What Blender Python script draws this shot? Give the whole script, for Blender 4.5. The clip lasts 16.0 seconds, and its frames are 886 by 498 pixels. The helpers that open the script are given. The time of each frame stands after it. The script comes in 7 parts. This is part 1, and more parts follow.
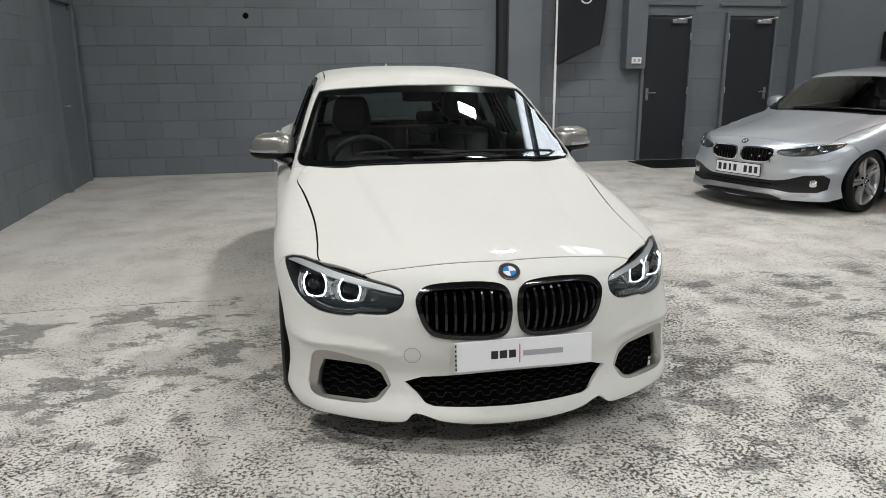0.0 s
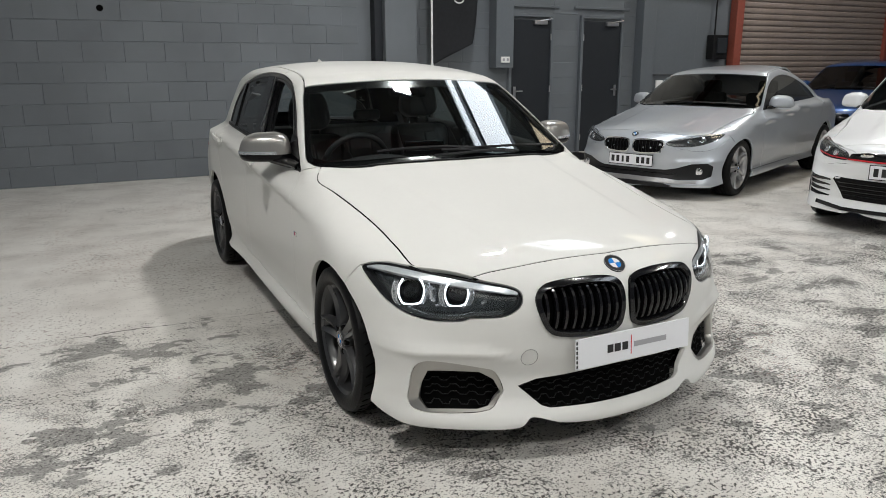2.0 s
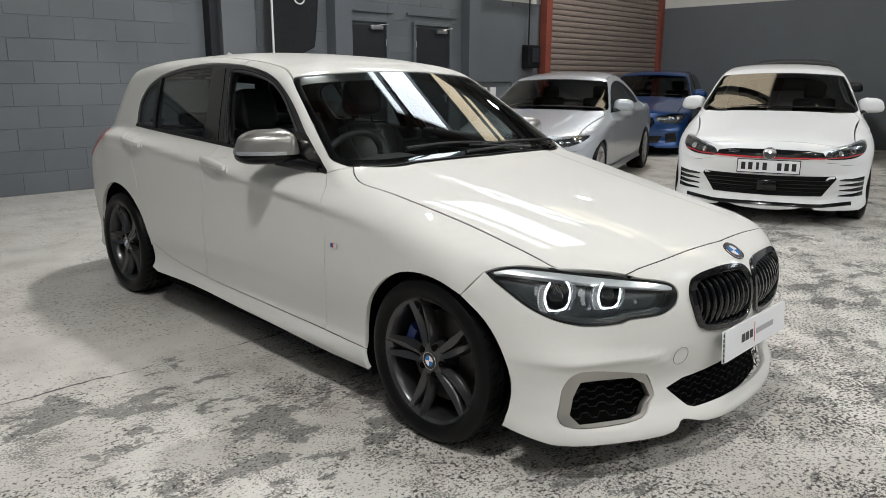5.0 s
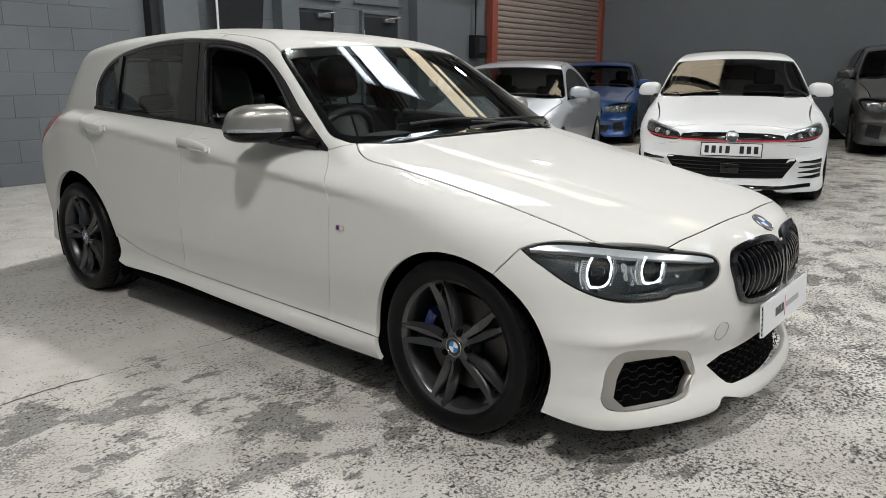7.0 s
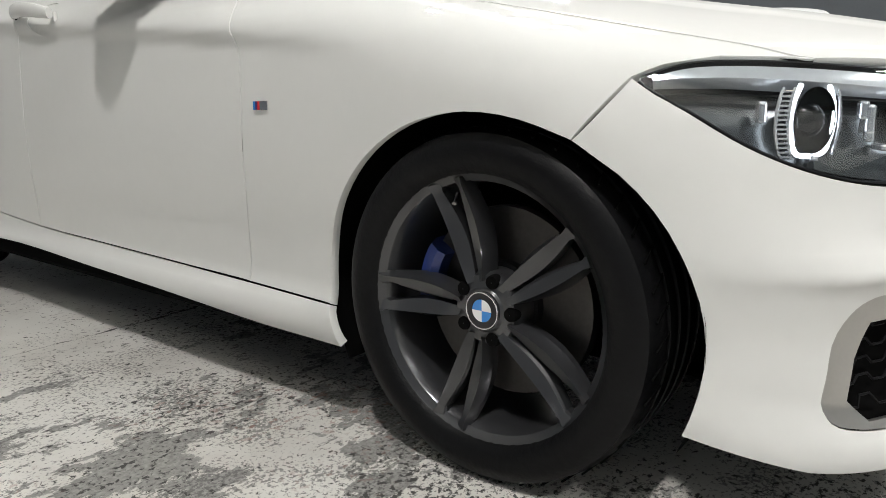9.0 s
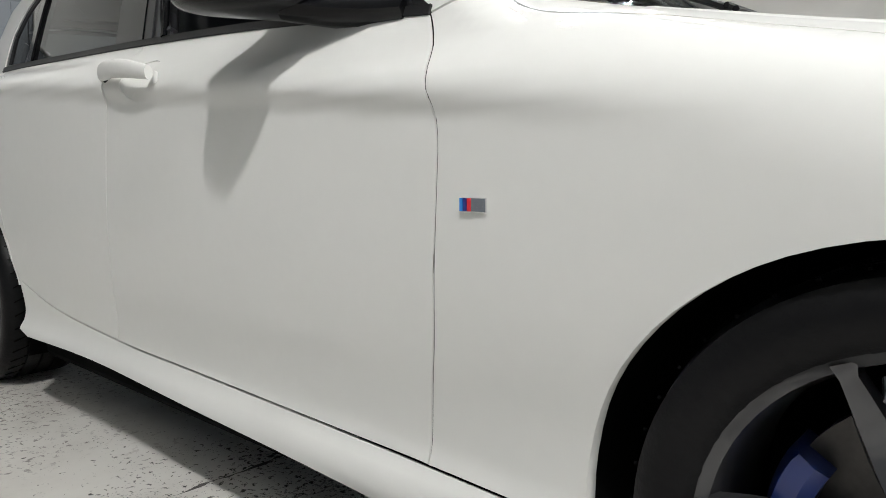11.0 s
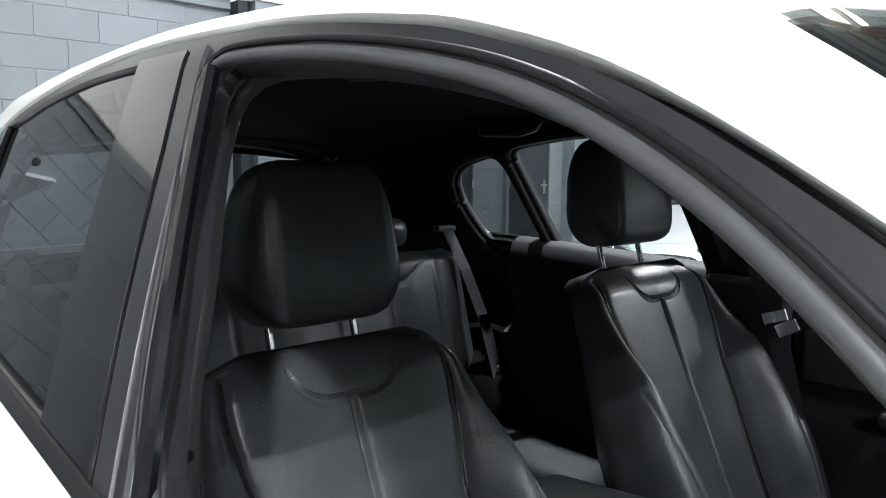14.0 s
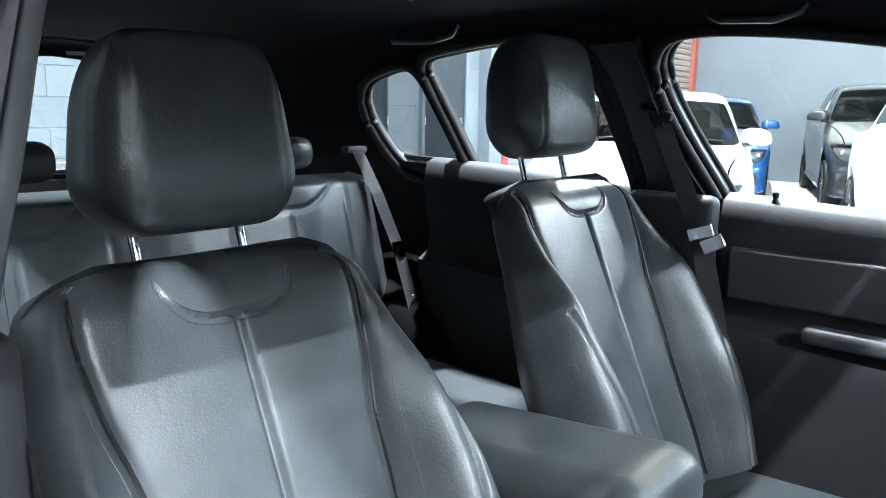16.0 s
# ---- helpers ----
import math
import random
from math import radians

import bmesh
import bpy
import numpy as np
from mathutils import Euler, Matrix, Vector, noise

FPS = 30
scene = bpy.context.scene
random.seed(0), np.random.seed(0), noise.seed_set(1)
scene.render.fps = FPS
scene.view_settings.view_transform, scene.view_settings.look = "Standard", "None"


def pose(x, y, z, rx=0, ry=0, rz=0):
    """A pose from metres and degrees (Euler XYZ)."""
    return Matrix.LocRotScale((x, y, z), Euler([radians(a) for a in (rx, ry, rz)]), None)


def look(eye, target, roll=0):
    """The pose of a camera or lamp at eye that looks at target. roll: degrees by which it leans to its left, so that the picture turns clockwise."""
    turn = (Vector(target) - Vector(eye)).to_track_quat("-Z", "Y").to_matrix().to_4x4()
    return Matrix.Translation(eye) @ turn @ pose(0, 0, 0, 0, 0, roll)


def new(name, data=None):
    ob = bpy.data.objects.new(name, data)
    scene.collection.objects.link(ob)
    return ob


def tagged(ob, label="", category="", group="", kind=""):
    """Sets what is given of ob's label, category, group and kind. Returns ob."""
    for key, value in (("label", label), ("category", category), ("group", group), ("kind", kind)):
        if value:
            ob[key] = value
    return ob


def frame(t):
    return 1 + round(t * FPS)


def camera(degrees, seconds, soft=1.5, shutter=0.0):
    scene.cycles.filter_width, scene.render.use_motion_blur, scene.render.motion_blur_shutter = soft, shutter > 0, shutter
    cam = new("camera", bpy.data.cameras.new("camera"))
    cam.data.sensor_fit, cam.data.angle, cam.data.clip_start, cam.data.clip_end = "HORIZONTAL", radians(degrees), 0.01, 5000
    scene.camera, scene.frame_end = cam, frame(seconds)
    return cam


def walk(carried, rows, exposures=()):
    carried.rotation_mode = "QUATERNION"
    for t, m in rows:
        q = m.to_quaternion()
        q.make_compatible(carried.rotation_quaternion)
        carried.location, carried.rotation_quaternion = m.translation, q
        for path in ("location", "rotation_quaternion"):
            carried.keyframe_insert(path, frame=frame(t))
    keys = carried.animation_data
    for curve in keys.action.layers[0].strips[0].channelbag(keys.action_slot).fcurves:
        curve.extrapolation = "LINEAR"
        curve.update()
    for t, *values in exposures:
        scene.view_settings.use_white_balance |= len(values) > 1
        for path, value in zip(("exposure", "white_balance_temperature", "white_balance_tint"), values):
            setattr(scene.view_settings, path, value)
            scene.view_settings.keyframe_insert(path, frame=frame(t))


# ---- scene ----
cam = camera(62.6, 16.0, soft=0.9)
PATH = [
    (0, (-0.748, -3.218, 1.451), (-0.363, -1.318, 0.961), -0.3),
    (0.5, (-1.002, -3.155, 1.451), (-0.48, -1.288, 0.959), -0.1),
    (1, (-1.233, -3.06, 1.427), (-0.59, -1.23, 0.941), -0.1),
    (1.5, (-1.454, -2.905, 1.417), (-0.699, -1.117, 0.933), -0.1),
    (2, (-1.712, -2.752, 1.414), (-0.846, -1.016, 0.926), -0.2),
    (2.5, (-1.889, -2.576, 1.39), (-0.922, -0.895, 0.898), -0.4),
    (3, (-2.015, -2.354, 1.372), (-0.944, -0.74, 0.876), -0.1),
    (3.5, (-2.186, -2.19, 1.363), (-1.016, -0.643, 0.874), 0.1),
    (4, (-2.34, -2.055, 1.343), (-1.086, -0.572, 0.864), 0.2),
    (4.5, (-2.439, -1.892, 1.316), (-1.114, -0.469, 0.848), 0.3),
    (4.7, (-2.48, -1.839, 1.31), (-1.132, -0.435, 0.848), 0.3),
    (6.8, (-2.718, -1.54, 1.271), (-1.235, -0.281, 0.808), 0.2),
    (7, (-2.629, -1.459, 1.206), (-1.135, -0.213, 0.741), 0.1),
    (7.5, (-2.341, -1.211, 0.984), (-0.829, 0.009, 0.511), -0.3),
    (8, (-2.095, -0.957, 0.785), (-0.553, 0.231, 0.323), -0.7),
    (8.2, (-2.004, -0.877, 0.725), (-0.453, 0.303, 0.278), -0.9),
    (10.3, (-1.685, -0.347, 0.657), (-0.209, 0.959, 0.314), -0.4),
    (10.5, (-1.656, -0.248, 0.681), (-0.181, 1.067, 0.371), -0.3),
    (11, (-1.561, -0.077, 0.709), (-0.096, 1.264, 0.474), -0.8),
    (11.5, (-1.459, 0.125, 0.801), (-0.027, 1.515, 0.668), -1.7),
    (12, (-1.366, 0.395, 0.969), (-0.004, 1.859, 0.91), -2.9),
    (12.5, (-1.247, 0.605, 1.094), (0.102, 2.081, 1.053), -2.4),
    (13, (-1.077, 0.775, 1.205), (0.255, 2.265, 1.116), -2.0),
    (13.5, (-0.978, 0.902, 1.235), (0.355, 2.386, 1.083), -0.5),
    (14, (-0.916, 1.006, 1.237), (0.418, 2.479, 1.015), 0.5),
    (14.5, (-0.864, 1.059, 1.202), (0.471, 2.522, 0.929), 1.1),
    (15, (-0.822, 1.075, 1.17), (0.517, 2.527, 0.854), 1.2),
    (15.5, (-0.815, 1.081, 1.146), (0.546, 2.506, 0.803), 1.2),
    (16, (-0.814, 1.092, 1.16), (0.665, 2.386, 0.79), 1.0),
]
walk(cam, [(t, look(eye, target, roll)) for t, eye, target, roll in PATH],
     exposures=[(0, -0.44, 6350, 10), (7, -0.34, 6350, 10), (8.2, -0.18, 6350, 10), (10.3, 0.36, 6250, 10), (12, 0.0, 6200, 10), (13, 0.0, 6150, 10), (13.5, 0.45, 6100, 10), (14, 1.45, 5950, 9), (14.5, 2.85, 5700, 7), (15, 3.22, 5550, 6), (16, 3.28, 5480, 4)])

# ---- world, lamps ----
world = bpy.data.worlds.new("world")
scene.world = world
world.use_nodes = True
wn = world.node_tree.nodes
sky = wn.new("ShaderNodeTexSky")
sky.sky_type, sky.sun_disc = "NISHITA", False
sky.sun_elevation, sky.sun_rotation = radians(40), radians(200)
world.node_tree.links.new(sky.outputs[0], wn["Background"].inputs[0])
wn["Background"].inputs[1].default_value = 0.1


def lamp(name, where, target, sx, sy, power, colour=(1, 0.97, 0.92)):
    data = bpy.data.lights.new(name, "AREA")
    data.shape, data.size, data.size_y, data.energy, data.color = "RECTANGLE", sx, sy, power, colour
    ob = new(name, data)
    ob.matrix_world = look(where, target)
    return ob


# ---- materials ----
def nodes_of(name):
    m = bpy.data.materials.new(name)
    m.use_nodes = True
    nt = m.node_tree
    return m, nt, nt.nodes["Principled BSDF"]


def add(nt, kind, **kw):
    n = nt.nodes.new(kind)
    for k, v in kw.items():
        n.inputs[k.replace("_", " ")].default_value = v
    return n


def ramp(nt, fac, stops):
    r = nt.nodes.new("ShaderNodeValToRGB")
    e = r.color_ramp.elements
    e[0].position, e[0].color = stops[0][0], (*stops[0][1], 1)
    e[1].position, e[1].color = stops[-1][0], (*stops[-1][1], 1)
    for p, c in stops[1:-1]:
        n = e.new(p)
        n.color = (*c, 1)
    nt.links.new(fac, r.inputs[0])
    return r.outputs[0]


def plain(name, colour, rough=0.5, metal=0.0, coat=0.0, grain=0.0, scale=60.0, bump=0.0, spec=0.5):
    """A surface with slight variation of tone at two scales and a fine relief."""
    m, nt, b = nodes_of(name)
    b.inputs["Roughness"].default_value, b.inputs["Metallic"].default_value = rough, metal
    b.inputs["Coat Weight"].default_value, b.inputs["Coat Roughness"].default_value = coat, 0.012
    b.inputs["Specular IOR Level"].default_value = spec
    b.inputs["Base Color"].default_value = (*colour, 1)
    if grain or bump:
        tc = add(nt, "ShaderNodeTexCoord")
        n1 = add(nt, "ShaderNodeTexNoise", Scale=scale, Detail=4.0)
        n2 = add(nt, "ShaderNodeTexNoise", Scale=scale * 0.06, Detail=3.0)
        for n in (n1, n2):
            nt.links.new(tc.outputs["Object"], n.inputs["Vector"])
        mx = nt.nodes.new("ShaderNodeMath")
        mx.operation = "ADD"
        nt.links.new(n1.outputs[0], mx.inputs[0])
        nt.links.new(n2.outputs[0], mx.inputs[1])
        half = nt.nodes.new("ShaderNodeMath")
        half.operation, half.inputs[1].default_value = "MULTIPLY", 0.5
        nt.links.new(mx.outputs[0], half.inputs[0])
        if grain:
            lo, hi = [tuple(min(1, c * f) for c in colour) for f in (1 - grain, 1 + grain)]
            nt.links.new(ramp(nt, half.outputs[0], [(0.3, lo), (0.7, hi)]), b.inputs["Base Color"])
        if bump:
            bp = add(nt, "ShaderNodeBump", Strength=bump, Distance=0.002)
            nt.links.new(n1.outputs[0], bp.inputs["Height"])
            nt.links.new(bp.outputs[0], b.inputs["Normal"])
    return m


def glass_mat(name, tint, rough=0.0, ior=1.5):
    m = bpy.data.materials.new(name)
    m.use_nodes = True
    nt = m.node_tree
    nt.nodes.remove(nt.nodes["Principled BSDF"])
    tr = nt.nodes.new("ShaderNodeBsdfTransparent")
    tr.inputs[0].default_value = (*tint, 1)
    gl = nt.nodes.new("ShaderNodeBsdfGlossy")
    gl.inputs["Roughness"].default_value = rough
    lw = nt.nodes.new("ShaderNodeLayerWeight")
    lw.inputs[0].default_value = 0.5
    pw = nt.nodes.new("ShaderNodeMath")
    pw.operation, pw.inputs[1].default_value = "POWER", 5.0
    nt.links.new(lw.outputs["Facing"], pw.inputs[0])
    r0 = ((ior - 1) / (ior + 1)) ** 2
    fr = nt.nodes.new("ShaderNodeMath")
    fr.operation, fr.inputs[1].default_value, fr.inputs[2].default_value = "MULTIPLY_ADD", 1 - 2 * r0, 2 * r0
    nt.links.new(pw.outputs[0], fr.inputs[0])
    mix = nt.nodes.new("ShaderNodeMixShader")
    nt.links.new(fr.outputs[0], mix.inputs[0])
    nt.links.new(tr.outputs[0], mix.inputs[1])
    nt.links.new(gl.outputs[0], mix.inputs[2])
    nt.links.new(mix.outputs[0], nt.nodes["Material Output"].inputs[0])
    return m


def glow(name, colour, strength):
    m, nt, b = nodes_of(name)
    b.inputs["Base Color"].default_value = (*colour, 1)
    b.inputs["Emission Color"].default_value = (*colour, 1)
    b.inputs["Emission Strength"].default_value = strength
    return m


PAINT_WHITE = plain("white car paint", (0.68, 0.679, 0.655), 0.45, 0, 0.55, 0.012, 40, spec=0.0)
BLACK_GLOSS = plain("gloss black plastic", (0.004, 0.004, 0.005), 0.12, 0, 0.3, spec=0.35)
BLACK_TRIM = plain("satin black trim", (0.010, 0.010, 0.011), 0.42, 0, 0, 0.15, 90, 0.1, spec=0.24)
BLACK_DEEP = plain("unlit black plastic", (0.003, 0.003, 0.003), 0.9, spec=0.05)
RUBBER = plain("tyre rubber", (0.0045, 0.0045, 0.005), 0.42, 0, 0, 0.3, 80, 0.5, spec=0.16)
ALLOY_DARK = plain("dark grey wheel lacquer", (0.034, 0.0345, 0.037), 0.28, 0.35, 1.0, 0.05, 60)
SILVER_TRIM = plain("matt silver trim", (0.42, 0.41, 0.385), 0.33, 0.85, 0.2, 0.03, 200)
CHROME = plain("chrome", (0.8, 0.8, 0.82), 0.08, 1.0)
STEEL = plain("brushed steel", (0.5, 0.5, 0.52), 0.35, 1.0, 0, 0.08, 120)
BLUE_CALIPER = plain("blue caliper lacquer", (0.010, 0.024, 0.125), 0.35, 0, 0.4)
BLUE_ENAMEL = plain("blue enamel", (0.03, 0.22, 0.62), 0.25, 0, 0.8)
WHITE_ENAMEL = plain("white enamel", (0.8, 0.8, 0.8), 0.25, 0, 0.8)
PLATE_WHITE = plain("white plate plastic", (0.78, 0.79, 0.82), 0.35, 0, 0.2, 0.01, 50)
INK_BLACK = plain("black print", (0.012, 0.012, 0.013), 0.4)
INK_GREY = plain("grey print", (0.35, 0.35, 0.37), 0.4)
INK_RED = plain("red print", (0.55, 0.02, 0.03), 0.4)
GLASS_CLEAR = glass_mat("windscreen glass", (0.40, 0.44, 0.43))
GLASS_DARK = glass_mat("privacy glass", (0.28, 0.30, 0.305))
GLASS_SIDE = glass_mat("side glass", (0.82, 0.87, 0.86))
GLASS_REAR = glass_mat("rear window glass", (0.48, 0.52, 0.52))
GLASS_LENS = glass_mat("lamp lens", (0.92, 0.94, 0.95), 0.0, 1.4)
LAMP_RED = plain("red lamp plastic", (0.5, 0.01, 0.015), 0.1, 0, 1.0)
LED_WHITE = glow("daytime light ring", (0.92, 0.96, 1.0), 4.0)

# ---- mesh helpers ----
def part(name, bm, material, parent, label=""):
    """Links a bmesh as one mesh object under a thing or a part."""
    me = bpy.data.meshes.new(name)
    bm.to_mesh(me)
    bm.free()
    me.materials.append(material)
    ob = new(name, me)
    ob.parent = parent
    if label:
        tagged(ob, label)
    return ob


def thing(name, label, category, group="", at=None):
    ob = new(name)
    ob.empty_display_size = 0.1
    if at is not None:
        ob.matrix_world = at
    return tagged(ob, label, category, group)


def smooth(bm, angle=40):
    for f in bm.faces:
        f.smooth = True
    lim = radians(angle)
    for e in bm.edges:
        if len(e.link_faces) == 2 and e.calc_face_angle(0) > lim:
            e.smooth = False
    return bm


def box(sx, sy, sz, at=(0, 0, 0), bevel=0.0, segs=2, bm=None, turn=None):
    out = bm or bmesh.new()
    r = bmesh.ops.create_cube(out, size=1)
    vs = r["verts"]
    bmesh.ops.scale(out, vec=(sx, sy, sz), verts=vs)
    if bevel:
        es = list({e for v in vs for e in v.link_edges})
        rb = bmesh.ops.bevel(out, geom=es, offset=bevel, segments=segs, affect="EDGES", profile=0.5)
        vs = list({v for f in rb["faces"] for v in f.verts} | {v for v in vs if v.is_valid})
    m = Matrix.Translation(at)
    if turn is not None:
        m = m @ turn
    bmesh.ops.transform(out, matrix=m, verts=vs)
    return out


def lathe(profile, n=48, axis="x", bm=None):
    """Turns (radius, height) pairs about an axis."""
    out = bm or bmesh.new()
    rings = []
    for r, h in profile:
        ring = []
        for i in range(n):
            a = 2 * math.pi * i / n
            c, s = r * math.cos(a), r * math.sin(a)
            ring.append(out.verts.new({"x": (h, c, s), "y": (c, h, s), "z": (c, s, h)}[axis]))
        rings.append(ring)
    for a, b in zip(rings, rings[1:]):
        for i in range(n):
            j = (i + 1) % n
            out.faces.new((a[i], a[j], b[j], b[i]))
    bmesh.ops.recalc_face_normals(out, faces=out.faces)
    return smooth(out, 35)


def tube(points, radius, n=8, bm=None, closed=False, flat=None):
    """A tube along points; flat = (wide, thin) gives a strap."""
    out = bm or bmesh.new()
    pts = [Vector(p) for p in points]
    rings = []
    for i, p in enumerate(pts):
        a = pts[i - 1] if i or closed else pts[i]
        b = pts[(i + 1) % len(pts)] if i < len(pts) - 1 or closed else pts[i]
        d = (b - a).normalized()
        up = Vector((0, 0, 1)) if abs(d.z) < 0.9 else Vector((0, 1, 0))
        u = d.cross(up).normalized()
        w = u.cross(d).normalized()
        ru, rw = flat or (radius, radius)
        rings.append([out.verts.new(p + u * ru * math.cos(2 * math.pi * k / n) + w * rw * math.sin(2 * math.pi * k / n)) for k in range(n)])
    pairs = list(zip(rings, rings[1:])) + ([(rings[-1], rings[0])] if closed else [])
    for a, b in pairs:
        for k in range(n):
            j = (k + 1) % n
            out.faces.new((a[k], a[j], b[j], b[k]))
    if not closed:
        out.faces.new(rings[0][::-1])
        out.faces.new(rings[-1])
    bmesh.ops.recalc_face_normals(out, faces=out.faces)
    return smooth(out, 50)


def curve(pts, n=6, closed=True):
    """Catmull-Rom through 2D points, n steps each."""
    p = np.asarray(pts, float)
    k = len(p)
    out = []
    for i in range(k if closed else k - 1):
        if closed:
            a, b, c, d = p[i - 1], p[i], p[(i + 1) % k], p[(i + 2) % k]
        else:
            a, b, c, d = p[max(i - 1, 0)], p[i], p[i + 1], p[min(i + 2, k - 1)]
        for s in np.arange(n) / n:
            out.append(0.5 * (2 * b + (c - a) * s + (2 * a - 5 * b + 4 * c - d) * s * s + (3 * b - a - 3 * c + d) * s**3))
    if not closed:
        out.append(p[-1])
    return np.array(out)


def runs(*sections):
    """Joins straight or curved sections to one closed outline."""
    return np.vstack([np.asarray(s, float) for s in sections])


def dense(poly, step=0.02):
    out = []
    for a, b in zip(poly, np.roll(poly, -1, 0)):
        k = max(1, int(np.linalg.norm(b - a) / step))
        out += [a + (b - a) * i / k for i in range(k)]
    return np.array(out)


def inside(poly, pts):
    x, y = pts[:, 0], pts[:, 1]
    r = np.zeros(len(pts), bool)
    for (x0, y0), (x1, y1) in zip(poly, np.roll(poly, -1, 0)):
        hit = (y0 > y) != (y1 > y)
        with np.errstate(divide="ignore", invalid="ignore"):
            r ^= hit & (x < (x1 - x0) * (y - y0) / (y1 - y0 + 1e-15) + x0)
    return r


def area2(poly):
    x, y = poly[:, 0], poly[:, 1]
    return 0.5 * np.sum(x * np.roll(y, -1) - np.roll(x, -1) * y)


def inset(poly, d):
    """Moves an outline inwards by d (outwards where negative)."""
    p = poly if area2(poly) > 0 else poly[::-1]
    a, b = p - np.roll(p, 1, 0), np.roll(p, -1, 0) - p
    na = np.stack([-a[:, 1], a[:, 0]], 1) / (np.linalg.norm(a, axis=1, keepdims=True) + 1e-9)
    nb = np.stack([-b[:, 1], b[:, 0]], 1) / (np.linalg.norm(b, axis=1, keepdims=True) + 1e-9)
    n = na + nb
    n /= np.maximum(np.linalg.norm(n, axis=1, keepdims=True), 0.5)
    return p + n * d


def rounded(poly, passes=10, step=0.012):
    """An outline with its corners eased."""
    p = dense(np.asarray(poly, float), step)
    for _ in range(passes):
        p = (np.roll(p, 1, 0) + 2 * p + np.roll(p, -1, 0)) / 4
    return p


# ---- body form ----
def spl(t, xs, ys):
    """Smooth curve through knots (monotone cubic)."""
    xs, ys = np.asarray(xs, float), np.asarray(ys, float)
    h = np.diff(xs)
    d = np.diff(ys) / h
    m = np.zeros_like(ys)
    m[1:-1] = np.where(d[:-1] * d[1:] > 0, 2 * d[:-1] * d[1:] / (d[:-1] + d[1:] + 1e-12), 0)
    m[0], m[-1] = d[0], d[-1]
    t = np.asarray(t, float)
    i = np.clip(np.searchsorted(xs, t) - 1, 0, len(xs) - 2)
    s = np.clip((t - xs[i]) / h[i], 0, 1)
    a, b, c, e = 2 * s**3 - 3 * s**2 + 1, s**3 - 2 * s**2 + s, -2 * s**3 + 3 * s**2, s**3 - s**2
    return a * ys[i] + b * h[i] * m[i] + c * ys[i + 1] + e * h[i] * m[i + 1]


def smax(a, b, k):
    h = np.maximum(k - np.abs(a - b), 0) / k
    return np.maximum(a, b) + h * h * k / 4


def smin(a, b, k):
    return -smax(-a, -b, k)


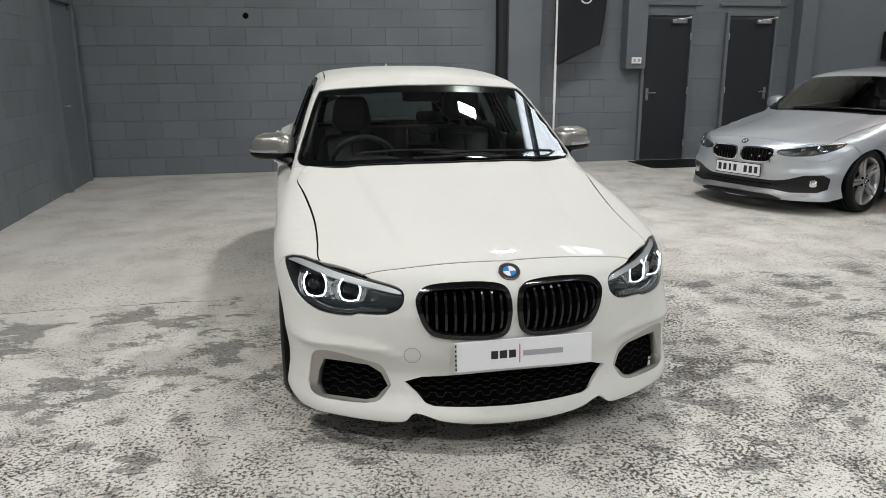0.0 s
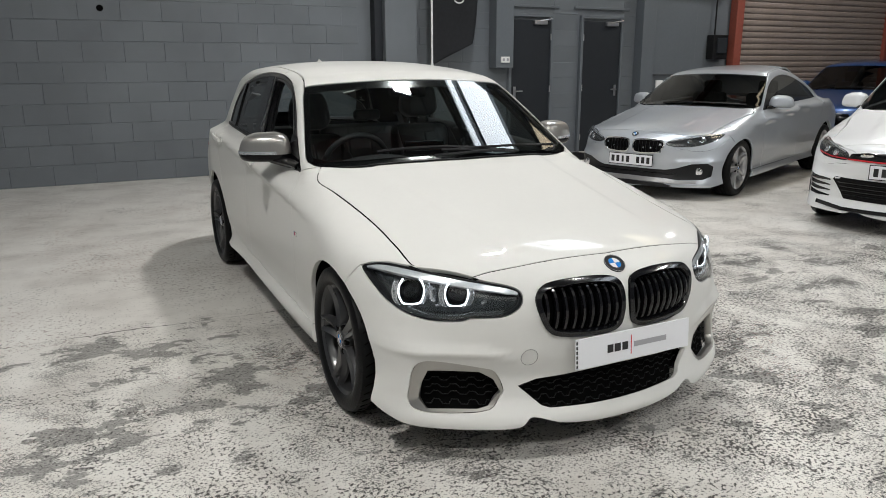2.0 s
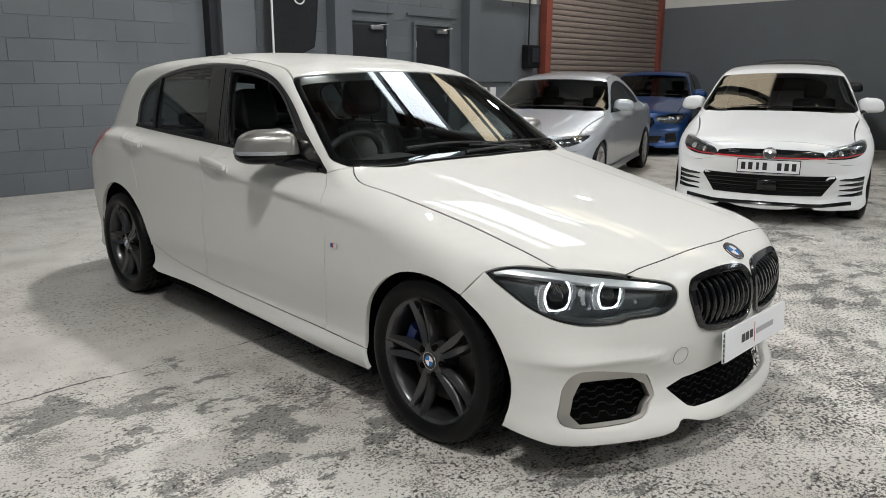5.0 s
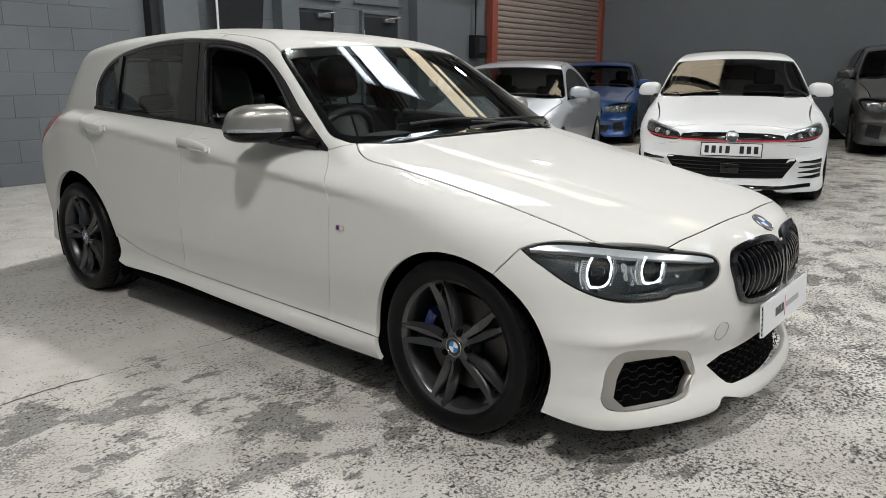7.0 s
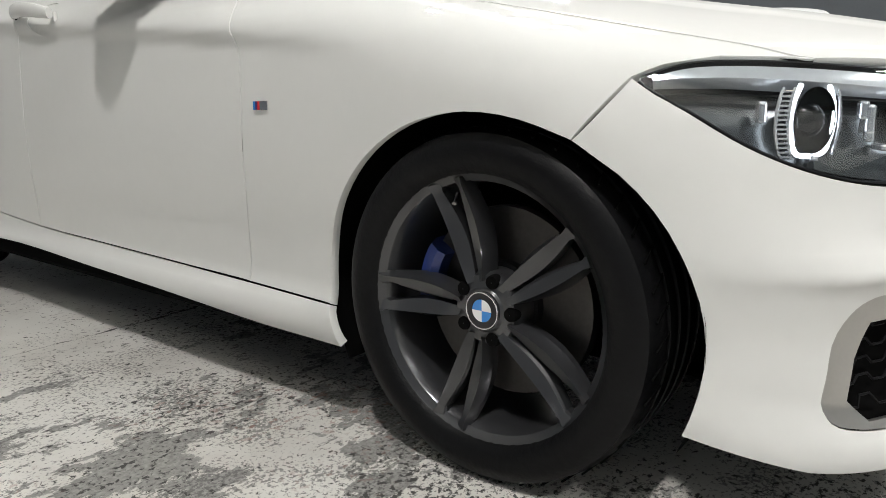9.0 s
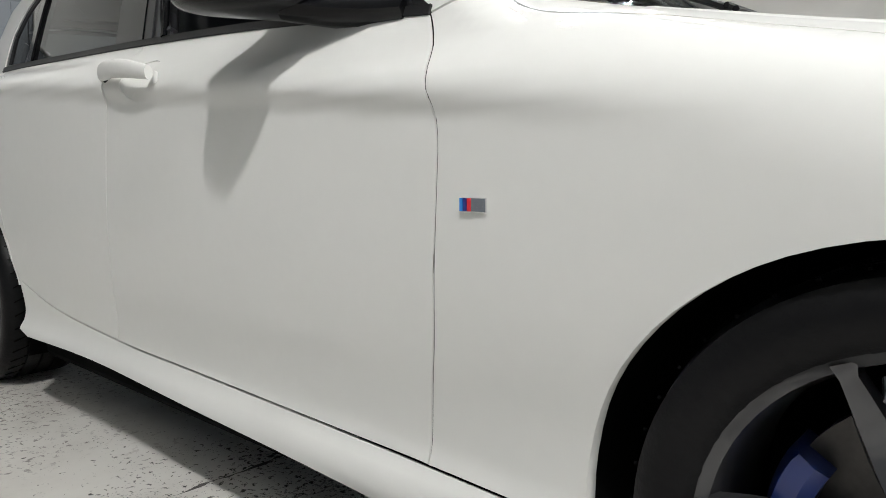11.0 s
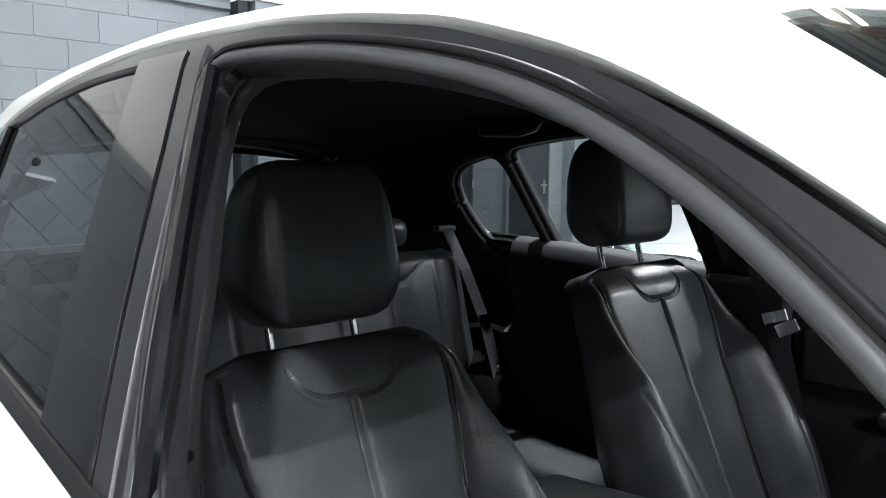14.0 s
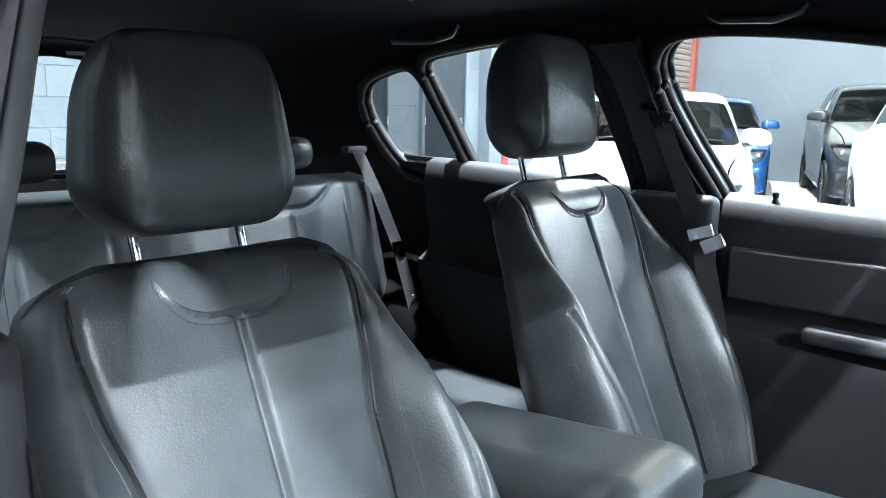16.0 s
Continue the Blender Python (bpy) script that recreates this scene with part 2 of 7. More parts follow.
class HatchForm:
    """Outer form of a car of the white hatchback's make; front axle at y = 0, nose towards -y. Negative inside.
    back: where the rear screen meets z = 1.33, and how far it runs back for each metre down."""

    def __init__(self, back=(3.24, 0.75)):
        self.back = back

    def nose(self, z):
        return spl(z, [0.08, 0.14, 0.165, 0.20, 0.25, 0.32, 0.40, 0.45, 0.55, 0.62, 0.67, 0.72, 0.80],
                   [-0.74, -0.806, -0.810, -0.796, -0.770, -0.764, -0.782, -0.790, -0.795, -0.785, -0.76, -0.715, -0.55])

    def width(self, y, z):
        soft = spl(z, [0.10, 0.17, 0.24, 0.30, 0.36, 0.50, 0.66, 0.76, 0.84, 0.90, 0.97, 1.06],
                   [0.80, 0.842, 0.856, 0.846, 0.846, 0.864, 0.872, 0.868, 0.850, 0.822, 0.772, 0.69])
        zs = z - 0.085 * (np.clip(y, 0.2, 2.5) - 1.0) * np.clip((z - 0.45) / 0.3, 0, 1)
        crisp = spl(zs, [0.10, 0.165, 0.205, 0.24, 0.272, 0.30, 0.36, 0.45, 0.60, 0.70, 0.76, 0.802, 0.838, 0.846, 0.90, 0.97, 1.06],
                    [0.80, 0.846, 0.866, 0.862, 0.843, 0.837, 0.8405, 0.852, 0.8610, 0.8600, 0.8590, 0.8582, 0.8705, 0.8685, 0.826, 0.772, 0.69])
        w = np.clip((y - 0.05) / 0.7, 0, 1) * np.clip((3.2 - y) / 0.4, 0, 1)
        w = w * w * (3 - 2 * w)
        return soft * (1 - w) + crisp * w

    def along(self, y):
        return spl(y, [-0.8, -0.2, 0.0, 0.35, 0.8, 1.6, 2.3, 2.69, 3.0, 3.35, 3.6],
                   [0.985, 0.992, 1.0, 0.992, 0.990, 0.995, 1.0, 1.004, 0.972, 0.895, 0.75])

    def side(self, y, z):
        return self.width(y, z) * self.along(y)

    def lower(self, x, y, z):
        xa = np.abs(x)
        f_side = xa - self.side(y, z)
        q = np.clip(xa / 0.90, 0, 0.999)
        box_z = spl(z, [0.08, 0.2, 0.3, 0.42, 0.52, 0.62], [0.1, 0.7, 1.0, 1.0, 0.35, 0.0])
        corner = 0.055 * box_z * np.exp(-(((q - 0.85) / 0.11) ** 2))
        brow = 0.016 * np.exp(-(((z - 0.428 + 0.25 * np.clip(0.52 - xa, 0, 0.2)) / 0.020) ** 2)) * np.clip((xa - 0.40) / 0.12, 0, 1) * np.clip((0.86 - xa) / 0.10, 0, 1)
        f_front = 0.75 * (self.nose(z) + (0.75 + 0.25 * z) * (1 - (1 - q**2.2) ** 0.42) - corner - brow - y)
        f_rear = 0.8 * (y - (3.50 - 0.22 * (xa / 0.8) ** 2.5 - 0.25 * np.clip(z - 0.75, 0, 1)))
        zc = spl(y, [-0.75, -0.6, -0.45, -0.2, 0.2, 0.6, 0.8, 1.2, 2.0, 2.8, 3.3, 3.6],
                 [0.705, 0.757, 0.792, 0.838, 0.91, 0.979, 1.0, 1.01, 1.02, 1.03, 1.0, 0.93])
        drop = spl(y, [-0.75, -0.45, 0.2, 0.6, 1.0, 3.5], [0.05, 0.074, 0.05, 0.03, 0.02, 0.02])
        t = np.clip((0.36 + 0.10 * (y + 0.6) - xa) / 0.05 + 0.5, 0, 1)
        dome = 0.0055 * t * t * (3 - 2 * t) * np.clip((y + 0.62) / 0.3, 0, 1) * np.clip((0.9 - y) / 0.3, 0, 1)
        f_top = 0.95 * (z - zc - dome + drop * (xa / 0.68) ** 2.4)
        f = smax(f_side, f_top, 0.10)
        f = smax(f, f_front, 0.05)
        f = smax(f, f_rear, 0.08)
        return smax(f, 0.125 - z, 0.02)

    def cabin(self, x, y, z):
        xa = np.abs(x)
        edge = spl(y, [0.3, 0.7, 1.2, 1.8, 2.4, 3.0, 3.5], [0.735, 0.757, 0.770, 0.772, 0.766, 0.705, 0.54])
        f_side = 0.92 * (xa - (edge - 0.40 * (z - 0.985) - 0.16 * np.clip(z - 1.05, 0, 1) ** 2))
        zr = spl(y, [0.8, 1.2, 1.6, 2.0, 2.5, 3.0, 3.4], [1.315, 1.385, 1.428, 1.446, 1.432, 1.388, 1.32])
        f_roof = z - zr + 0.036 * (xa / 0.55) ** 2.8
        f_screen = 0.86 * (z - 0.985 - 0.60 * (y - (0.50 + 0.145 * (xa / 0.7) ** 2)))
        f_back = (y - self.back[0] + 0.12 * (xa / 0.6) ** 2 - self.back[1] * (1.33 - z)) / math.hypot(1, self.back[1] + 0.3)
        f = smax(f_side, f_roof, 0.055)
        f = smax(f, f_screen, 0.03)
        f = smax(f, f_back, 0.05)
        return smax(f, 0.88 - z, 0.02)

    def __call__(self, x, y, z):
        return smin(self.lower(x, y, z), self.cabin(x, y, z), 0.02)


FAN = 0.30     # the front is laid out as a fan about (0, FAN)


def solve(form, chart, uv, offset=0.0):
    """From chart coordinates to places on the form, moved outwards by offset, and their normals."""
    u, v = uv[:, 0], uv[:, 1]
    if chart == "side":
        place = lambda s: (-s, u, v)
        lo, hi = np.full(len(u), 0.02), np.full(len(u), 1.15)
    elif chart == "top":
        place = lambda s: (u, v, s)
        lo, hi = np.full(len(u), 0.3), np.full(len(u), 1.8)
    elif chart == "nose":
        place = lambda s: (u, -s, v)
        lo, hi = np.full(len(u), -0.3), np.full(len(u), 1.2)
    elif chart == "tail":
        place = lambda s: (u, s, v)
        lo, hi = np.full(len(u), 2.2), np.full(len(u), 4.2)
    else:
        place = lambda s: (-s * np.sin(u), FAN - s * np.cos(u), v)
        lo, hi = np.full(len(u), 0.1), np.full(len(u), 1.6)
    for _ in range(26):
        mid = (lo + hi) / 2
        out = form(*place(mid)) > 0
        hi, lo = np.where(out, mid, hi), np.where(out, lo, mid)
    p = np.stack(np.broadcast_arrays(*place(hi)), 1).astype(float)
    e = 0.004
    g = np.stack([form(*(p + np.eye(3)[k] * e).T) - form(*(p - np.eye(3)[k] * e).T) for k in range(3)], 1)
    g /= np.linalg.norm(g, axis=1, keepdims=True) + 1e-12
    return p + g * np.reshape(offset, (-1, 1)), g


def fan(form, pts):
    """Fan coordinates of (x, z) points on the nose."""
    p, _ = solve(form, "nose", np.asarray(pts, float))
    return np.stack([np.arctan2(-p[:, 0], FAN - p[:, 1]), p[:, 2]], 1)


def skin(name, form, chart, outline, material, parent, holes=(), cell=0.03, thick=0.02, gap=0.0026, offset=0.0, flip=False, label="", step=0.012, warp=None):
    """A panel cut by an outline from the form, with turned-in edges. flip: the mirror image on the other side."""
    from mathutils.geometry import delaunay_2d_cdt
    rim = inset(dense(np.asarray(outline, float), step), gap)
    loops = [rim] + [inset(dense(np.asarray(h, float), step), -gap) for h in holes]
    lo, hi = rim.min(0), rim.max(0)
    gx, gy = np.meshgrid(np.arange(lo[0] + cell / 2, hi[0], cell), np.arange(lo[1] + cell / 2, hi[1], cell))
    grid = np.stack([gx.ravel(), gy.ravel()], 1)
    keep = inside(rim, grid)
    for h in loops[1:]:
        keep &= ~inside(h, grid)
    grid = grid[keep]
    edge_pts = np.vstack(loops)
    if len(grid):
        d = np.min(np.linalg.norm(grid[:, None] - edge_pts[None], axis=2), axis=1)
        grid = grid[d > cell * 0.4]
    uv = np.vstack([edge_pts, grid])
    edges, k = [], 0
    for l in loops:
        edges += [(k + i, k + (i + 1) % len(l)) for i in range(len(l))]
        k += len(l)
    vs, _, fs, *_ = delaunay_2d_cdt([Vector(p) for p in uv], edges, [], 0, 1e-7)
    uv = np.array([(v.x, v.y) for v in vs])
    fs = np.array([f for f in fs if len(f) == 3])
    c = uv[fs].mean(1)
    ok = inside(rim, c)
    for h in loops[1:]:
        ok &= ~inside(h, c)
    fs = fs[ok]
    p, n = solve(form, chart, uv, offset(uv) if callable(offset) else offset)
    if flip:
        p[:, 0], n[:, 0] = -p[:, 0], -n[:, 0]
    if warp is not None:
        p, n = p * warp, n / warp
        n /= np.linalg.norm(n, axis=1, keepdims=True)
    # wind the faces outwards
    a, b, d = p[fs[:, 0]], p[fs[:, 1]], p[fs[:, 2]]
    back = np.einsum("ij,ij->i", np.cross(b - a, d - a), n[fs[:, 0]]) < 0
    fs[back] = fs[back][:, ::-1]
    verts, norms, faces = [tuple(q) for q in p], [tuple(q) for q in n], [tuple(int(i) for i in f) for f in fs]
    if thick:
        count = {}
        for f in fs:
            for i, j in ((f[0], f[1]), (f[1], f[2]), (f[2], f[0])):
                count[(int(i), int(j))] = 1
        for i, j in list(count):
            if (j, i) in count:
                continue
            q = [p[i], p[j], p[j] - n[j] * thick, p[i] - n[i] * thick]
            fn = np.cross(q[3] - q[0], q[1] - q[0])
            fn /= np.linalg.norm(fn) + 1e-12
            k = len(verts)
            verts += [tuple(v) for v in q]
            r = 0.6
            norms += [tuple(n[i] * r + fn), tuple(n[j] * r + fn), tuple(fn), tuple(fn)]
            faces.append((k + 1, k, k + 3, k + 2))
    me = bpy.data.meshes.new(name)
    me.from_pydata(verts, [], faces)
    me.polygons.foreach_set("use_smooth", [True] * len(me.polygons))
    me.normals_split_custom_set_from_vertices([Vector(q).normalized() for q in norms])
    me.materials.append(material)
    ob = new(name, me)
    ob.parent = parent
    if label:
        tagged(ob, label)
    return ob

# ---- the hall ----
BACK, LEFT, RIGHT, NEAR, CEIL = 7.3, -3.42, 13.5, -9.0, 6.0


def floor_mat():
    m, nt, b = nodes_of("worn painted concrete")
    tc = add(nt, "ShaderNodeTexCoord")
    pos = tc.outputs["Object"]

    def noise_at(scale, detail, rough=0.55, lac=2.0, dist=0.0):
        n = add(nt, "ShaderNodeTexNoise", Scale=scale, Detail=detail, Roughness=rough, Lacunarity=lac, Distortion=dist)
        nt.links.new(pos, n.inputs["Vector"])
        return n.outputs[0]

    def math_node(op, a, b_, clamp=False):
        n = nt.nodes.new("ShaderNodeMath")
        n.operation, n.use_clamp = op, clamp
        for k, v in enumerate((a, b_)):
            if isinstance(v, (int, float)):
                n.inputs[k].default_value = v
            else:
                nt.links.new(v, n.inputs[k])
        return n.outputs[0]

    def step_at(value, lo, hi):
        n = nt.nodes.new("ShaderNodeMapRange")
        nt.links.new(value, n.inputs[0])
        n.inputs[1].default_value, n.inputs[2].default_value = lo, hi
        return n.outputs[0]

    def blend(fac, a, b_):
        n = nt.nodes.new("ShaderNodeMix")
        n.data_type = "RGBA"
        nt.links.new(fac, n.inputs[0])
        for k, v in ((6, a), (7, b_)):
            if isinstance(v, tuple):
                n.inputs[k].default_value = (*v, 1)
            else:
                nt.links.new(v, n.inputs[k])
        return n.outputs[2]

    big = noise_at(0.8, 4)
    fine = noise_at(60.0, 5, 0.6)
    sep = nt.nodes.new("ShaderNodeSeparateXYZ")
    nt.links.new(pos, sep.inputs[0])
    wob = math_node("MULTIPLY", math_node("SUBTRACT", noise_at(0.9, 3), 0.5), 0.7)
    ahead = math_node("ADD", sep.outputs[1], wob)
    behind = step_at(ahead, 1.15, 1.75)              # sound paint behind the joint
    right = step_at(sep.outputs[0], -1.2, 1.2)
    front = math_node("SUBTRACT", 1.0, step_at(ahead, -0.9, 0.6))
    gritty = math_node("MAXIMUM", right, front)      # scuffed down to grit there
    paint = ramp(nt, noise_at(2.1, 7, 0.6), [(0.3, (0.50, 0.475, 0.44)), (0.52, (0.66, 0.64, 0.60)), (0.75, (0.74, 0.73, 0.69))])
    # flat grey patches where the coat has come off, drawn out along the joint
    long = nt.nodes.new("ShaderNodeVectorMath")
    long.operation, long.inputs[1].default_value = "MULTIPLY", (0.62, 1.0, 1.0)
    nt.links.new(pos, long.inputs[0])
    flake = add(nt, "ShaderNodeTexNoise", Scale=6.0, Detail=10.0, Roughness=0.70)
    nt.links.new(long.outputs[0], flake.inputs["Vector"])
    patch_n = math_node("ADD", math_node("MULTIPLY", flake.outputs[0], 0.72), math_node("MULTIPLY", noise_at(1.3, 3), 0.28))
    patch_n = math_node("SUBTRACT", patch_n, math_node("MULTIPLY", behind, 0.20))
    patch_n = math_node("SUBTRACT", patch_n, math_node("MULTIPLY", gritty, 0.022))
    worn_v = step_at(patch_n, 0.525, 0.533)
    bare = ramp(nt, noise_at(90.0, 4), [(0.30, (0.17, 0.165, 0.155)), (0.5, (0.255, 0.25, 0.235)), (0.72, (0.36, 0.35, 0.33))])
    col = blend(math_node("MULTIPLY", worn_v, 0.92), paint, bare)
    # grit: fine pits up to the joint, coarse black ones in the scuffed stretch
    fine_n = math_node("ADD", math_node("MULTIPLY", noise_at(110.0, 4, 0.66, 2.2), 0.62), math_node("MULTIPLY", noise_at(4.5, 6, 0.65), 0.42))
    fine_n = math_node("SUBTRACT", fine_n, math_node("MULTIPLY", behind, 0.12))
    fine_pits = step_at(fine_n, 0.552, 0.566)
    col = blend(math_node("MULTIPLY", fine_pits, 0.80), col, (0.12, 0.115, 0.11))
    pit_n = math_node("ADD", math_node("MULTIPLY", noise_at(66.0, 4, 0.62, 2.2), 0.78), math_node("MULTIPLY", noise_at(2.6, 5, 0.6), 0.30))
    pit_n = math_node("ADD", pit_n, math_node("MULTIPLY", gritty, 0.045))
    pit_n = math_node("SUBTRACT", pit_n, math_node("MULTIPLY", behind, 0.03))
    pits = step_at(pit_n, 0.622, 0.634)
    col = blend(math_node("MULTIPLY", pits, 0.95), col, (0.04, 0.037, 0.035))
    # small reddish chips in the sound paint
    few = step_at(math_node("ADD", noise_at(1.1, 4), math_node("MULTIPLY", behind, 0.10)), 0.56, 0.64)
    chip = math_node("MULTIPLY", step_at(noise_at(40.0, 6, 0.68), 0.57, 0.59), few)
    red = ramp(nt, noise_at(0.8, 2), [(0.42, (0.12, 0.10, 0.095)), (0.6, (0.26, 0.13, 0.10))])
    col = blend(math_node("MULTIPLY", chip, 0.75), col, red)
    worn = nt.nodes.new("ShaderNodeMath")
    worn.operation = "MAXIMUM"
    nt.links.new(worn_v, worn.inputs[0])
    nt.links.new(pits, worn.inputs[1])
    nt.links.new(col, b.inputs["Base Color"])
    rough = nt.nodes.new("ShaderNodeMapRange")
    nt.links.new(worn.outputs[0], rough.inputs[0])
    rough.inputs[3].default_value, rough.inputs[4].default_value = 0.42, 0.8
    nt.links.new(rough.outputs[0], b.inputs["Roughness"])
    bp = add(nt, "ShaderNodeBump", Strength=0.5, Distance=0.003)
    nt.links.new(math_node("SUBTRACT", math_node("MULTIPLY", fine, 0.3), worn.outputs[0]), bp.inputs["Height"])
    nt.links.new(bp.outputs[0], b.inputs["Normal"])
    return m


def wall_mat(name, colour, vary=0.14):
    m, nt, b = nodes_of(name)
    tc = add(nt, "ShaderNodeTexCoord")
    geo = nt.nodes.new("ShaderNodeNewGeometry")
    n1 = add(nt, "ShaderNodeTexNoise", Scale=1.2, Detail=6.0)
    n2 = add(nt, "ShaderNodeTexNoise", Scale=90.0, Detail=4.0)
    nt.links.new(geo.outputs["Position"], n1.inputs["Vector"])
    nt.links.new(geo.outputs["Position"], n2.inputs["Vector"])
    oi = nt.nodes.new("ShaderNodeObjectInfo")
    mul = nt.nodes.new("ShaderNodeMath")
    mul.operation = "MULTIPLY_ADD"
    mul.inputs[1].default_value = 0.22
    nt.links.new(oi.outputs["Random"], mul.inputs[0])
    nt.links.new(n1.outputs[0], mul.inputs[2])
    lo, hi = [tuple(c * f for c in colour) for f in (1 - vary, 1 + vary)]
    nt.links.new(ramp(nt, mul.outputs[0], [(0.35, lo), (0.8, hi)]), b.inputs["Base Color"])
    b.inputs["Roughness"].default_value = 0.55
    bp = add(nt, "ShaderNodeBump", Strength=0.35, Distance=0.004)
    nt.links.new(n2.outputs[0], bp.inputs["Height"])
    nt.links.new(bp.outputs[0], b.inputs["Normal"])
    return m


FLOOR = floor_mat()
WALL_GREY = wall_mat("grey masonry paint", (0.135, 0.15, 0.165))
WALL_WHITE = wall_mat("white masonry paint", (0.66, 0.66, 0.63), 0.06)
DOOR_DARK = plain("dark grey door paint", (0.022, 0.025, 0.030), 0.55, 0, 0, 0.06, 30, 0.05, spec=0.25)
FRAME_GREY = plain("grey frame paint", (0.12, 0.135, 0.15), 0.5, 0, 0, 0.06, 30)
RED_OXIDE = plain("red oxide steel paint", (0.24, 0.06, 0.04), 0.55, 0, 0, 0.15, 25, 0.1)
BEAM_RED = plain("dull red beam paint", (0.075, 0.026, 0.022), 0.6, 0, 0, 0.15, 25, 0.1)
SHUTTER = plain("weathered shutter slat", (0.30, 0.245, 0.22), 0.5, 0.3, 0, 0.12, 12, 0.05)
CEILING = plain("grey roof sheet", (0.20, 0.215, 0.21), 0.7, 0, 0, 0.1, 6)
SKYLIGHT = glow("daylit roof pane", (0.84, 0.93, 1.0), 4.6)
SKYLIGHT_OLD = glow("yellowed daylit roof pane", (0.86, 0.74, 0.52), 2.0)
LED = glow("lit lamp panel", (1.0, 0.97, 0.92), 40.0)


def structure(name, bm, material, label=""):
    ob = part(name, bm, material, None, label)
    return tagged(ob, label or name.replace("_", " "), kind="structure")


def slab(name, x0, x1, y0, y1, z0, z1, material, label="", bevel=0.0):
    return structure(name, box(x1 - x0, y1 - y0, z1 - z0, ((x0 + x1) / 2, (y0 + y1) / 2, (z0 + z1) / 2), bevel), material, label)


bmf = bmesh.new()
bmesh.ops.create_grid(bmf, x_segments=8, y_segments=8, size=1)
bmesh.ops.transform(bmf, matrix=Matrix.Translation(((LEFT + RIGHT) / 2, (BACK + NEAR) / 2, 0)) @ Matrix.Diagonal(((RIGHT - LEFT) / 2 + 0.3, (BACK - NEAR) / 2 + 0.3, 1, 1)), verts=bmf.verts)
structure("floor", bmf, FLOOR, "pale painted concrete floor, worn and chipped")
SPLIT = 2.69
wall_back = slab("wall_back", LEFT - 0.3, RIGHT + 0.3, BACK, BACK + 0.3, 0, SPLIT, WALL_GREY, "grey painted blockwork wall")
wall_left = slab("wall_left", LEFT - 0.3, LEFT, NEAR, BACK, 0, SPLIT, WALL_GREY, "grey painted blockwork side wall")
slab("wall_right", RIGHT, RIGHT + 0.3, NEAR, BACK, 0, 2.9, FRAME_GREY, "dark grey painted wall")
slab("wall_right_upper", RIGHT, RIGHT + 0.3, NEAR, BACK, 2.9, CEIL, WALL_WHITE, "white upper wall")
slab("wall_back_upper", LEFT - 0.3, RIGHT + 0.3, BACK + 0.02, BACK + 0.3, SPLIT, CEIL, WALL_WHITE, "white painted upper wall")
slab("wall_left_upper", LEFT - 0.3, LEFT - 0.02, NEAR, BACK, SPLIT, CEIL, WALL_WHITE, "white painted upper side wall")
# unseen end wall, added; its grey lower part cuts bounce onto the front
slab("wall_near", LEFT - 0.3, RIGHT + 0.3, NEAR - 0.3, NEAR, 0, SPLIT, WALL_GREY, "unseen grey end wall, added to hold down the fill light")
slab("wall_near_upper", LEFT - 0.3, RIGHT + 0.3, NEAR - 0.3, NEAR - 0.02, SPLIT, CEIL, WALL_WHITE, "unseen white upper end wall, added above the grey one")
# roof sheeting with daylight panes let into it, purlins along the hall, red beams across it
PANES = [(3.40, 5.10, 2.45, 4.40, SKYLIGHT), (6.45, 8.15, 2.45, 4.60, SKYLIGHT_OLD), (6.45, 8.15, -0.90, 1.00, SKYLIGHT_OLD),
         # these two panes are unseen, added to make up the ambient light
         (3.40, 5.10, -6.60, -3.60, SKYLIGHT), (10.2, 11.9, -5.60, -2.90, SKYLIGHT)]
edges_x = sorted({LEFT - 0.3, RIGHT + 0.3} | {v for p in PANES for v in p[:2]})
edges_y = sorted({NEAR - 0.3, BACK + 0.3} | {v for p in PANES for v in p[2:4]})
roof_bm = bmesh.new()
for x0, x1 in zip(edges_x, edges_x[1:]):
    for y0, y1 in zip(edges_y, edges_y[1:]):
        mx, my = (x0 + x1) / 2, (y0 + y1) / 2
        if not any(p[0] < mx < p[1] and p[2] < my < p[3] for p in PANES):
            box(x1 - x0, y1 - y0, 0.1, (mx, my, CEIL + 0.05), bm=roof_bm)
structure("ceiling", roof_bm, CEILING, "grey profiled roof sheeting")
for x0, x1, y0, y1, mat in PANES:
    slab("skylight", x0, x1, y0, y1, CEIL + 0.02, CEIL + 0.06, mat, "translucent roof light letting in daylight, two of five added unseen as fill")
for k in range(13):
    x = LEFT + 0.75 + 1.27 * k
    slab("trim_purlin", x - 0.05, x + 0.05, NEAR, BACK, CEIL - 0.16, CEIL - 0.002, FRAME_GREY, "dark steel purlin under the roof")
for y in (-7.4, -2.6, 2.2, 6.9):
    slab("trim_rafter", LEFT, RIGHT, y - 0.09, y + 0.09, CEIL - 0.46, CEIL - 0.165, BEAM_RED, "red oxide steel roof beam")
# unseen lamps at (7.5, -3.0) and (0.9, -6.2) are added to brighten the seats
LAMPS_AND_FILL = [(1.70, 2.95, 225), (-3.0, -1.2, 205), (-2.4, -5.0, 110), (2.2, -3.2, 45), (9.4, 5.2, 125), (7.5, -3.0, 220), (0.9, -6.2, 160)]
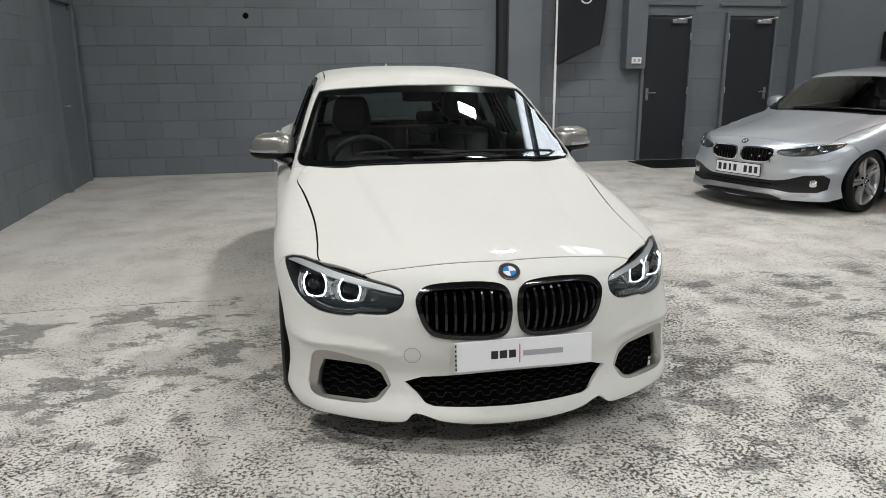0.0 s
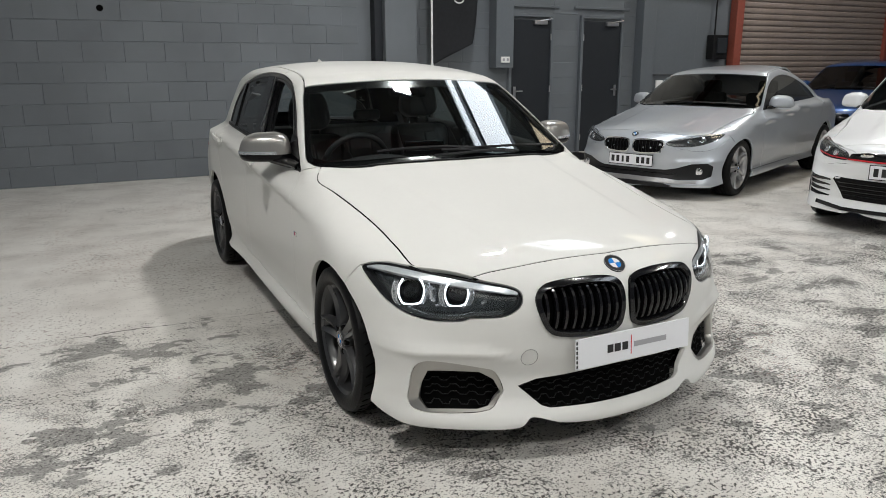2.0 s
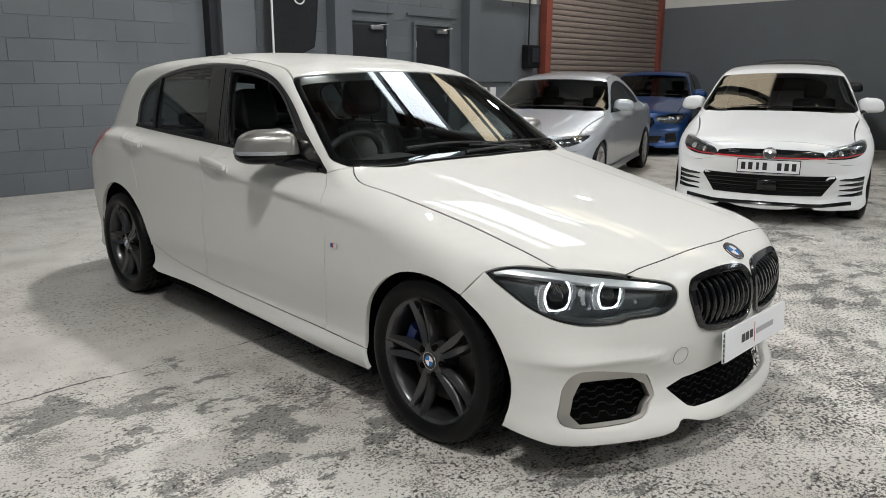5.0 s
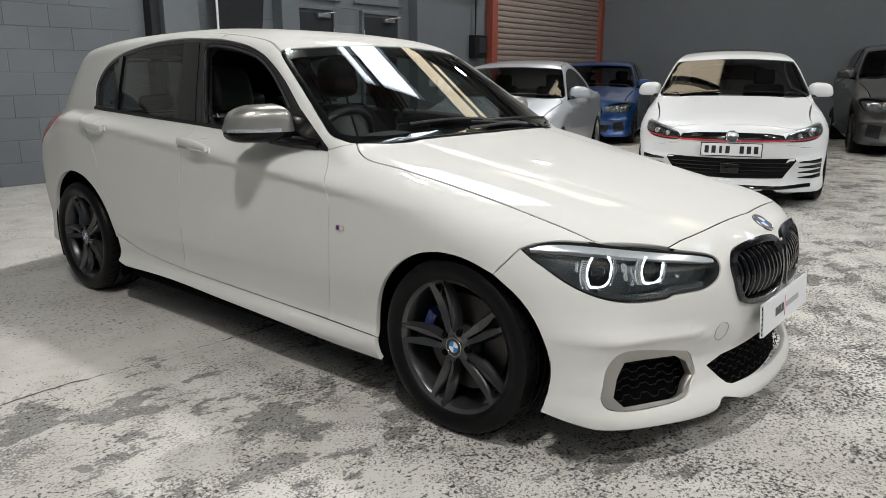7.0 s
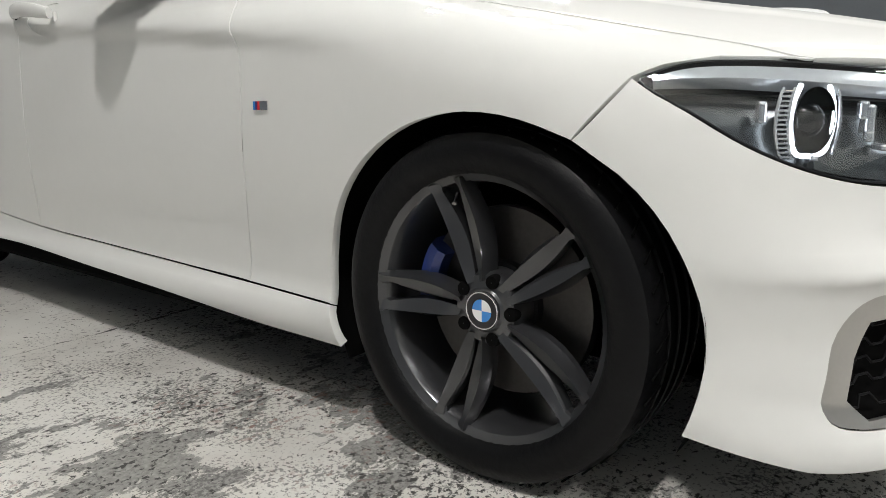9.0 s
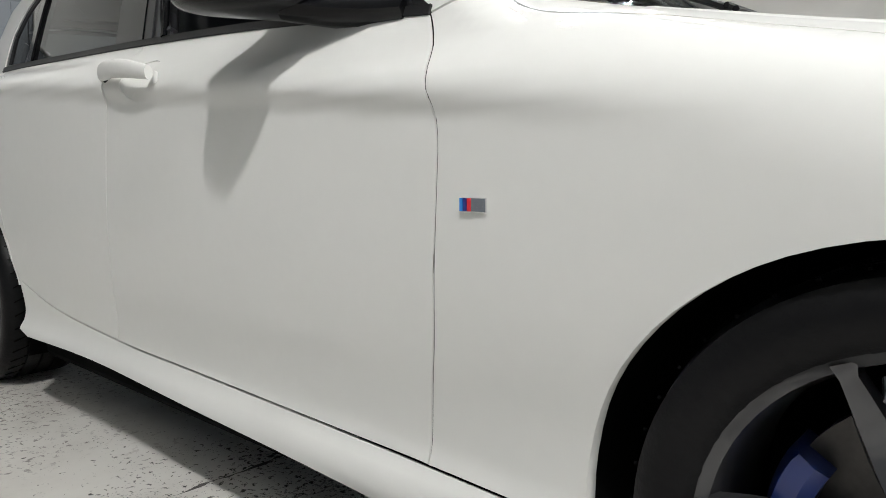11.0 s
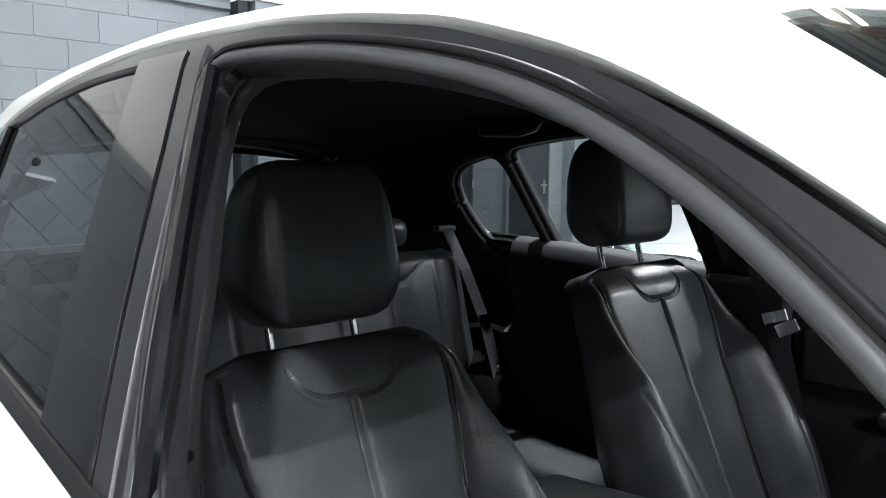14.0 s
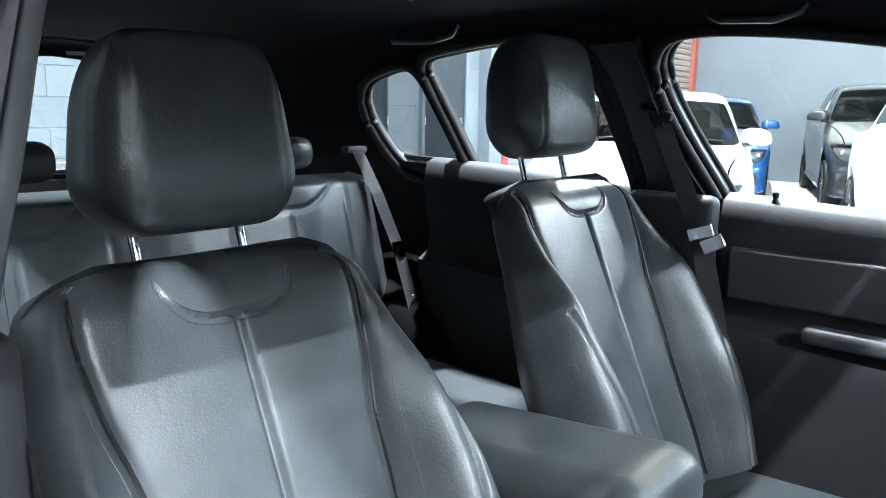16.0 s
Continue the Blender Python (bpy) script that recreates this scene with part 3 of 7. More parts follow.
for lx, ly, watts in LAMPS_AND_FILL:
    th = thing("ceiling_or_fill_light", "rectangular white lit hall lamp hanging below the roof, two of them added as fill", "ceiling light", "hall lamps", pose(lx, ly, CEIL - 0.6))
    part("housing", box(0.42, 0.20, 0.06, (0, 0, 0.04), 0.01), FRAME_GREY, th)
    part("diffuser", box(0.36, 0.14, 0.012, (0, 0, 0.003), 0.003), LED, th)
    part("cable", tube([(0, 0, 0.08), (0, 0, 0.6)], 0.006), BLACK_TRIM, th)
    lamp("lamp", (lx, ly, CEIL - 0.62), (lx, ly, 0), 0.36, 0.14, watts)
for x0, x1, y0, y1, mat in PANES:
    white = mat is SKYLIGHT
    lamp("sky_lamp", ((x0 + x1) / 2, (y0 + y1) / 2, CEIL - 0.005), ((x0 + x1) / 2, (y0 + y1) / 2, 0), x1 - x0 - 0.1, y1 - y0 - 0.1, 72 if white else 25, (0.9, 0.95, 1.0) if white else (1.0, 0.82, 0.58))

# ---- the white hatchback ----
H = HatchForm()
car = thing("hatchback_car", "white five-door hatchback parked on the worn floor, headlight rings lit", "car", at=pose(0.01, 0, 0))
front_arch = np.array([(0.365 * math.cos(a), 0.300 + 0.343 * math.sin(a)) for a in np.linspace(radians(-6), radians(126), 26)])
arch_low = np.array([(0.365 * math.cos(a) * 1.02, 0.300 + 0.343 * math.sin(a)) for a in np.linspace(radians(126), radians(200), 14)])
rear_arch = np.array([(2.69 + 0.385 * math.cos(a), 0.31 + 0.375 * math.sin(a)) for a in np.linspace(radians(-10), radians(172), 34)])
GAP_A = curve([(0.665, 0.924), (0.621, 0.854), (0.591, 0.765), (0.592, 0.656), (0.605, 0.476), (0.621, 0.379), (0.632, 0.270)], 5, False)
GAP_B = curve([(1.555, 0.983), (1.585, 0.888), (1.602, 0.786), (1.625, 0.600), (1.640, 0.462), (1.662, 0.294)], 5, False)
GAP_C = curve([(2.620, 1.024), (2.520, 0.944), (2.455, 0.864), (2.403, 0.750), (2.363, 0.605), (2.330, 0.487), (2.300, 0.385)], 5, False)
SILL_TOP = curve([(2.300, 0.385), (2.036, 0.324), (1.662, 0.294), (1.306, 0.284), (0.904, 0.275), (0.632, 0.270), (0.363, 0.264)], 5, False)
BELT = curve([(2.620, 1.024), (2.050, 1.002), (1.555, 0.983), (1.100, 0.959), (0.665, 0.924)], 5, False)
DLO_TOP = curve([(0.665, 0.924), (0.780, 0.996), (0.887, 1.077), (1.033, 1.187), (1.187, 1.274), (1.320, 1.320), (1.415, 1.340), (1.520, 1.356), (1.644, 1.368), (1.860, 1.377), (2.050, 1.372),
                 (2.270, 1.352), (2.510, 1.307), (2.650, 1.243), (2.692, 1.150), (2.620, 1.024)], 5, False)
SCREEN_EDGE = curve([(-0.700, 0.585), (-0.748, 0.660), (-0.728, 0.755), (-0.699, 0.849), (-0.664, 0.965), (-0.633, 1.065), (-0.600, 1.150)], 4, False)   # x, y
SCREEN_TOP = curve([(-0.600, 1.150), (-0.320, 1.108), (0.0, 1.090)], 5, False)
SCREEN_LOW = curve([(-0.700, 0.585), (-0.533, 0.530), (-0.237, 0.485), (0.0, 0.470)], 5, False)
ROOF_SEAM = curve([(-0.600, 1.150), (-0.560, 1.350), (-0.540, 1.800), (-0.535, 2.500), (-0.510, 3.050), (-0.50, 3.22)], 5, False)
BONNET_SIDE = curve([(-0.700, 0.585), (-0.735, 0.530), (-0.752, 0.437), (-0.717, 0.223), (-0.688, -0.052), (-0.684, -0.271), (-0.689, -0.404), (-0.675, -0.451)], 6, False)
BONNET_FRONT = curve([(-0.534, -0.600), (-0.489, -0.611), (-0.333, -0.640), (0.0, -0.660)], 6, False)


def on_side(top_pts):
    """(y, z) of points given as (x, y) on top of the form."""
    p, _ = solve(H, "top", np.asarray(top_pts, float))
    return p[:, 1:]


def pair(name, chart, outline, material, parent=car, **kw):
    return [skin(name, H, chart, outline, material, parent, flip=f, **kw) for f in (False, True)]


def both(half):
    """A full outline from its half with x <= 0 (or fan angle >= 0), which begins and ends on the middle."""
    half = np.asarray(half, float)
    other = half[::-1] * [-1, 1]
    return np.vstack([half, other[1:-1] if abs(half[0, 0]) < 1e-6 and abs(half[-1, 0]) < 1e-6 else other])


# bonnet, roof, screen
skin("bonnet", H, "top", both(runs([(0, 0.44)], curve([(-0.237, 0.452), (-0.533, 0.500), (-0.700, 0.585)], 5, False), BONNET_SIDE[1:], BONNET_FRONT)), PAINT_WHITE, car, cell=0.025, gap=0.002)
skin("roof", H, "top", both(runs([(0, 3.26)], ROOF_SEAM[::-1], SCREEN_TOP[1:])), PAINT_WHITE, car)
windscreen = skin("windscreen", H, "top", both(runs(SCREEN_LOW[::-1], SCREEN_EDGE[1:], SCREEN_TOP[1:])), GLASS_CLEAR, car, thick=0, gap=0.001, offset=-0.002, label="wide curved windscreen reflecting the roof lights")
skin("screen_border", H, "top", both(runs(SCREEN_LOW[::-1], SCREEN_EDGE[1:], SCREEN_TOP[1:])), BLACK_GLOSS, car,
     holes=[both(runs(SCREEN_LOW[::-1] * [0.95, 1] + [0, 0.035], (SCREEN_EDGE[4:-3] * [0.955, 1]), SCREEN_TOP[1:] * [0.95, 1] - [0, 0.06]))], thick=0, gap=0.001, offset=-0.006)
skin("cowl", H, "top", both(runs([(0, 0.43)], curve([(-0.237, 0.442), (-0.533, 0.490), (-0.69, 0.575)], 5, False), SCREEN_LOW[::1] + [0, 0.012])), BLACK_TRIM, car, thick=0, offset=-0.014)
# black strips close under the bonnet's long edges, standing in for the gap's shade
for flip in (False, True):
    skin("bonnet_gap_shade", H, "top", runs(BONNET_SIDE[4:] + [0.014, 0], (BONNET_SIDE[4:] - [0.012, 0])[::-1]), BLACK_DEEP, car, thick=0, gap=0, offset=-0.003, cell=0.012, flip=flip)
    skin("bonnet_gap_shade", H, "top", runs(BONNET_FRONT + [0, 0.014], (BONNET_FRONT - [0, 0.012])[::-1]), BLACK_DEEP, car, thick=0, gap=0, offset=-0.003, cell=0.012, flip=flip)
# sides
bon_yz = on_side(BONNET_SIDE)
HEAD_BACK = [(-0.451, 0.711), (-0.345, 0.716), (-0.285, 0.706), (-0.250, 0.690)]
fender = runs(bon_yz[:-1], HEAD_BACK, [(-0.178, 0.603)], front_arch[::-1][3:], [(0.363, 0.264)], [(0.632, 0.270)], GAP_A[::-1][1:])
pair("front_wing", "side", fender, PAINT_WHITE, cell=0.018, gap=0.0015)
# black strip almost flush in the door gap, in place of its shade
pair("joint_gap_shade", "side", runs(GAP_A[:-1] + [0.02, 0], (GAP_A[:-1] - [0.02, 0])[::-1]), BLACK_DEEP, thick=0, gap=0, offset=-0.003, cell=0.012)
front_door = runs(GAP_A, SILL_TOP[10:26][::-1][1:-1], GAP_B[::-1], BELT[10:-1])
DISHES = {"front": (1.435, 0.888), "rear": (2.375, 0.938)}


def oval(c, a, b, n=28):
    return np.array([(c[0] + a * math.cos(t), c[1] + b * math.sin(t)) for t in np.linspace(0, 2 * math.pi, n, endpoint=False)])


pair("front_door_panel", "side", front_door, PAINT_WHITE, holes=[oval(DISHES["front"], 0.066, 0.042)], cell=0.018, gap=0.0022)
rear_door = runs(GAP_B, SILL_TOP[:11][::-1][1:-1], GAP_C[::-1], BELT[:11][1:-1])
pair("rear_door_panel", "side", rear_door, PAINT_WHITE, holes=[oval(DISHES["rear"], 0.066, 0.042)], cell=0.02)
for c in DISHES.values():
    pair("handle_dish", "side", oval(c, 0.066, 0.042), PAINT_WHITE, cell=0.008, thick=0, gap=-0.004,
         offset=lambda uv, c=c: -0.022 * np.sqrt(np.clip(1 - ((uv[:, 0] - c[0]) / 0.066) ** 2 - ((uv[:, 1] - c[1]) / 0.042) ** 2, 0, 1)) - 0.0005)
pair("sill_panel", "side", runs(SILL_TOP, [(0.340, 0.175)], curve([(0.567, 0.180), (0.909, 0.200), (1.303, 0.215), (1.767, 0.232), (2.20, 0.225)], 4, False), [(2.27, 0.24)]), PAINT_WHITE)
seam_yz = on_side(ROOF_SEAM)
screen_yz = on_side(SCREEN_EDGE)
frame_side = runs(screen_yz[:-1], seam_yz, [(3.30, 1.20), (3.33, 1.02), (3.42, 0.95), (3.42, 0.60), (3.36, 0.46), (3.14, 0.36)], rear_arch[3:], GAP_C[::-1][1:], DLO_TOP[::-1][1:])
pair("body_side", "side", frame_side, PAINT_WHITE)
WIN_F = curve([(1.455, 0.998), (1.10, 0.978), (0.850, 0.968), (0.930, 1.052), (1.050, 1.152), (1.155, 1.226), (1.280, 1.280), (1.450, 1.316), (1.630, 1.333), (1.672, 1.318), (1.600, 1.200)], 5)
WIN_R = runs([(1.735, 1.006), (2.345, 1.029)], [(2.468, 1.300)], curve([(2.30, 1.330), (2.10, 1.349), (1.895, 1.353)], 4, False))
WIN_Q = runs([(2.372, 1.033), (2.595, 1.046)], curve([(2.664, 1.150), (2.632, 1.222), (2.57, 1.262), (2.493, 1.290)], 4, False))
dlo = runs(BELT, DLO_TOP[1:-1])
FRAME_SATIN = plain("satin black frame", (0.018, 0.018, 0.020), 0.30, 0, 0, 0.1, 60, spec=0.45)
# the far side, seen from within: glass runs on behind the posts' covers
WIN_F2 = curve([(1.600, 0.990), (1.10, 0.978), (0.850, 0.968), (0.930, 1.052), (1.050, 1.152), (1.155, 1.226), (1.280, 1.280), (1.450, 1.316), (1.630, 1.333), (1.715, 1.325), (1.765, 1.285), (1.74, 1.19), (1.69, 1.09), (1.645, 1.015)], 5)
WIN_R2 = runs([(1.85, 1.003), (2.330, 1.012)], [(2.42, 1.300)], curve([(2.20, 1.326), (2.06, 1.330), (1.945, 1.325)], 4, False), [(1.90, 1.22)])
WIN_R2 = rounded(WIN_R2)
WIN_Q2 = runs([(2.372, 1.014), (2.605, 1.020)], curve([(2.665, 1.130), (2.675, 1.205), (2.62, 1.250), (2.460, 1.290)], 4, False))
WIN_Q2, WIN_F2 = rounded(WIN_Q2), rounded(WIN_F2, 6)
for flip, holes in ((False, [WIN_F, WIN_R, WIN_Q]), (True, [WIN_F2, WIN_R2, WIN_Q2])):
    skin("window_surround", H, "side", dlo, FRAME_SATIN, car, holes=holes, thick=0.03, offset=-0.003, cell=0.02, flip=flip)
    skin("rear_door_glass", H, "side", holes[1], GLASS_SIDE if flip else GLASS_DARK, car, thick=0, gap=0, offset=-0.009, flip=flip)
    skin("quarter_glass", H, "side", holes[2], GLASS_DARK, car, thick=0, gap=0, offset=-0.009, flip=flip)
POST_SPLIT = np.array([(1.574, 0.992), (1.601, 1.050), (1.649, 1.158), (1.690, 1.255), (1.744, 1.355)])
skin("post_cover", H, "side", runs(POST_SPLIT + [0.006, 0], [(1.885, 1.358), (1.840, 1.262), (1.788, 1.140), (1.728, 1.000)]), BLACK_GLOSS, car, thick=0.008, gap=0.001, offset=0.001, cell=0.02, label="gloss black cover of the middle post")
skin("post_cover", H, "side", runs(POST_SPLIT - [0.004, 0], (POST_SPLIT - [0.040, 0])[::-1]), FRAME_SATIN, car, thick=0.008, gap=0.001, offset=0.001, cell=0.02)
skin("glass_divider", H, "side", runs([(2.340, 1.024), (2.376, 1.028), (2.500, 1.292), (2.464, 1.304)]), BLACK_GLOSS, car, thick=0.008, gap=0.001, offset=0.0, cell=0.02)
skin("front_door_glass", H, "side", WIN_F2, GLASS_SIDE, car, thick=0, gap=0, offset=-0.009, flip=True)


# nose
def fan_of(pts3):
    p = np.asarray(pts3, float)
    return np.stack([np.arctan2(-p[:, 0], FAN - p[:, 1]), p[:, 2]], 1)


bf, _ = solve(H, "top", BONNET_FRONT)
HEAD = curve([(-0.824, -0.261, 0.685), (-0.799, -0.285, 0.705), (-0.753, -0.342, 0.716), (-0.671, -0.460, 0.709), (-0.535, -0.606, 0.688), (-0.440, -0.680, 0.670),
              (-0.402, -0.704, 0.652), (-0.396, -0.712, 0.622), (-0.415, -0.713, 0.590), (-0.463, -0.702, 0.566), (-0.525, -0.669, 0.560), (-0.565, -0.643, 0.557), (-0.590, -0.626, 0.546),
              (-0.657, -0.571, 0.541), (-0.706, -0.520, 0.547), (-0.750, -0.463, 0.565), (-0.787, -0.399, 0.597), (-0.812, -0.323, 0.645)], 4)
head_fan = fan_of(HEAD)
i_top = 16          # from the bonnet corner inwards the lamp's edge borders the nose panel
arch_p, _ = solve(H, "side", arch_low)
BOTTOM = curve([(-0.813, 0.153), (-0.744, 0.146), (-0.531, 0.145), (-0.420, 0.152), (-0.370, 0.186), (-0.262, 0.156), (-0.12, 0.140), (0, 0.136)], 5, False)
gap_p, _ = solve(H, "side", np.array([(-0.250, 0.690), (-0.178, 0.603)]))
nose_half = runs(fan_of(bf)[::-1], head_fan[i_top + 1:][:-1], fan_of(gap_p), fan_of(arch_p)[1:], fan(H, BOTTOM[3:-1] * [0.985, 1]), [(0, 0.136)])
MESH_BLACK = plain("matt black mesh plastic", (0.004, 0.004, 0.0045), 0.55, spec=0.12)
KIDNEY = curve([(-0.355, 0.606), (-0.343, 0.648), (-0.300, 0.671), (-0.190, 0.679), (-0.090, 0.676), (-0.032, 0.662), (-0.013, 0.620), (-0.014, 0.550), (-0.035, 0.494), (-0.110, 0.477), (-0.270, 0.487), (-0.325, 0.522)], 4)
kid_fan = fan(H, KIDNEY)
LOWER = runs([(0, 0.332), (-0.110, 0.330), (-0.335, 0.317)], [(-0.402, 0.295)], [(-0.325, 0.223), (-0.295, 0.213), (-0.12, 0.207), (0, 0.205)])
INTAKE = curve([(-0.752, 0.236), (-0.746, 0.292), (-0.734, 0.360), (-0.712, 0.389), (-0.664, 0.392), (-0.53, 0.370), (-0.480, 0.352), (-0.452, 0.290), (-0.462, 0.262), (-0.506, 0.217), (-0.638, 0.203), (-0.733, 0.210)], 4)
MESH = runs([(-0.722, 0.246), (-0.710, 0.304), (-0.690, 0.352)], [(-0.530, 0.350), (-0.484, 0.322), (-0.462, 0.275), (-0.506, 0.230), (-0.542, 0.220), (-0.702, 0.217)])
int_fan, mesh_fan = fan(H, INTAKE), fan(H, dense(MESH, 0.03))
low_fan = fan(H, both(LOWER))
mirror_uv = lambda a: np.asarray(a)[::-1] * [-1, 1]
skin("bumper", H, "fan", both(nose_half), PAINT_WHITE, car, holes=[kid_fan, mirror_uv(kid_fan), low_fan, int_fan, mirror_uv(int_fan)], cell=0.022, thick=0.02, gap=0.0015)

# grille, intakes, lamps of the nose
for flip in (False, True):
    kid_in = inset(KIDNEY, 0.017)
    kid = skin("kidney_grille", H, "fan", kid_fan, BLACK_GLOSS, car, holes=[fan(H, kid_in)], thick=0.035, gap=0.0, offset=0.012, cell=0.01, flip=flip, label="gloss black kidney grille frame")
    skin("grille_backing", H, "nose", inset(KIDNEY, -0.004), BLACK_DEEP, kid, thick=0, gap=0, offset=-0.055, flip=flip)
    for k in range(9):
        x = -0.318 + 0.0335 * k
        zs = [q[1] for q in kid_in if abs(q[0] - x) < 0.02]
        lo, hi = min(zs) + 0.002, max(zs) - 0.002
        skin("slat", H, "nose", np.array([(x - 0.0045, lo), (x + 0.0045, lo), (x + 0.0045, hi), (x - 0.0045, hi)]), BLACK_GLOSS, kid, thick=0.035, gap=0, cell=0.02,
             offset=lambda uv, a=lo, b=hi: 0.012 - 0.022 * ((uv[:, 1] - (a + b) / 2) / (b - a) * 2) ** 2, flip=flip)
    frame_ob = skin("intake_frame", H, "fan", int_fan, SILVER_TRIM, car, holes=[mesh_fan], thick=0.03, gap=0.001, offset=-0.004, cell=0.012, flip=flip, label="matt silver trim round the side air intake")
    skin("intake_backing", H, "nose", inset(MESH, -0.01), BLACK_DEEP, car, thick=0, gap=0, offset=-0.05, flip=flip)
    for k in range(5):
        z0 = 0.238 + 0.025 * k
        row = []
        for i in range(27):
            x = -0.705 + i * 0.0095
            z = z0 + 0.0055 * (1 if (i // 3) % 2 else -1)
            if inside(MESH, np.array([(x, z)]))[0]:
                row.append((x, z))
        if len(row) > 3:
            q, _ = solve(H, "nose", np.array(row), -0.03)
            q[:, 0] *= -1 if flip else 1
            part("mesh_bar", tube(q, 0.0022, 5), MESH_BLACK, car)
skin("lower_backing", H, "nose", inset(both(LOWER), -0.012), BLACK_DEEP, car, thick=0, gap=0, offset=-0.05)
LOW_POLY = both(LOWER)
for k in range(5):
    z0 = 0.222 + 0.023 * k
    row = [(-0.40 + i * 0.01, z0 + 0.005 * (1 if (i // 3) % 2 else -1)) for i in range(81)]
    row = [r for r in row if inside(LOW_POLY, np.array([r]))[0]]
    q, _ = solve(H, "nose", np.array(row), -0.028)
    part("mesh_bar", tube(q, 0.0022, 5), MESH_BLACK, car)

HOUSING = plain("lamp housing", (0.14, 0.15, 0.155), 0.20, 0.75, 0.3, 0.35, 22)
LAMP_SILVER = plain("bright lamp trim", (0.72, 0.74, 0.77), 0.24, 0.75, 0.3, 0.05, 90)
RING_SHAPE = curve([(-0.60, 0.98), (-0.86, 0.52), (-0.95, 0.0), (-0.84, -0.50), (-0.60, -0.90), (0.0, -0.97), (0.60, -0.90), (0.84, -0.50), (0.95, 0.0), (0.86, 0.52), (0.60, 0.98)], 4, False)
for flip in (False, True):
    sx = -1 if flip else 1
    lens = skin("headlight", H, "fan", head_fan, GLASS_LENS, car, thick=0, gap=0.002, offset=0.001, cell=0.015, flip=flip, label="clear headlight with two lit rings")
    skin("lamp_bucket", H, "fan", inset(head_fan, -0.004), HOUSING, lens, thick=0, gap=0, offset=-0.060, flip=flip, cell=0.02)
    skin("lamp_rim", H, "fan", head_fan, BLACK_TRIM, lens, holes=[inset(head_fan, 0.006)], thick=0.055, gap=0.002, offset=-0.003, cell=0.01, flip=flip)
    edge = fan_of(HEAD[3:24])
    deep = np.interp(np.linspace(0, 1, len(edge)), [0, 0.2, 0.55, 0.85, 1], [0.005, 0.016, 0.021, 0.017, 0.008])
    brow = runs(edge - [0, 0.007], (edge - np.stack([0 * deep, 0.007 + deep], 1))[::-1])
    skin("bright_brow", H, "fan", brow, plain("white lamp brow", (0.66, 0.68, 0.70), 0.22, 0.35, 0.6, 0.08, 40), lens, thick=0.025, gap=0, offset=-0.008, cell=0.01, flip=flip, label="bright trim along the top of the lamp")
    # lower reflector tray and its fins
    low = fan_of(HEAD[36:60])
    skin("reflector_tray", H, "fan", runs(low + [0, 0.008], (low + [0, 0.020])[::-1]), HOUSING, lens, thick=0.03, gap=0, offset=-0.012, cell=0.012, flip=flip)
    for rx, ry, rz, r in ((-0.715, -0.480, 0.628, 0.049), (-0.590, -0.592, 0.630, 0.044)):
        fwd = Vector((-0.42, -1, 0.0)).normalized()
        u = Vector((0, 0, 1)).cross(fwd).normalized()
        base = Vector((rx, ry, rz)) - fwd * 0.020

        def at_lamp(a, b, c=0.0, base=base, u=u, fwd=fwd):
            p = base + u * a + Vector((0, 0, 1)) * b + fwd * c
            return (p.x * sx, p.y, p.z)

        part("light_ring", tube([at_lamp(r * a, r * b) for a, b in RING_SHAPE], 0.0034, 8), LED_WHITE, lens, "lit white ring")
        for s in (-1, 1):
            ribs = bmesh.new()
            for k in range(15):
                a = -0.95 + 1.75 * k / 14
                w = math.sqrt(max(0, 1 - (a * 0.62) ** 2))
                p0, p1 = at_lamp(s * r * 1.12 * w, r * a, 0.004), at_lamp(s * r * 1.42 * w, r * a, -0.004)
                tube([p0, p1], 0.0016, 5, ribs)
            for grow, back in ((1.12, 0.003), (1.42, -0.005)):
                tube([at_lamp(s * r * grow * math.sqrt(max(0, 1 - (a * 0.62) ** 2)), r * a, back) for a in np.linspace(-1.0, 0.9, 14)], 0.0022, 6, ribs)
            part("ribbed_bezel", ribs, LAMP_SILVER, lens)
        cup = lathe([(r * 0.92, 0.004), (r * 0.84, -0.012), (r * 0.58, -0.03), (0.001, -0.03)], 28, "y")
        bmesh.ops.transform(cup, matrix=Matrix.Translation((base.x * sx, base.y, base.z)) @ Matrix.Rotation(math.atan2(-fwd.x * sx, -fwd.y) * -1 + math.pi, 4, "Z"), verts=cup.verts)
        part("reflector_cup", cup, BLACK_GLOSS, lens)
        ball = bmesh.new()
        bmesh.ops.create_uvsphere(ball, u_segments=20, v_segments=12, radius=r * 0.56)
        bmesh.ops.translate(ball, vec=(base.x * sx, base.y + 0.012, base.z), verts=ball.verts)
        part("projector", smooth(ball), BLACK_GLOSS, lens)
    # bright facets between the rings and at the outer end
    for rx, ry, rz, w, h in ((-0.655, -0.540, 0.628, 0.020, 0.040), (-0.748, -0.425, 0.640, 0.016, 0.030), (-0.640, -0.556, 0.590, 0.024, 0.010), (-0.560, -0.612, 0.588, 0.022, 0.010), (-0.715, -0.486, 0.576, 0.020, 0.010), (-0.500, -0.640, 0.600, 0.016, 0.012), (-0.662, -0.535, 0.640, 0.012, 0.026), (-0.654, -0.543, 0.606, 0.010, 0.018),):
        part("reflector_facet", box(w * 1.6, 0.012, h, (rx * sx * 0.99, ry + 0.022, rz), 0.004, 2, None, Matrix.Rotation(radians(-28 * -sx), 4, "Z")), LAMP_SILVER, lens)

# tow eye cover: a fine ring joint
q, nq = solve(H, "nose", oval((-0.372, 0.410), 0.029, 0.031, 32), 0.0006)
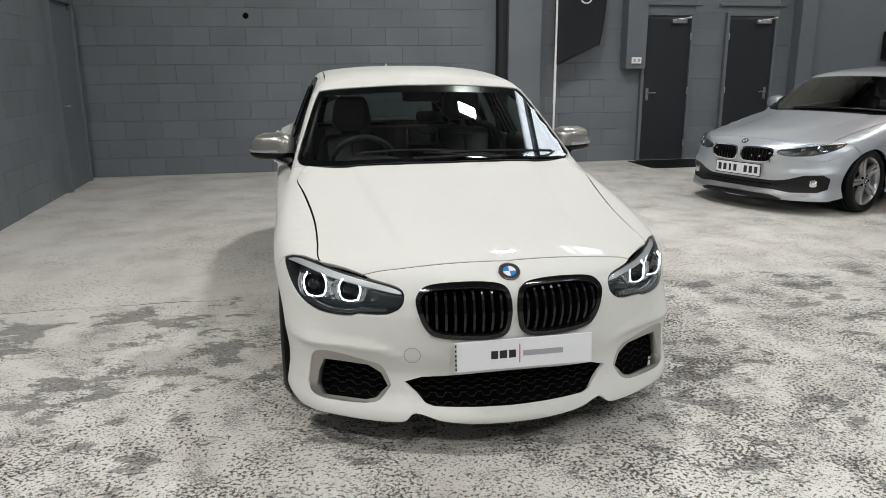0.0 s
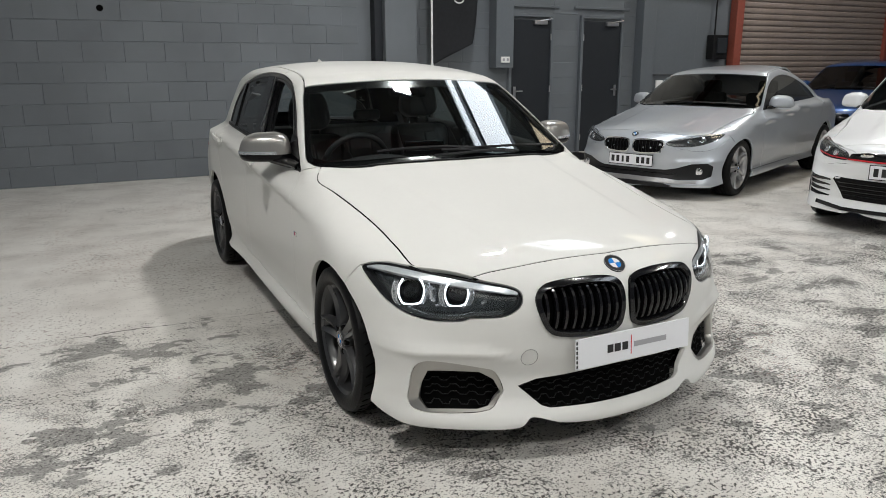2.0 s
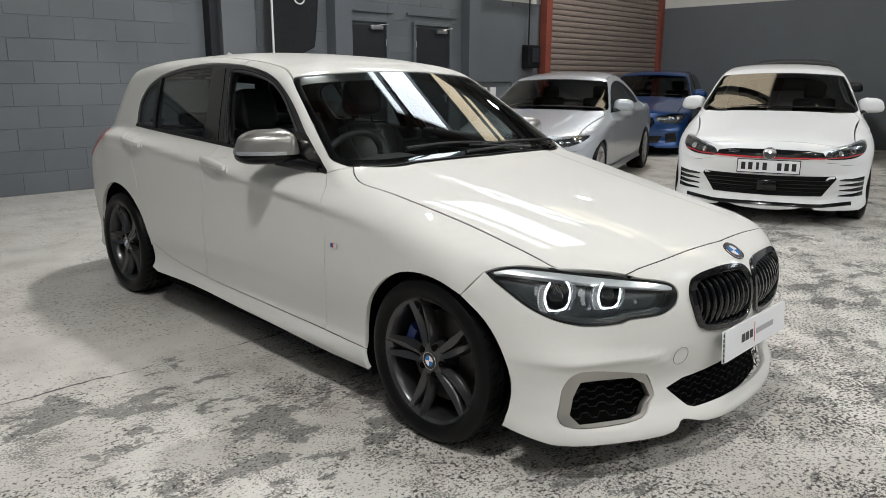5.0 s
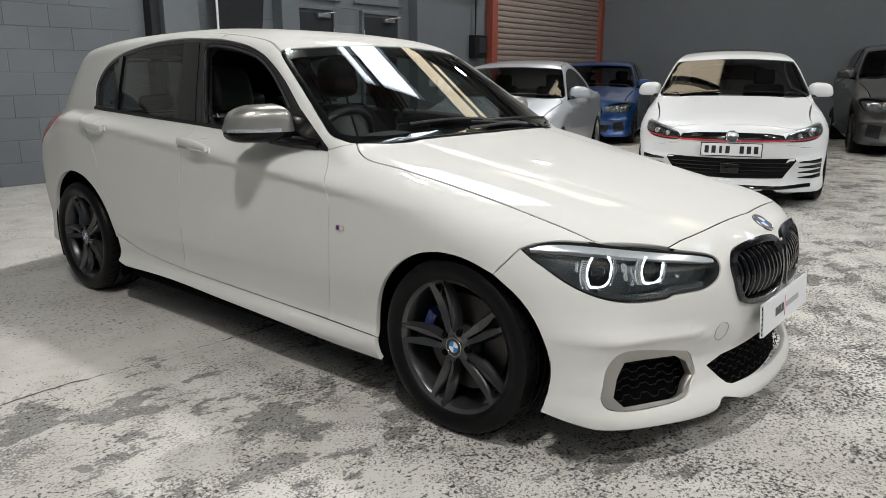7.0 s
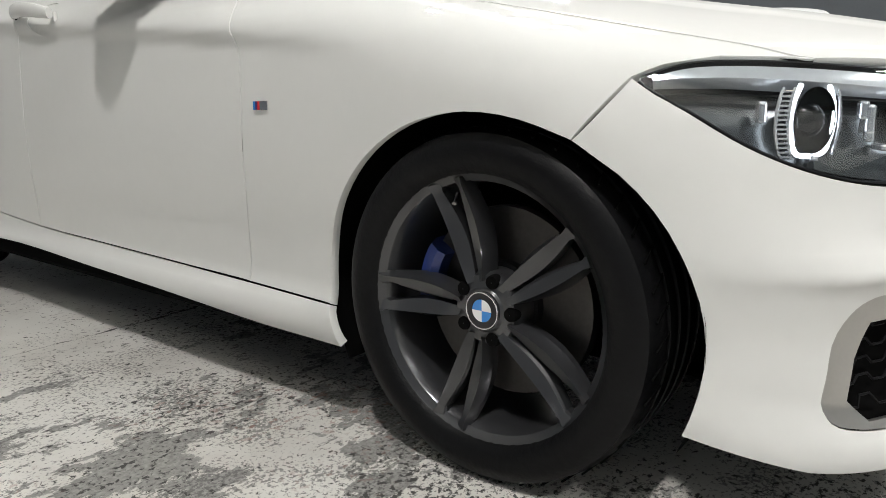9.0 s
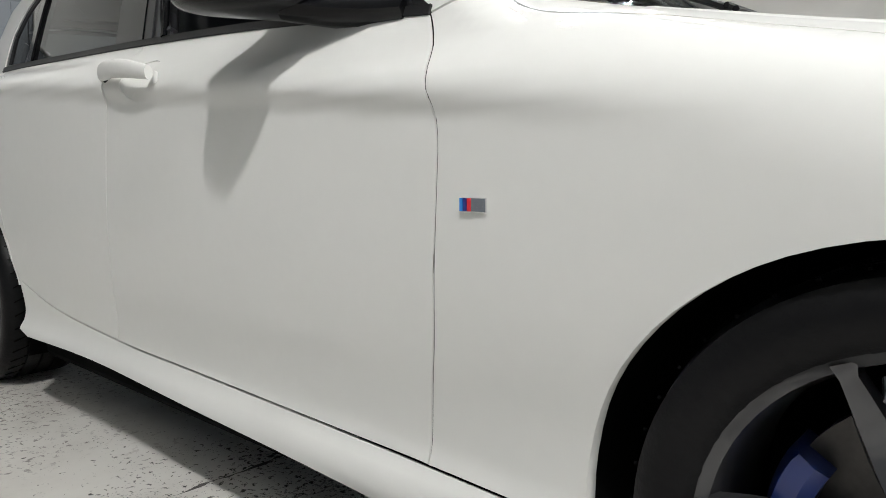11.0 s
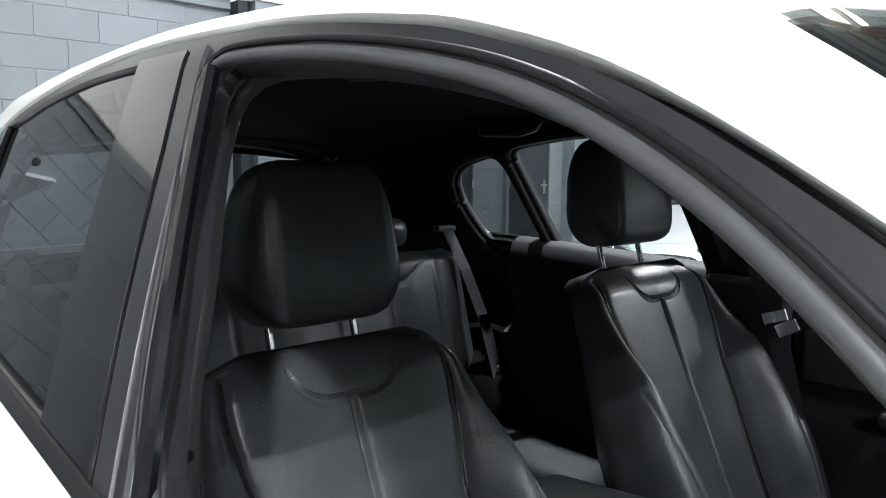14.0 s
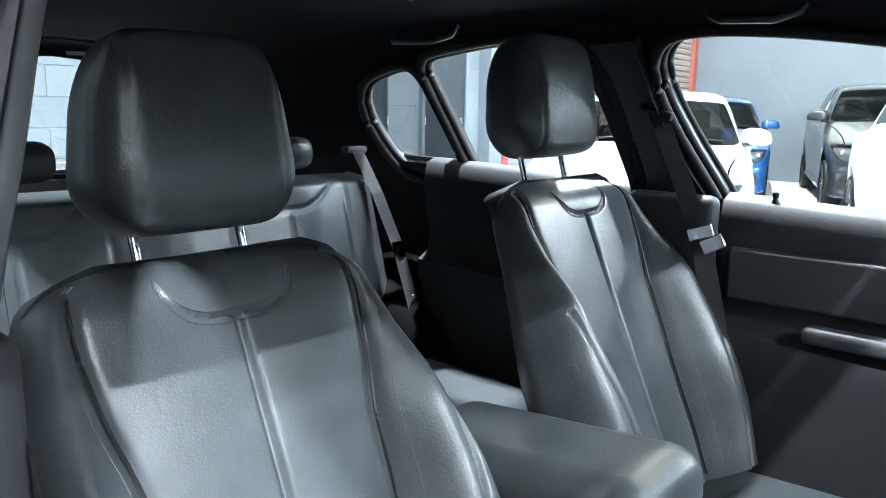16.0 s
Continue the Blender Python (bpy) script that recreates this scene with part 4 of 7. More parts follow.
part("tow_eye_cover", tube(q, 0.0012, 5, closed=True), plain("joint shadow grey", (0.28, 0.28, 0.27), 0.6), car)


def roundel(r, parent, m):
    """Round badge: dark ring, blue and white quarters."""
    badge = part("badge", lathe([(0.001, 0.0), (r * 0.62, 0.0), (r * 0.64, 0.002), (r * 0.95, 0.002), (r, 0.0), (r, -0.004)], 40, "z"), INK_BLACK, parent, "round badge with dark rim")
    badge.matrix_local = m
    part("badge_rim", tube([(r * 0.97 * math.cos(2 * math.pi * i / 36), r * 0.97 * math.sin(2 * math.pi * i / 36), 0.0015) for i in range(36)], r * 0.045, 6, closed=True), CHROME, badge)
    for k in range(4):
        bm = bmesh.new()
        vs = [bm.verts.new((0, 0, 0.0022))]
        for i in range(9):
            a = math.pi / 2 * (k + i / 8)
            vs.append(bm.verts.new((r * 0.6 * math.cos(a), r * 0.6 * math.sin(a), 0.0022)))
        bm.faces.new(vs)
        part("quarter", bm, BLUE_ENAMEL if k % 2 else WHITE_ENAMEL, badge)
    return badge


def seat_on(p, n, up=(0, 0, 1)):
    """Pose with z along n at p, y as near up as can be."""
    z = Vector(n).normalized()
    x = Vector(up).cross(z).normalized()
    y = z.cross(x)
    return Matrix.Translation(p) @ Matrix((x, y, z)).transposed().to_4x4()


pb, nb = solve(H, "nose", np.array([(0.0, 0.705)]), 0.002)
roundel(0.041, car, seat_on(pb[0], nb[0]))

# show plate
plate = thing("show_plate", "white dealer show plate fixed over the front number plate", "number plate", at=Matrix.Translation((0.048, -0.812, 0.420)) @ Matrix.Rotation(radians(-4), 4, "X"))
part("plate_board", box(0.52, 0.004, 0.112, (0, 0, 0), 0.0015), PLATE_WHITE, plate)
part("backing_plate", box(0.524, 0.005, 0.112, (-0.004, 0.006, -0.001), 0.001), PLATE_WHITE, plate)
for k in range(6):
    part("edge_mark", box(0.005, 0.002, 0.011, (-0.2625, 0.0025, -0.046 + 0.0175 * k)), INK_BLACK, plate)
for x0, w, h, mat in ((-0.118, 0.026, 0.030, INK_BLACK), (-0.085, 0.028, 0.030, INK_BLACK), (-0.050, 0.026, 0.030, INK_BLACK), (-0.022, 0.0035, 0.072, INK_RED)):
    part("print_bar", box(w, 0.0012, h, (x0, -0.0024, 0.0)), mat, plate)
part("print_bar", box(0.155, 0.0012, 0.020, (0.068, -0.0024, -0.001)), INK_GREY, plate)


# wheels
WORN_IRON = plain("worn brake iron", (0.085, 0.080, 0.076), 0.5, 1.0, 0, 0.15, 120)
def wheel(kind_label, y, side, tyre_r, face_x, width, owner=None, alloy=None, caliper=None):
    """An alloy wheel with five twin spokes; axis along x, outer face towards -x before turning."""
    owner, alloy, caliper = owner or car, alloy or ALLOY_DARK, caliper or BLUE_CALIPER
    w = part("wheel", lathe([(0.222, 0.012), (0.232, 0.004), (0.236, 0.0), (0.236, 0.006), (0.229, 0.012), (0.222, 0.02), (0.214, 0.05), (0.205, 0.12), (0.215, width - 0.03), (0.228, width - 0.02), (0.222, width - 0.03)], 64, "x"), alloy, owner, kind_label)
    w.matrix_local = Matrix.Translation((face_x, y, tyre_r)) if side < 0 else Matrix.Translation((-face_x, y, tyre_r)) @ Matrix.Rotation(math.pi, 4, "Z")
    prof = [(0.226, 0.014), (0.238, -0.004), (0.252, -0.012), (0.270, -0.015), (0.288, -0.011), (0.301, -0.001), (tyre_r - 0.006, 0.012), (tyre_r - 0.001, 0.03)]
    for k in range(4):
        c = 0.052 + (width - 0.10) * k / 3
        prof += [(tyre_r, c - 0.006), (tyre_r - 0.007, c - 0.004), (tyre_r - 0.007, c + 0.004), (tyre_r, c + 0.006)]
    prof += [(tyre_r - 0.002, width - 0.03), (tyre_r - 0.01, width - 0.008), (0.28, width + 0.006), (0.226, width - 0.02)]
    tyre = part("tyre", lathe(prof, 96, "x"), RUBBER, w)
    if owner is car:
        sipes = bmesh.new()
        for k in range(44):
            a = 2 * math.pi * k / 44
            turn = Matrix.Rotation(a, 4, "X") @ Matrix.Translation((0.032, 0, tyre_r - 0.0012)) @ Matrix.Rotation(radians(24), 4, "Z")
            box(0.050, 0.0035, 0.003, (0, 0, 0), 0, 1, sipes, None)
            bmesh.ops.transform(sipes, matrix=turn, verts=list(sipes.verts)[-8:])
        tagged(part("tread", sipes, BLACK_DEEP, tyre), kind="stuff")
    part("hub", lathe([(0.001, 0.012), (0.036, 0.012), (0.040, 0.016), (0.060, 0.019), (0.066, 0.03), (0.066, 0.07), (0.001, 0.075)], 40, "x"), alloy, w)
    for k in range(5):
        for s in (-1, 1):
            bm = bmesh.new()
            rings = []
            for i in range(13):
                t = i / 12
                r = 0.050 + 0.178 * t
                a = radians(72 * k)
                off = s * (0.0115 + 0.0170 * t ** 0.7)
                half = 0.0085 + 0.0105 * math.sin(math.pi * min(1, 0.06 + t * 0.94)) ** 1.3 + (max(0, t - 0.92) * 0.10)
                face = 0.016 + 0.012 * math.sin(math.pi * t) - 0.012 * t
                deep = 0.034 - 0.008 * t
                cx, sy = math.cos(a), math.sin(a)
                tx, ty = -sy, cx
                pts = []
                for o, f in ((-1.0, deep), (-0.95, 0.012 - 0.005 * s), (-0.72, 0.006 - 0.004 * s), (0.42 * s, -0.006), (0.90, 0.010 + 0.005 * s), (1.0, deep)):
                    pts.append(bm.verts.new((face + f, r * cx + tx * (off + half * o), r * sy + ty * (off + half * o))))
                rings.append(pts)
            for a_, b_ in zip(rings, rings[1:]):
                for j in range(6):
                    bm.faces.new((a_[j], a_[(j + 1) % 6], b_[(j + 1) % 6], b_[j]))
            bmesh.ops.recalc_face_normals(bm, faces=bm.faces)
            part("spoke", smooth(bm, 24), alloy, w)
        a = radians(36 + 72 * k)
        # black disc stands in for the darkness inside a bolt hole
        bolt_hole = lathe([(0.001, 0.0135), (0.0115, 0.0135), (0.0130, 0.020), (0.0130, 0.04)], 16, "x")
        bmesh.ops.translate(bolt_hole, vec=(0, 0.053 * math.cos(a), 0.053 * math.sin(a)), verts=bolt_hole.verts)
        part("bolt_hole_shade", bolt_hole, BLACK_DEEP, w)
    part("brake_disc", lathe([(0.075, 0.085), (0.170, 0.085), (0.170, 0.112), (0.075, 0.112)], 48, "x"), WORN_IRON, w)
    part("disc_bell", lathe([(0.001, 0.07), (0.074, 0.07), (0.078, 0.10)], 32, "x"), BLACK_TRIM, w)
    cal = bmesh.new()
    rings = []
    for i in range(15):
        a = radians(-14 + 3.4 * i)
        e = 1 if 0 < i < 14 else 0.7
        rings.append([cal.verts.new((x, r_ * math.cos(a), r_ * math.sin(a))) for x, r_ in ((0.055, 0.136), (0.048, 0.150), (0.052, 0.172 * (0.97 + 0.03 * e)), (0.075, 0.182 * (0.96 + 0.04 * e)), (0.118, 0.182), (0.122, 0.150), (0.118, 0.136))])
    for a_, b_ in zip(rings, rings[1:]):
        for q in range(7):
            cal.faces.new((a_[q], a_[(q + 1) % 7], b_[(q + 1) % 7], b_[q]))
    cal.faces.new(rings[0])
    cal.faces.new(rings[-1][::-1])
    bmesh.ops.recalc_face_normals(cal, faces=cal.faces)
    smooth(cal, 30)
    if side > 0:
        bmesh.ops.scale(cal, vec=(1, -1, 1), verts=cal.verts)
        bmesh.ops.reverse_faces(cal, faces=cal.faces)
    part("brake_caliper", cal, caliper, w)
    roundel(0.033, w, Matrix.Translation((0.0105, 0, 0)) @ Matrix(((0, 0, -1), (-1, 0, 0), (0, 1, 0))).to_4x4())
    valve = tube([(0.03, 0.205 * math.cos(radians(72)), 0.205 * math.sin(radians(72))), (0.012, 0.188 * math.cos(radians(72)), 0.188 * math.sin(radians(72)))], 0.004, 8)
    part("valve", valve, CHROME, w)
    # dark liner of the wheel house
    bm = bmesh.new()
    r1, n = (0.375, 30) if y < 1 else (0.392, 30)
    rows = []
    for xx in (0.0, 0.20):
        rows.append([bm.verts.new(((-0.822 + xx) if side < 0 else (0.822 - xx), y + r1 * math.cos(a), 0.305 + r1 * math.sin(a))) for a in np.linspace(radians(-25), radians(205), n)])
    inner = [bm.verts.new((-0.55 if side < 0 else 0.55, y + r1 * 0.9 * math.cos(a), 0.305 + r1 * 0.9 * math.sin(a))) for a in np.linspace(radians(-25), radians(205), n)]
    for ra, rb in ((rows[0], rows[1]), (rows[1], inner)):
        for i in range(n - 1):
            bm.faces.new((ra[i], ra[i + 1], rb[i + 1], rb[i]))
    bm.faces.new(inner)
    part("wheel_house", smooth(bm), BLACK_DEEP, owner)


for side in (-1, 1):
    wheel("dark grey twin-spoke alloy front wheel", 0.0, side, 0.310, -0.842, 0.222)
    wheel("dark grey twin-spoke alloy rear wheel", 2.69, side, 0.312, -0.846, 0.240)


# door mirrors
def mirror_shape(lo, hi, grow=1.0, nu=44, nv=20):
    """A slice of the mirror housing between heights lo and hi (of -1..1), about its own centre; outer end at -x."""
    bm = bmesh.new()
    rings = []
    for j in range(nv + 1):
        h = lo + (hi - lo) * j / nv
        g = max(h, 0.0)
        k = max(0.0, 1 - abs(h) ** (5.0 if h > 0 else 4.0)) ** (1 / 2.3)
        left, right = -0.133 + 0.030 * g + 0.055 * g**6, 0.132 - 0.022 * g - 0.055 * g**6
        if h < 0:
            left, right = left * (0.35 + 0.65 * k), right * (0.5 + 0.5 * k)
        ring = []
        for i in range(nu):
            a = 2 * math.pi * i / nu
            c, s = math.cos(a), math.sin(a)
            x = (left + right) / 2 + (right - left) / 2 * math.copysign(abs(c) ** 0.66, c)
            y = (math.copysign(abs(s) ** 0.5, s) * 0.050 + 0.012) if s > 0 else (math.copysign(abs(s) ** 0.8, s) * 0.088)
            up = 0.092 if h > 0 else 0.056
            ring.append(bm.verts.new((x * grow, (y * k - 0.13 * x) * grow, (h * up + 0.045 * g * (x + 0.02)) * grow)))
        rings.append(ring)
    for a_, b_ in zip(rings, rings[1:]):
        for i in range(nu):
            bm.faces.new((a_[i], a_[(i + 1) % nu], b_[(i + 1) % nu], b_[i]))
    bm.faces.new(rings[0][::-1])
    bm.faces.new(rings[-1])
    bmesh.ops.recalc_face_normals(bm, faces=bm.faces)
    return smooth(bm, 60)


MIRROR_BLACK = plain("black mirror base plastic", (0.004, 0.004, 0.005), 0.22, spec=0.22)
MIRROR_CAP = plain("silver mirror cap lacquer", (0.40, 0.39, 0.37), 0.28, 0.75, 0.7, 0.02, 300)
for side in (-1, 1):
    m = Matrix.Translation((0.874 * side, 0.958, 1.000)) @ (Matrix.Diagonal((-1, 1, 1, 1)) if side > 0 else Matrix())
    m = m @ Matrix.Rotation(radians(-16), 4, "Z")
    fix = lambda bm, mm=m, s=side: (bmesh.ops.transform(bm, matrix=mm, verts=bm.verts), bmesh.ops.reverse_faces(bm, faces=bm.faces) if s > 0 else None, bm)[2]
    cap = part("door_mirror", fix(mirror_shape(-0.20, 1.0)), MIRROR_CAP, car, "silver door mirror cap over a black base")
    part("mirror_base", fix(mirror_shape(-0.98, -0.21, 0.985)), MIRROR_BLACK, cap, "gloss black mirror base")
    part("mirror_joint", fix(mirror_shape(-0.24, -0.16, 0.965, 44, 2)), BLACK_TRIM, cap)
    ind = mirror_shape(-0.19, 0.04, 1.008, 44, 3)
    bmesh.ops.delete(ind, geom=[v for v in ind.verts if v.co.y > 0.02 or v.co.x > 0.060], context="VERTS")
    part("side_indicator", fix(ind), LAMP_SILVER, cap, "clear side indicator strip")
    arm = tube([(0.845 * side, 0.925, 0.963), (0.800 * side, 0.860, 0.950), (0.765 * side, 0.790, 0.943), (0.755 * side, 0.720, 0.938)], 0.03, 10, flat=(0.040, 0.024))
    part("mirror_arm", arm, MIRROR_BLACK, cap)
    bm = box(0.165, 0.004, 0.085, (0, 0.056, 0.010), 0.0018)
    bmesh.ops.rotate(bm, cent=(0, 0.06, 0), matrix=Matrix.Rotation(radians(-7), 3, "Z"), verts=bm.verts)
    part("mirror_glass", fix(bm), CHROME, cap, "mirror glass")
# triangle at the mirror's foot
pair("mirror_foot", "side", runs([(0.662, 0.932), (0.905, 0.958), (0.960, 1.078), (0.87, 1.070)]), BLACK_GLOSS, thick=0.01, gap=0.001, offset=0.003)

# door handles
for name, c, y0, y1, z0, z1 in (("front_door_handle", None, 1.345, 1.572, 0.884, 0.904), ("rear_door_handle", None, 2.272, 2.520, 0.938, 0.954)):
    for side in (-1, 1):
        ys = np.linspace(y0, y1, 14)
        zs = np.linspace(z0, z1, 14)
        q, nn = solve(H, "side", np.stack([ys, zs], 1))
        bm = bmesh.new()
        rings = []
        for i, (pp, n_) in enumerate(zip(q, nn)):
            t = i / 13
            out = 0.010 + 0.022 * math.sin(math.pi * (0.12 + 0.80 * t)) ** 0.8
            hw = 0.0195 * (0.62 + 0.38 * math.sin(math.pi * (0.1 + 0.8 * t))) + (0.004 if t > 0.7 else 0)
            ctr = Vector(pp) + Vector(n_) * out
            ring = []
            for a in np.linspace(0, 2 * math.pi, 12, endpoint=False):
                ring.append(bm.verts.new(((ctr.x + (-0.009) * math.cos(a)) * (-side), ctr.y, ctr.z + hw * math.sin(a))))
            rings.append(ring)
        for a_, b_ in zip(rings, rings[1:]):
            for i in range(12):
                bm.faces.new((a_[i], a_[(i + 1) % 12], b_[(i + 1) % 12], b_[i]))
        bm.faces.new(rings[0])
        bm.faces.new(rings[-1])
        bmesh.ops.recalc_face_normals(bm, faces=bm.faces)
        h = part("door_handle", smooth(bm, 60), PAINT_WHITE, car)
        for t0 in (0.0, 1.0):
            pe = Vector(q[0] if t0 == 0 else q[-1]) + Vector(nn[0]) * 0.004
            part("handle_base", box(0.010, 0.012, 0.026, (pe.x * -side, pe.y, pe.z), 0.004), BLACK_TRIM if t0 and "front" in name else PAINT_WHITE, h)

# tri-colour side badge, belt strip, wipers, aerial, tail
for side in (-1, 1):
    q, nn = solve(H, "side", np.array([(0.522, 0.655)]), 0.002)
    pq, nq = Vector(q[0]), Vector(nn[0])
    if side > 0:
        pq.x, nq.x = -pq.x, -nq.x
    bd = part("side_badge", box(0.042, 0.019, 0.004, (0, 0, 0), 0.001), CHROME, car, "small chrome side badge with coloured stripes")
    bd.matrix_local = seat_on(pq, nq)
    for k, mat in enumerate((BLUE_ENAMEL, plain("dark blue enamel", (0.02, 0.03, 0.2), 0.3), INK_RED)):
        part("stripe", box(0.0052, 0.017, 0.002, (-0.0065 * (3 - k) * -side, 0, 0.0022)), mat, bd)
pair("belt_strip", "side", runs(BELT + [0, 0.012], (BELT - [0, 0.003])[::-1]), BLACK_TRIM, thick=0.01, gap=0, offset=0.004, cell=0.02)
q, _ = solve(H, "top", np.array([(0.34 - 0.76 * t, 0.50 + 0.075 * t) for t in np.linspace(0, 1, 16)]), 0.012)
part("wiper_blade", tube(q, 0.008, 6), BLACK_TRIM, car)
for pts in ([(0.62, 0.60), (0.45, 0.56), (0.2, 0.525), (-0.02, 0.51)], [(0.30, 0.475), (0.12, 0.49), (-0.10, 0.515)], [(-0.16, 0.47), (0.02, 0.475), (0.25, 0.50)], [(0.63, 0.595), (0.58, 0.545), (0.52, 0.52)]):
    q, _ = solve(H, "top", curve(pts, 5, False), 0.02)
    part("wiper_arm", tube(q, 0.007, 6), BLACK_TRIM, car)
fin = bmesh.new()
rings = []
for yy, w, h in ((2.66, 0.004, 0.004), (2.71, 0.018, 0.018), (2.77, 0.019, 0.046), (2.81, 0.016, 0.062), (2.84, 0.012, 0.05), (2.85, 0.006, 0.004)):
    zt = float(solve(H, "top", np.array([(0.0, yy)]))[0][0, 2])
    rings.append([fin.verts.new(v) for v in ((-w, yy, zt - 0.005), (-w * 0.8, yy, zt + h * 0.5), (0, yy, zt + h), (w * 0.8, yy, zt + h * 0.5), (w, yy, zt - 0.005))])
for a_, b_ in zip(rings, rings[1:]):
    for i in range(4):
        fin.faces.new((a_[i], a_[i + 1], b_[i + 1], b_[i]))
bmesh.ops.recalc_face_normals(fin, faces=fin.faces)
part("aerial_fin", smooth(fin, 60), PAINT_WHITE, car)
pair("tail_light", "side", curve([(3.06, 0.955), (3.25, 0.988), (3.36, 0.965), (3.385, 0.90), (3.36, 0.82), (3.24, 0.80), (3.15, 0.86)], 4), LAMP_RED, thick=0.01, gap=0, offset=0.004, cell=0.02)
tail_out = np.array([(-0.60, 0.96), (0.60, 0.96), (0.66, 0.6), (0.66, 0.22), (-0.66, 0.22), (-0.66, 0.6)])
skin("tailgate", H, "tail", tail_out, PAINT_WHITE, car, cell=0.05)
skin("rear_bumper", H, "side", runs([(3.42, 0.60), (3.50, 0.60), (3.50, 0.24), (3.10, 0.22), (3.07, 0.30), (3.14, 0.36), (3.36, 0.46)]), PAINT_WHITE, car, cell=0.04)
skin("rear_bumper", H, "side", runs([(3.42, 0.60), (3.50, 0.60), (3.50, 0.24), (3.10, 0.22), (3.07, 0.30), (3.14, 0.36), (3.36, 0.46)]), PAINT_WHITE, car, cell=0.04, flip=True)
part("underbody", box(1.60, 1.84, 0.07, (0, 1.34, 0.185), 0.02), BLACK_DEEP, car)
part("underbody", box(1.10, 3.7, 0.06, (0, 1.25, 0.180), 0.02), BLACK_DEEP, car)
part("underbody", box(0.86, 0.8, 0.06, (0, -0.16, 0.20), 0.02), BLACK_DEEP, car)
part("engine_bay", box(1.06, 0.9, 0.42, (0, -0.10, 0.42), 0.02), BLACK_DEEP, car)
part("firewall", box(1.42, 0.05, 0.62, (0, 0.50, 0.56), 0.02), BLACK_DEEP, car)

# ---- cabin of the white hatchback ----
def leather(name, base, rough, grain=420.0, strength=0.35):
    m, nt, b = nodes_of(name)
    tc = add(nt, "ShaderNodeTexCoord")
    v = add(nt, "ShaderNodeTexVoronoi", Scale=grain)
    n = add(nt, "ShaderNodeTexNoise", Scale=14.0, Detail=4.0)
    w = add(nt, "ShaderNodeTexNoise", Scale=38.0, Detail=2.0, Distortion=1.5)
    for k in (v, n, w):
        nt.links.new(tc.outputs["Object"], k.inputs["Vector"])
    nt.links.new(ramp(nt, n.outputs[0], [(0.3, tuple(c * 0.8 for c in base)), (0.7, tuple(c * 1.25 for c in base))]), b.inputs["Base Color"])
    b.inputs["Roughness"].default_value = rough
    b1 = add(nt, "ShaderNodeBump", Strength=strength, Distance=0.0012)
    nt.links.new(v.outputs["Distance"], b1.inputs["Height"])
    b2 = add(nt, "ShaderNodeBump", Strength=0.12, Distance=0.004)
    nt.links.new(w.outputs[0], b2.inputs["Height"])
    nt.links.new(b1.outputs[0], b2.inputs["Normal"])
    nt.links.new(b2.outputs[0], b.inputs["Normal"])
    return m


LEATHER = leather("black leather", (0.042, 0.046, 0.049), 0.33, 420.0, 0.2)
CLOTH = plain("dark headlining cloth", (0.008, 0.008, 0.010), 0.95, 0, 0, 0.15, 300, 0.15, spec=0.08)
SOFT = plain("soft black moulding", (0.028, 0.029, 0.032), 0.5, 0, 0, 0.12, 250, 0.2, spec=0.35)
TRIM_DARK = plain("dark door moulding", (0.014, 0.0145, 0.016), 0.55, 0, 0, 0.12, 250, 0.2, spec=0.3)
# one seal rubber in two tones: lighter as lit nearby, darker as shaded opposite
SEAL_LIT = plain("black rubber seal", (0.055, 0.056, 0.060), 0.42, 0, 0, 0.1, 60)
SEAL_SHADED = plain("shaded black rubber seal", (0.012, 0.012, 0.013), 0.6, 0, 0, 0.1, 60, spec=0.2)
BELT_CLOTH = plain("grey belt webbing", (0.045, 0.046, 0.050), 0.75, 0, 0, 0.2, 500, 0.3)
THREAD = plain("grey seam thread", (0.06, 0.06, 0.066), 0.7)

# dark shell behind the outer panels: closes the joints, lines the cabin
shell_out = runs(seam_yz[::-1][3:], screen_yz[::-1][1:], [(0.48, 0.90), (0.46, 0.22), (2.24, 0.24)], [(2.69 + 0.41 * math.cos(a), 0.31 + 0.40 * math.sin(a)) for a in np.linspace(radians(170), radians(20), 16)],
                 [(3.22, 0.50), (3.24, 0.98)])
pair("inner_shell", "side", shell_out, CLOTH, holes=[inset(dlo, 0.012)], cell=0.04, thick=0, gap=0.004, offset=-0.035)
for flip in (False, True):
    skin("joint_filler", H, "side", runs([(0.40, 0.30), (0.44, 0.90), (0.60, 0.90), (2.45, 0.96), (2.30, 0.40), (1.6, 0.31)]), BLACK_DEEP, car, thick=0, gap=0, offset=-0.026, cell=0.05, flip=flip)
skin("headlining", H, "top", both(runs([(0, 3.14)], (ROOF_SEAM * [1.04, 1])[::-1][2:], SCREEN_TOP[1:] + [0, 0.03])), CLOTH, car, thick=0, offset=-0.035, cell=0.05)
skin("bonnet_liner", H, "top", both(runs([(0, 0.40)], [(-0.50, 0.46), (-0.64, 0.30), (-0.60, -0.38), (-0.45, -0.52), (0, -0.58)])), BLACK_DEEP, car, thick=0, offset=-0.02, cell=0.06)
skin("rear_window", H, "tail", both(runs([(0, 0.985)], [(-0.50, 0.99), (-0.455, 1.20), (-0.42, 1.275), (0, 1.31)])), GLASS_REAR, car, thick=0, gap=0, cell=0.05)
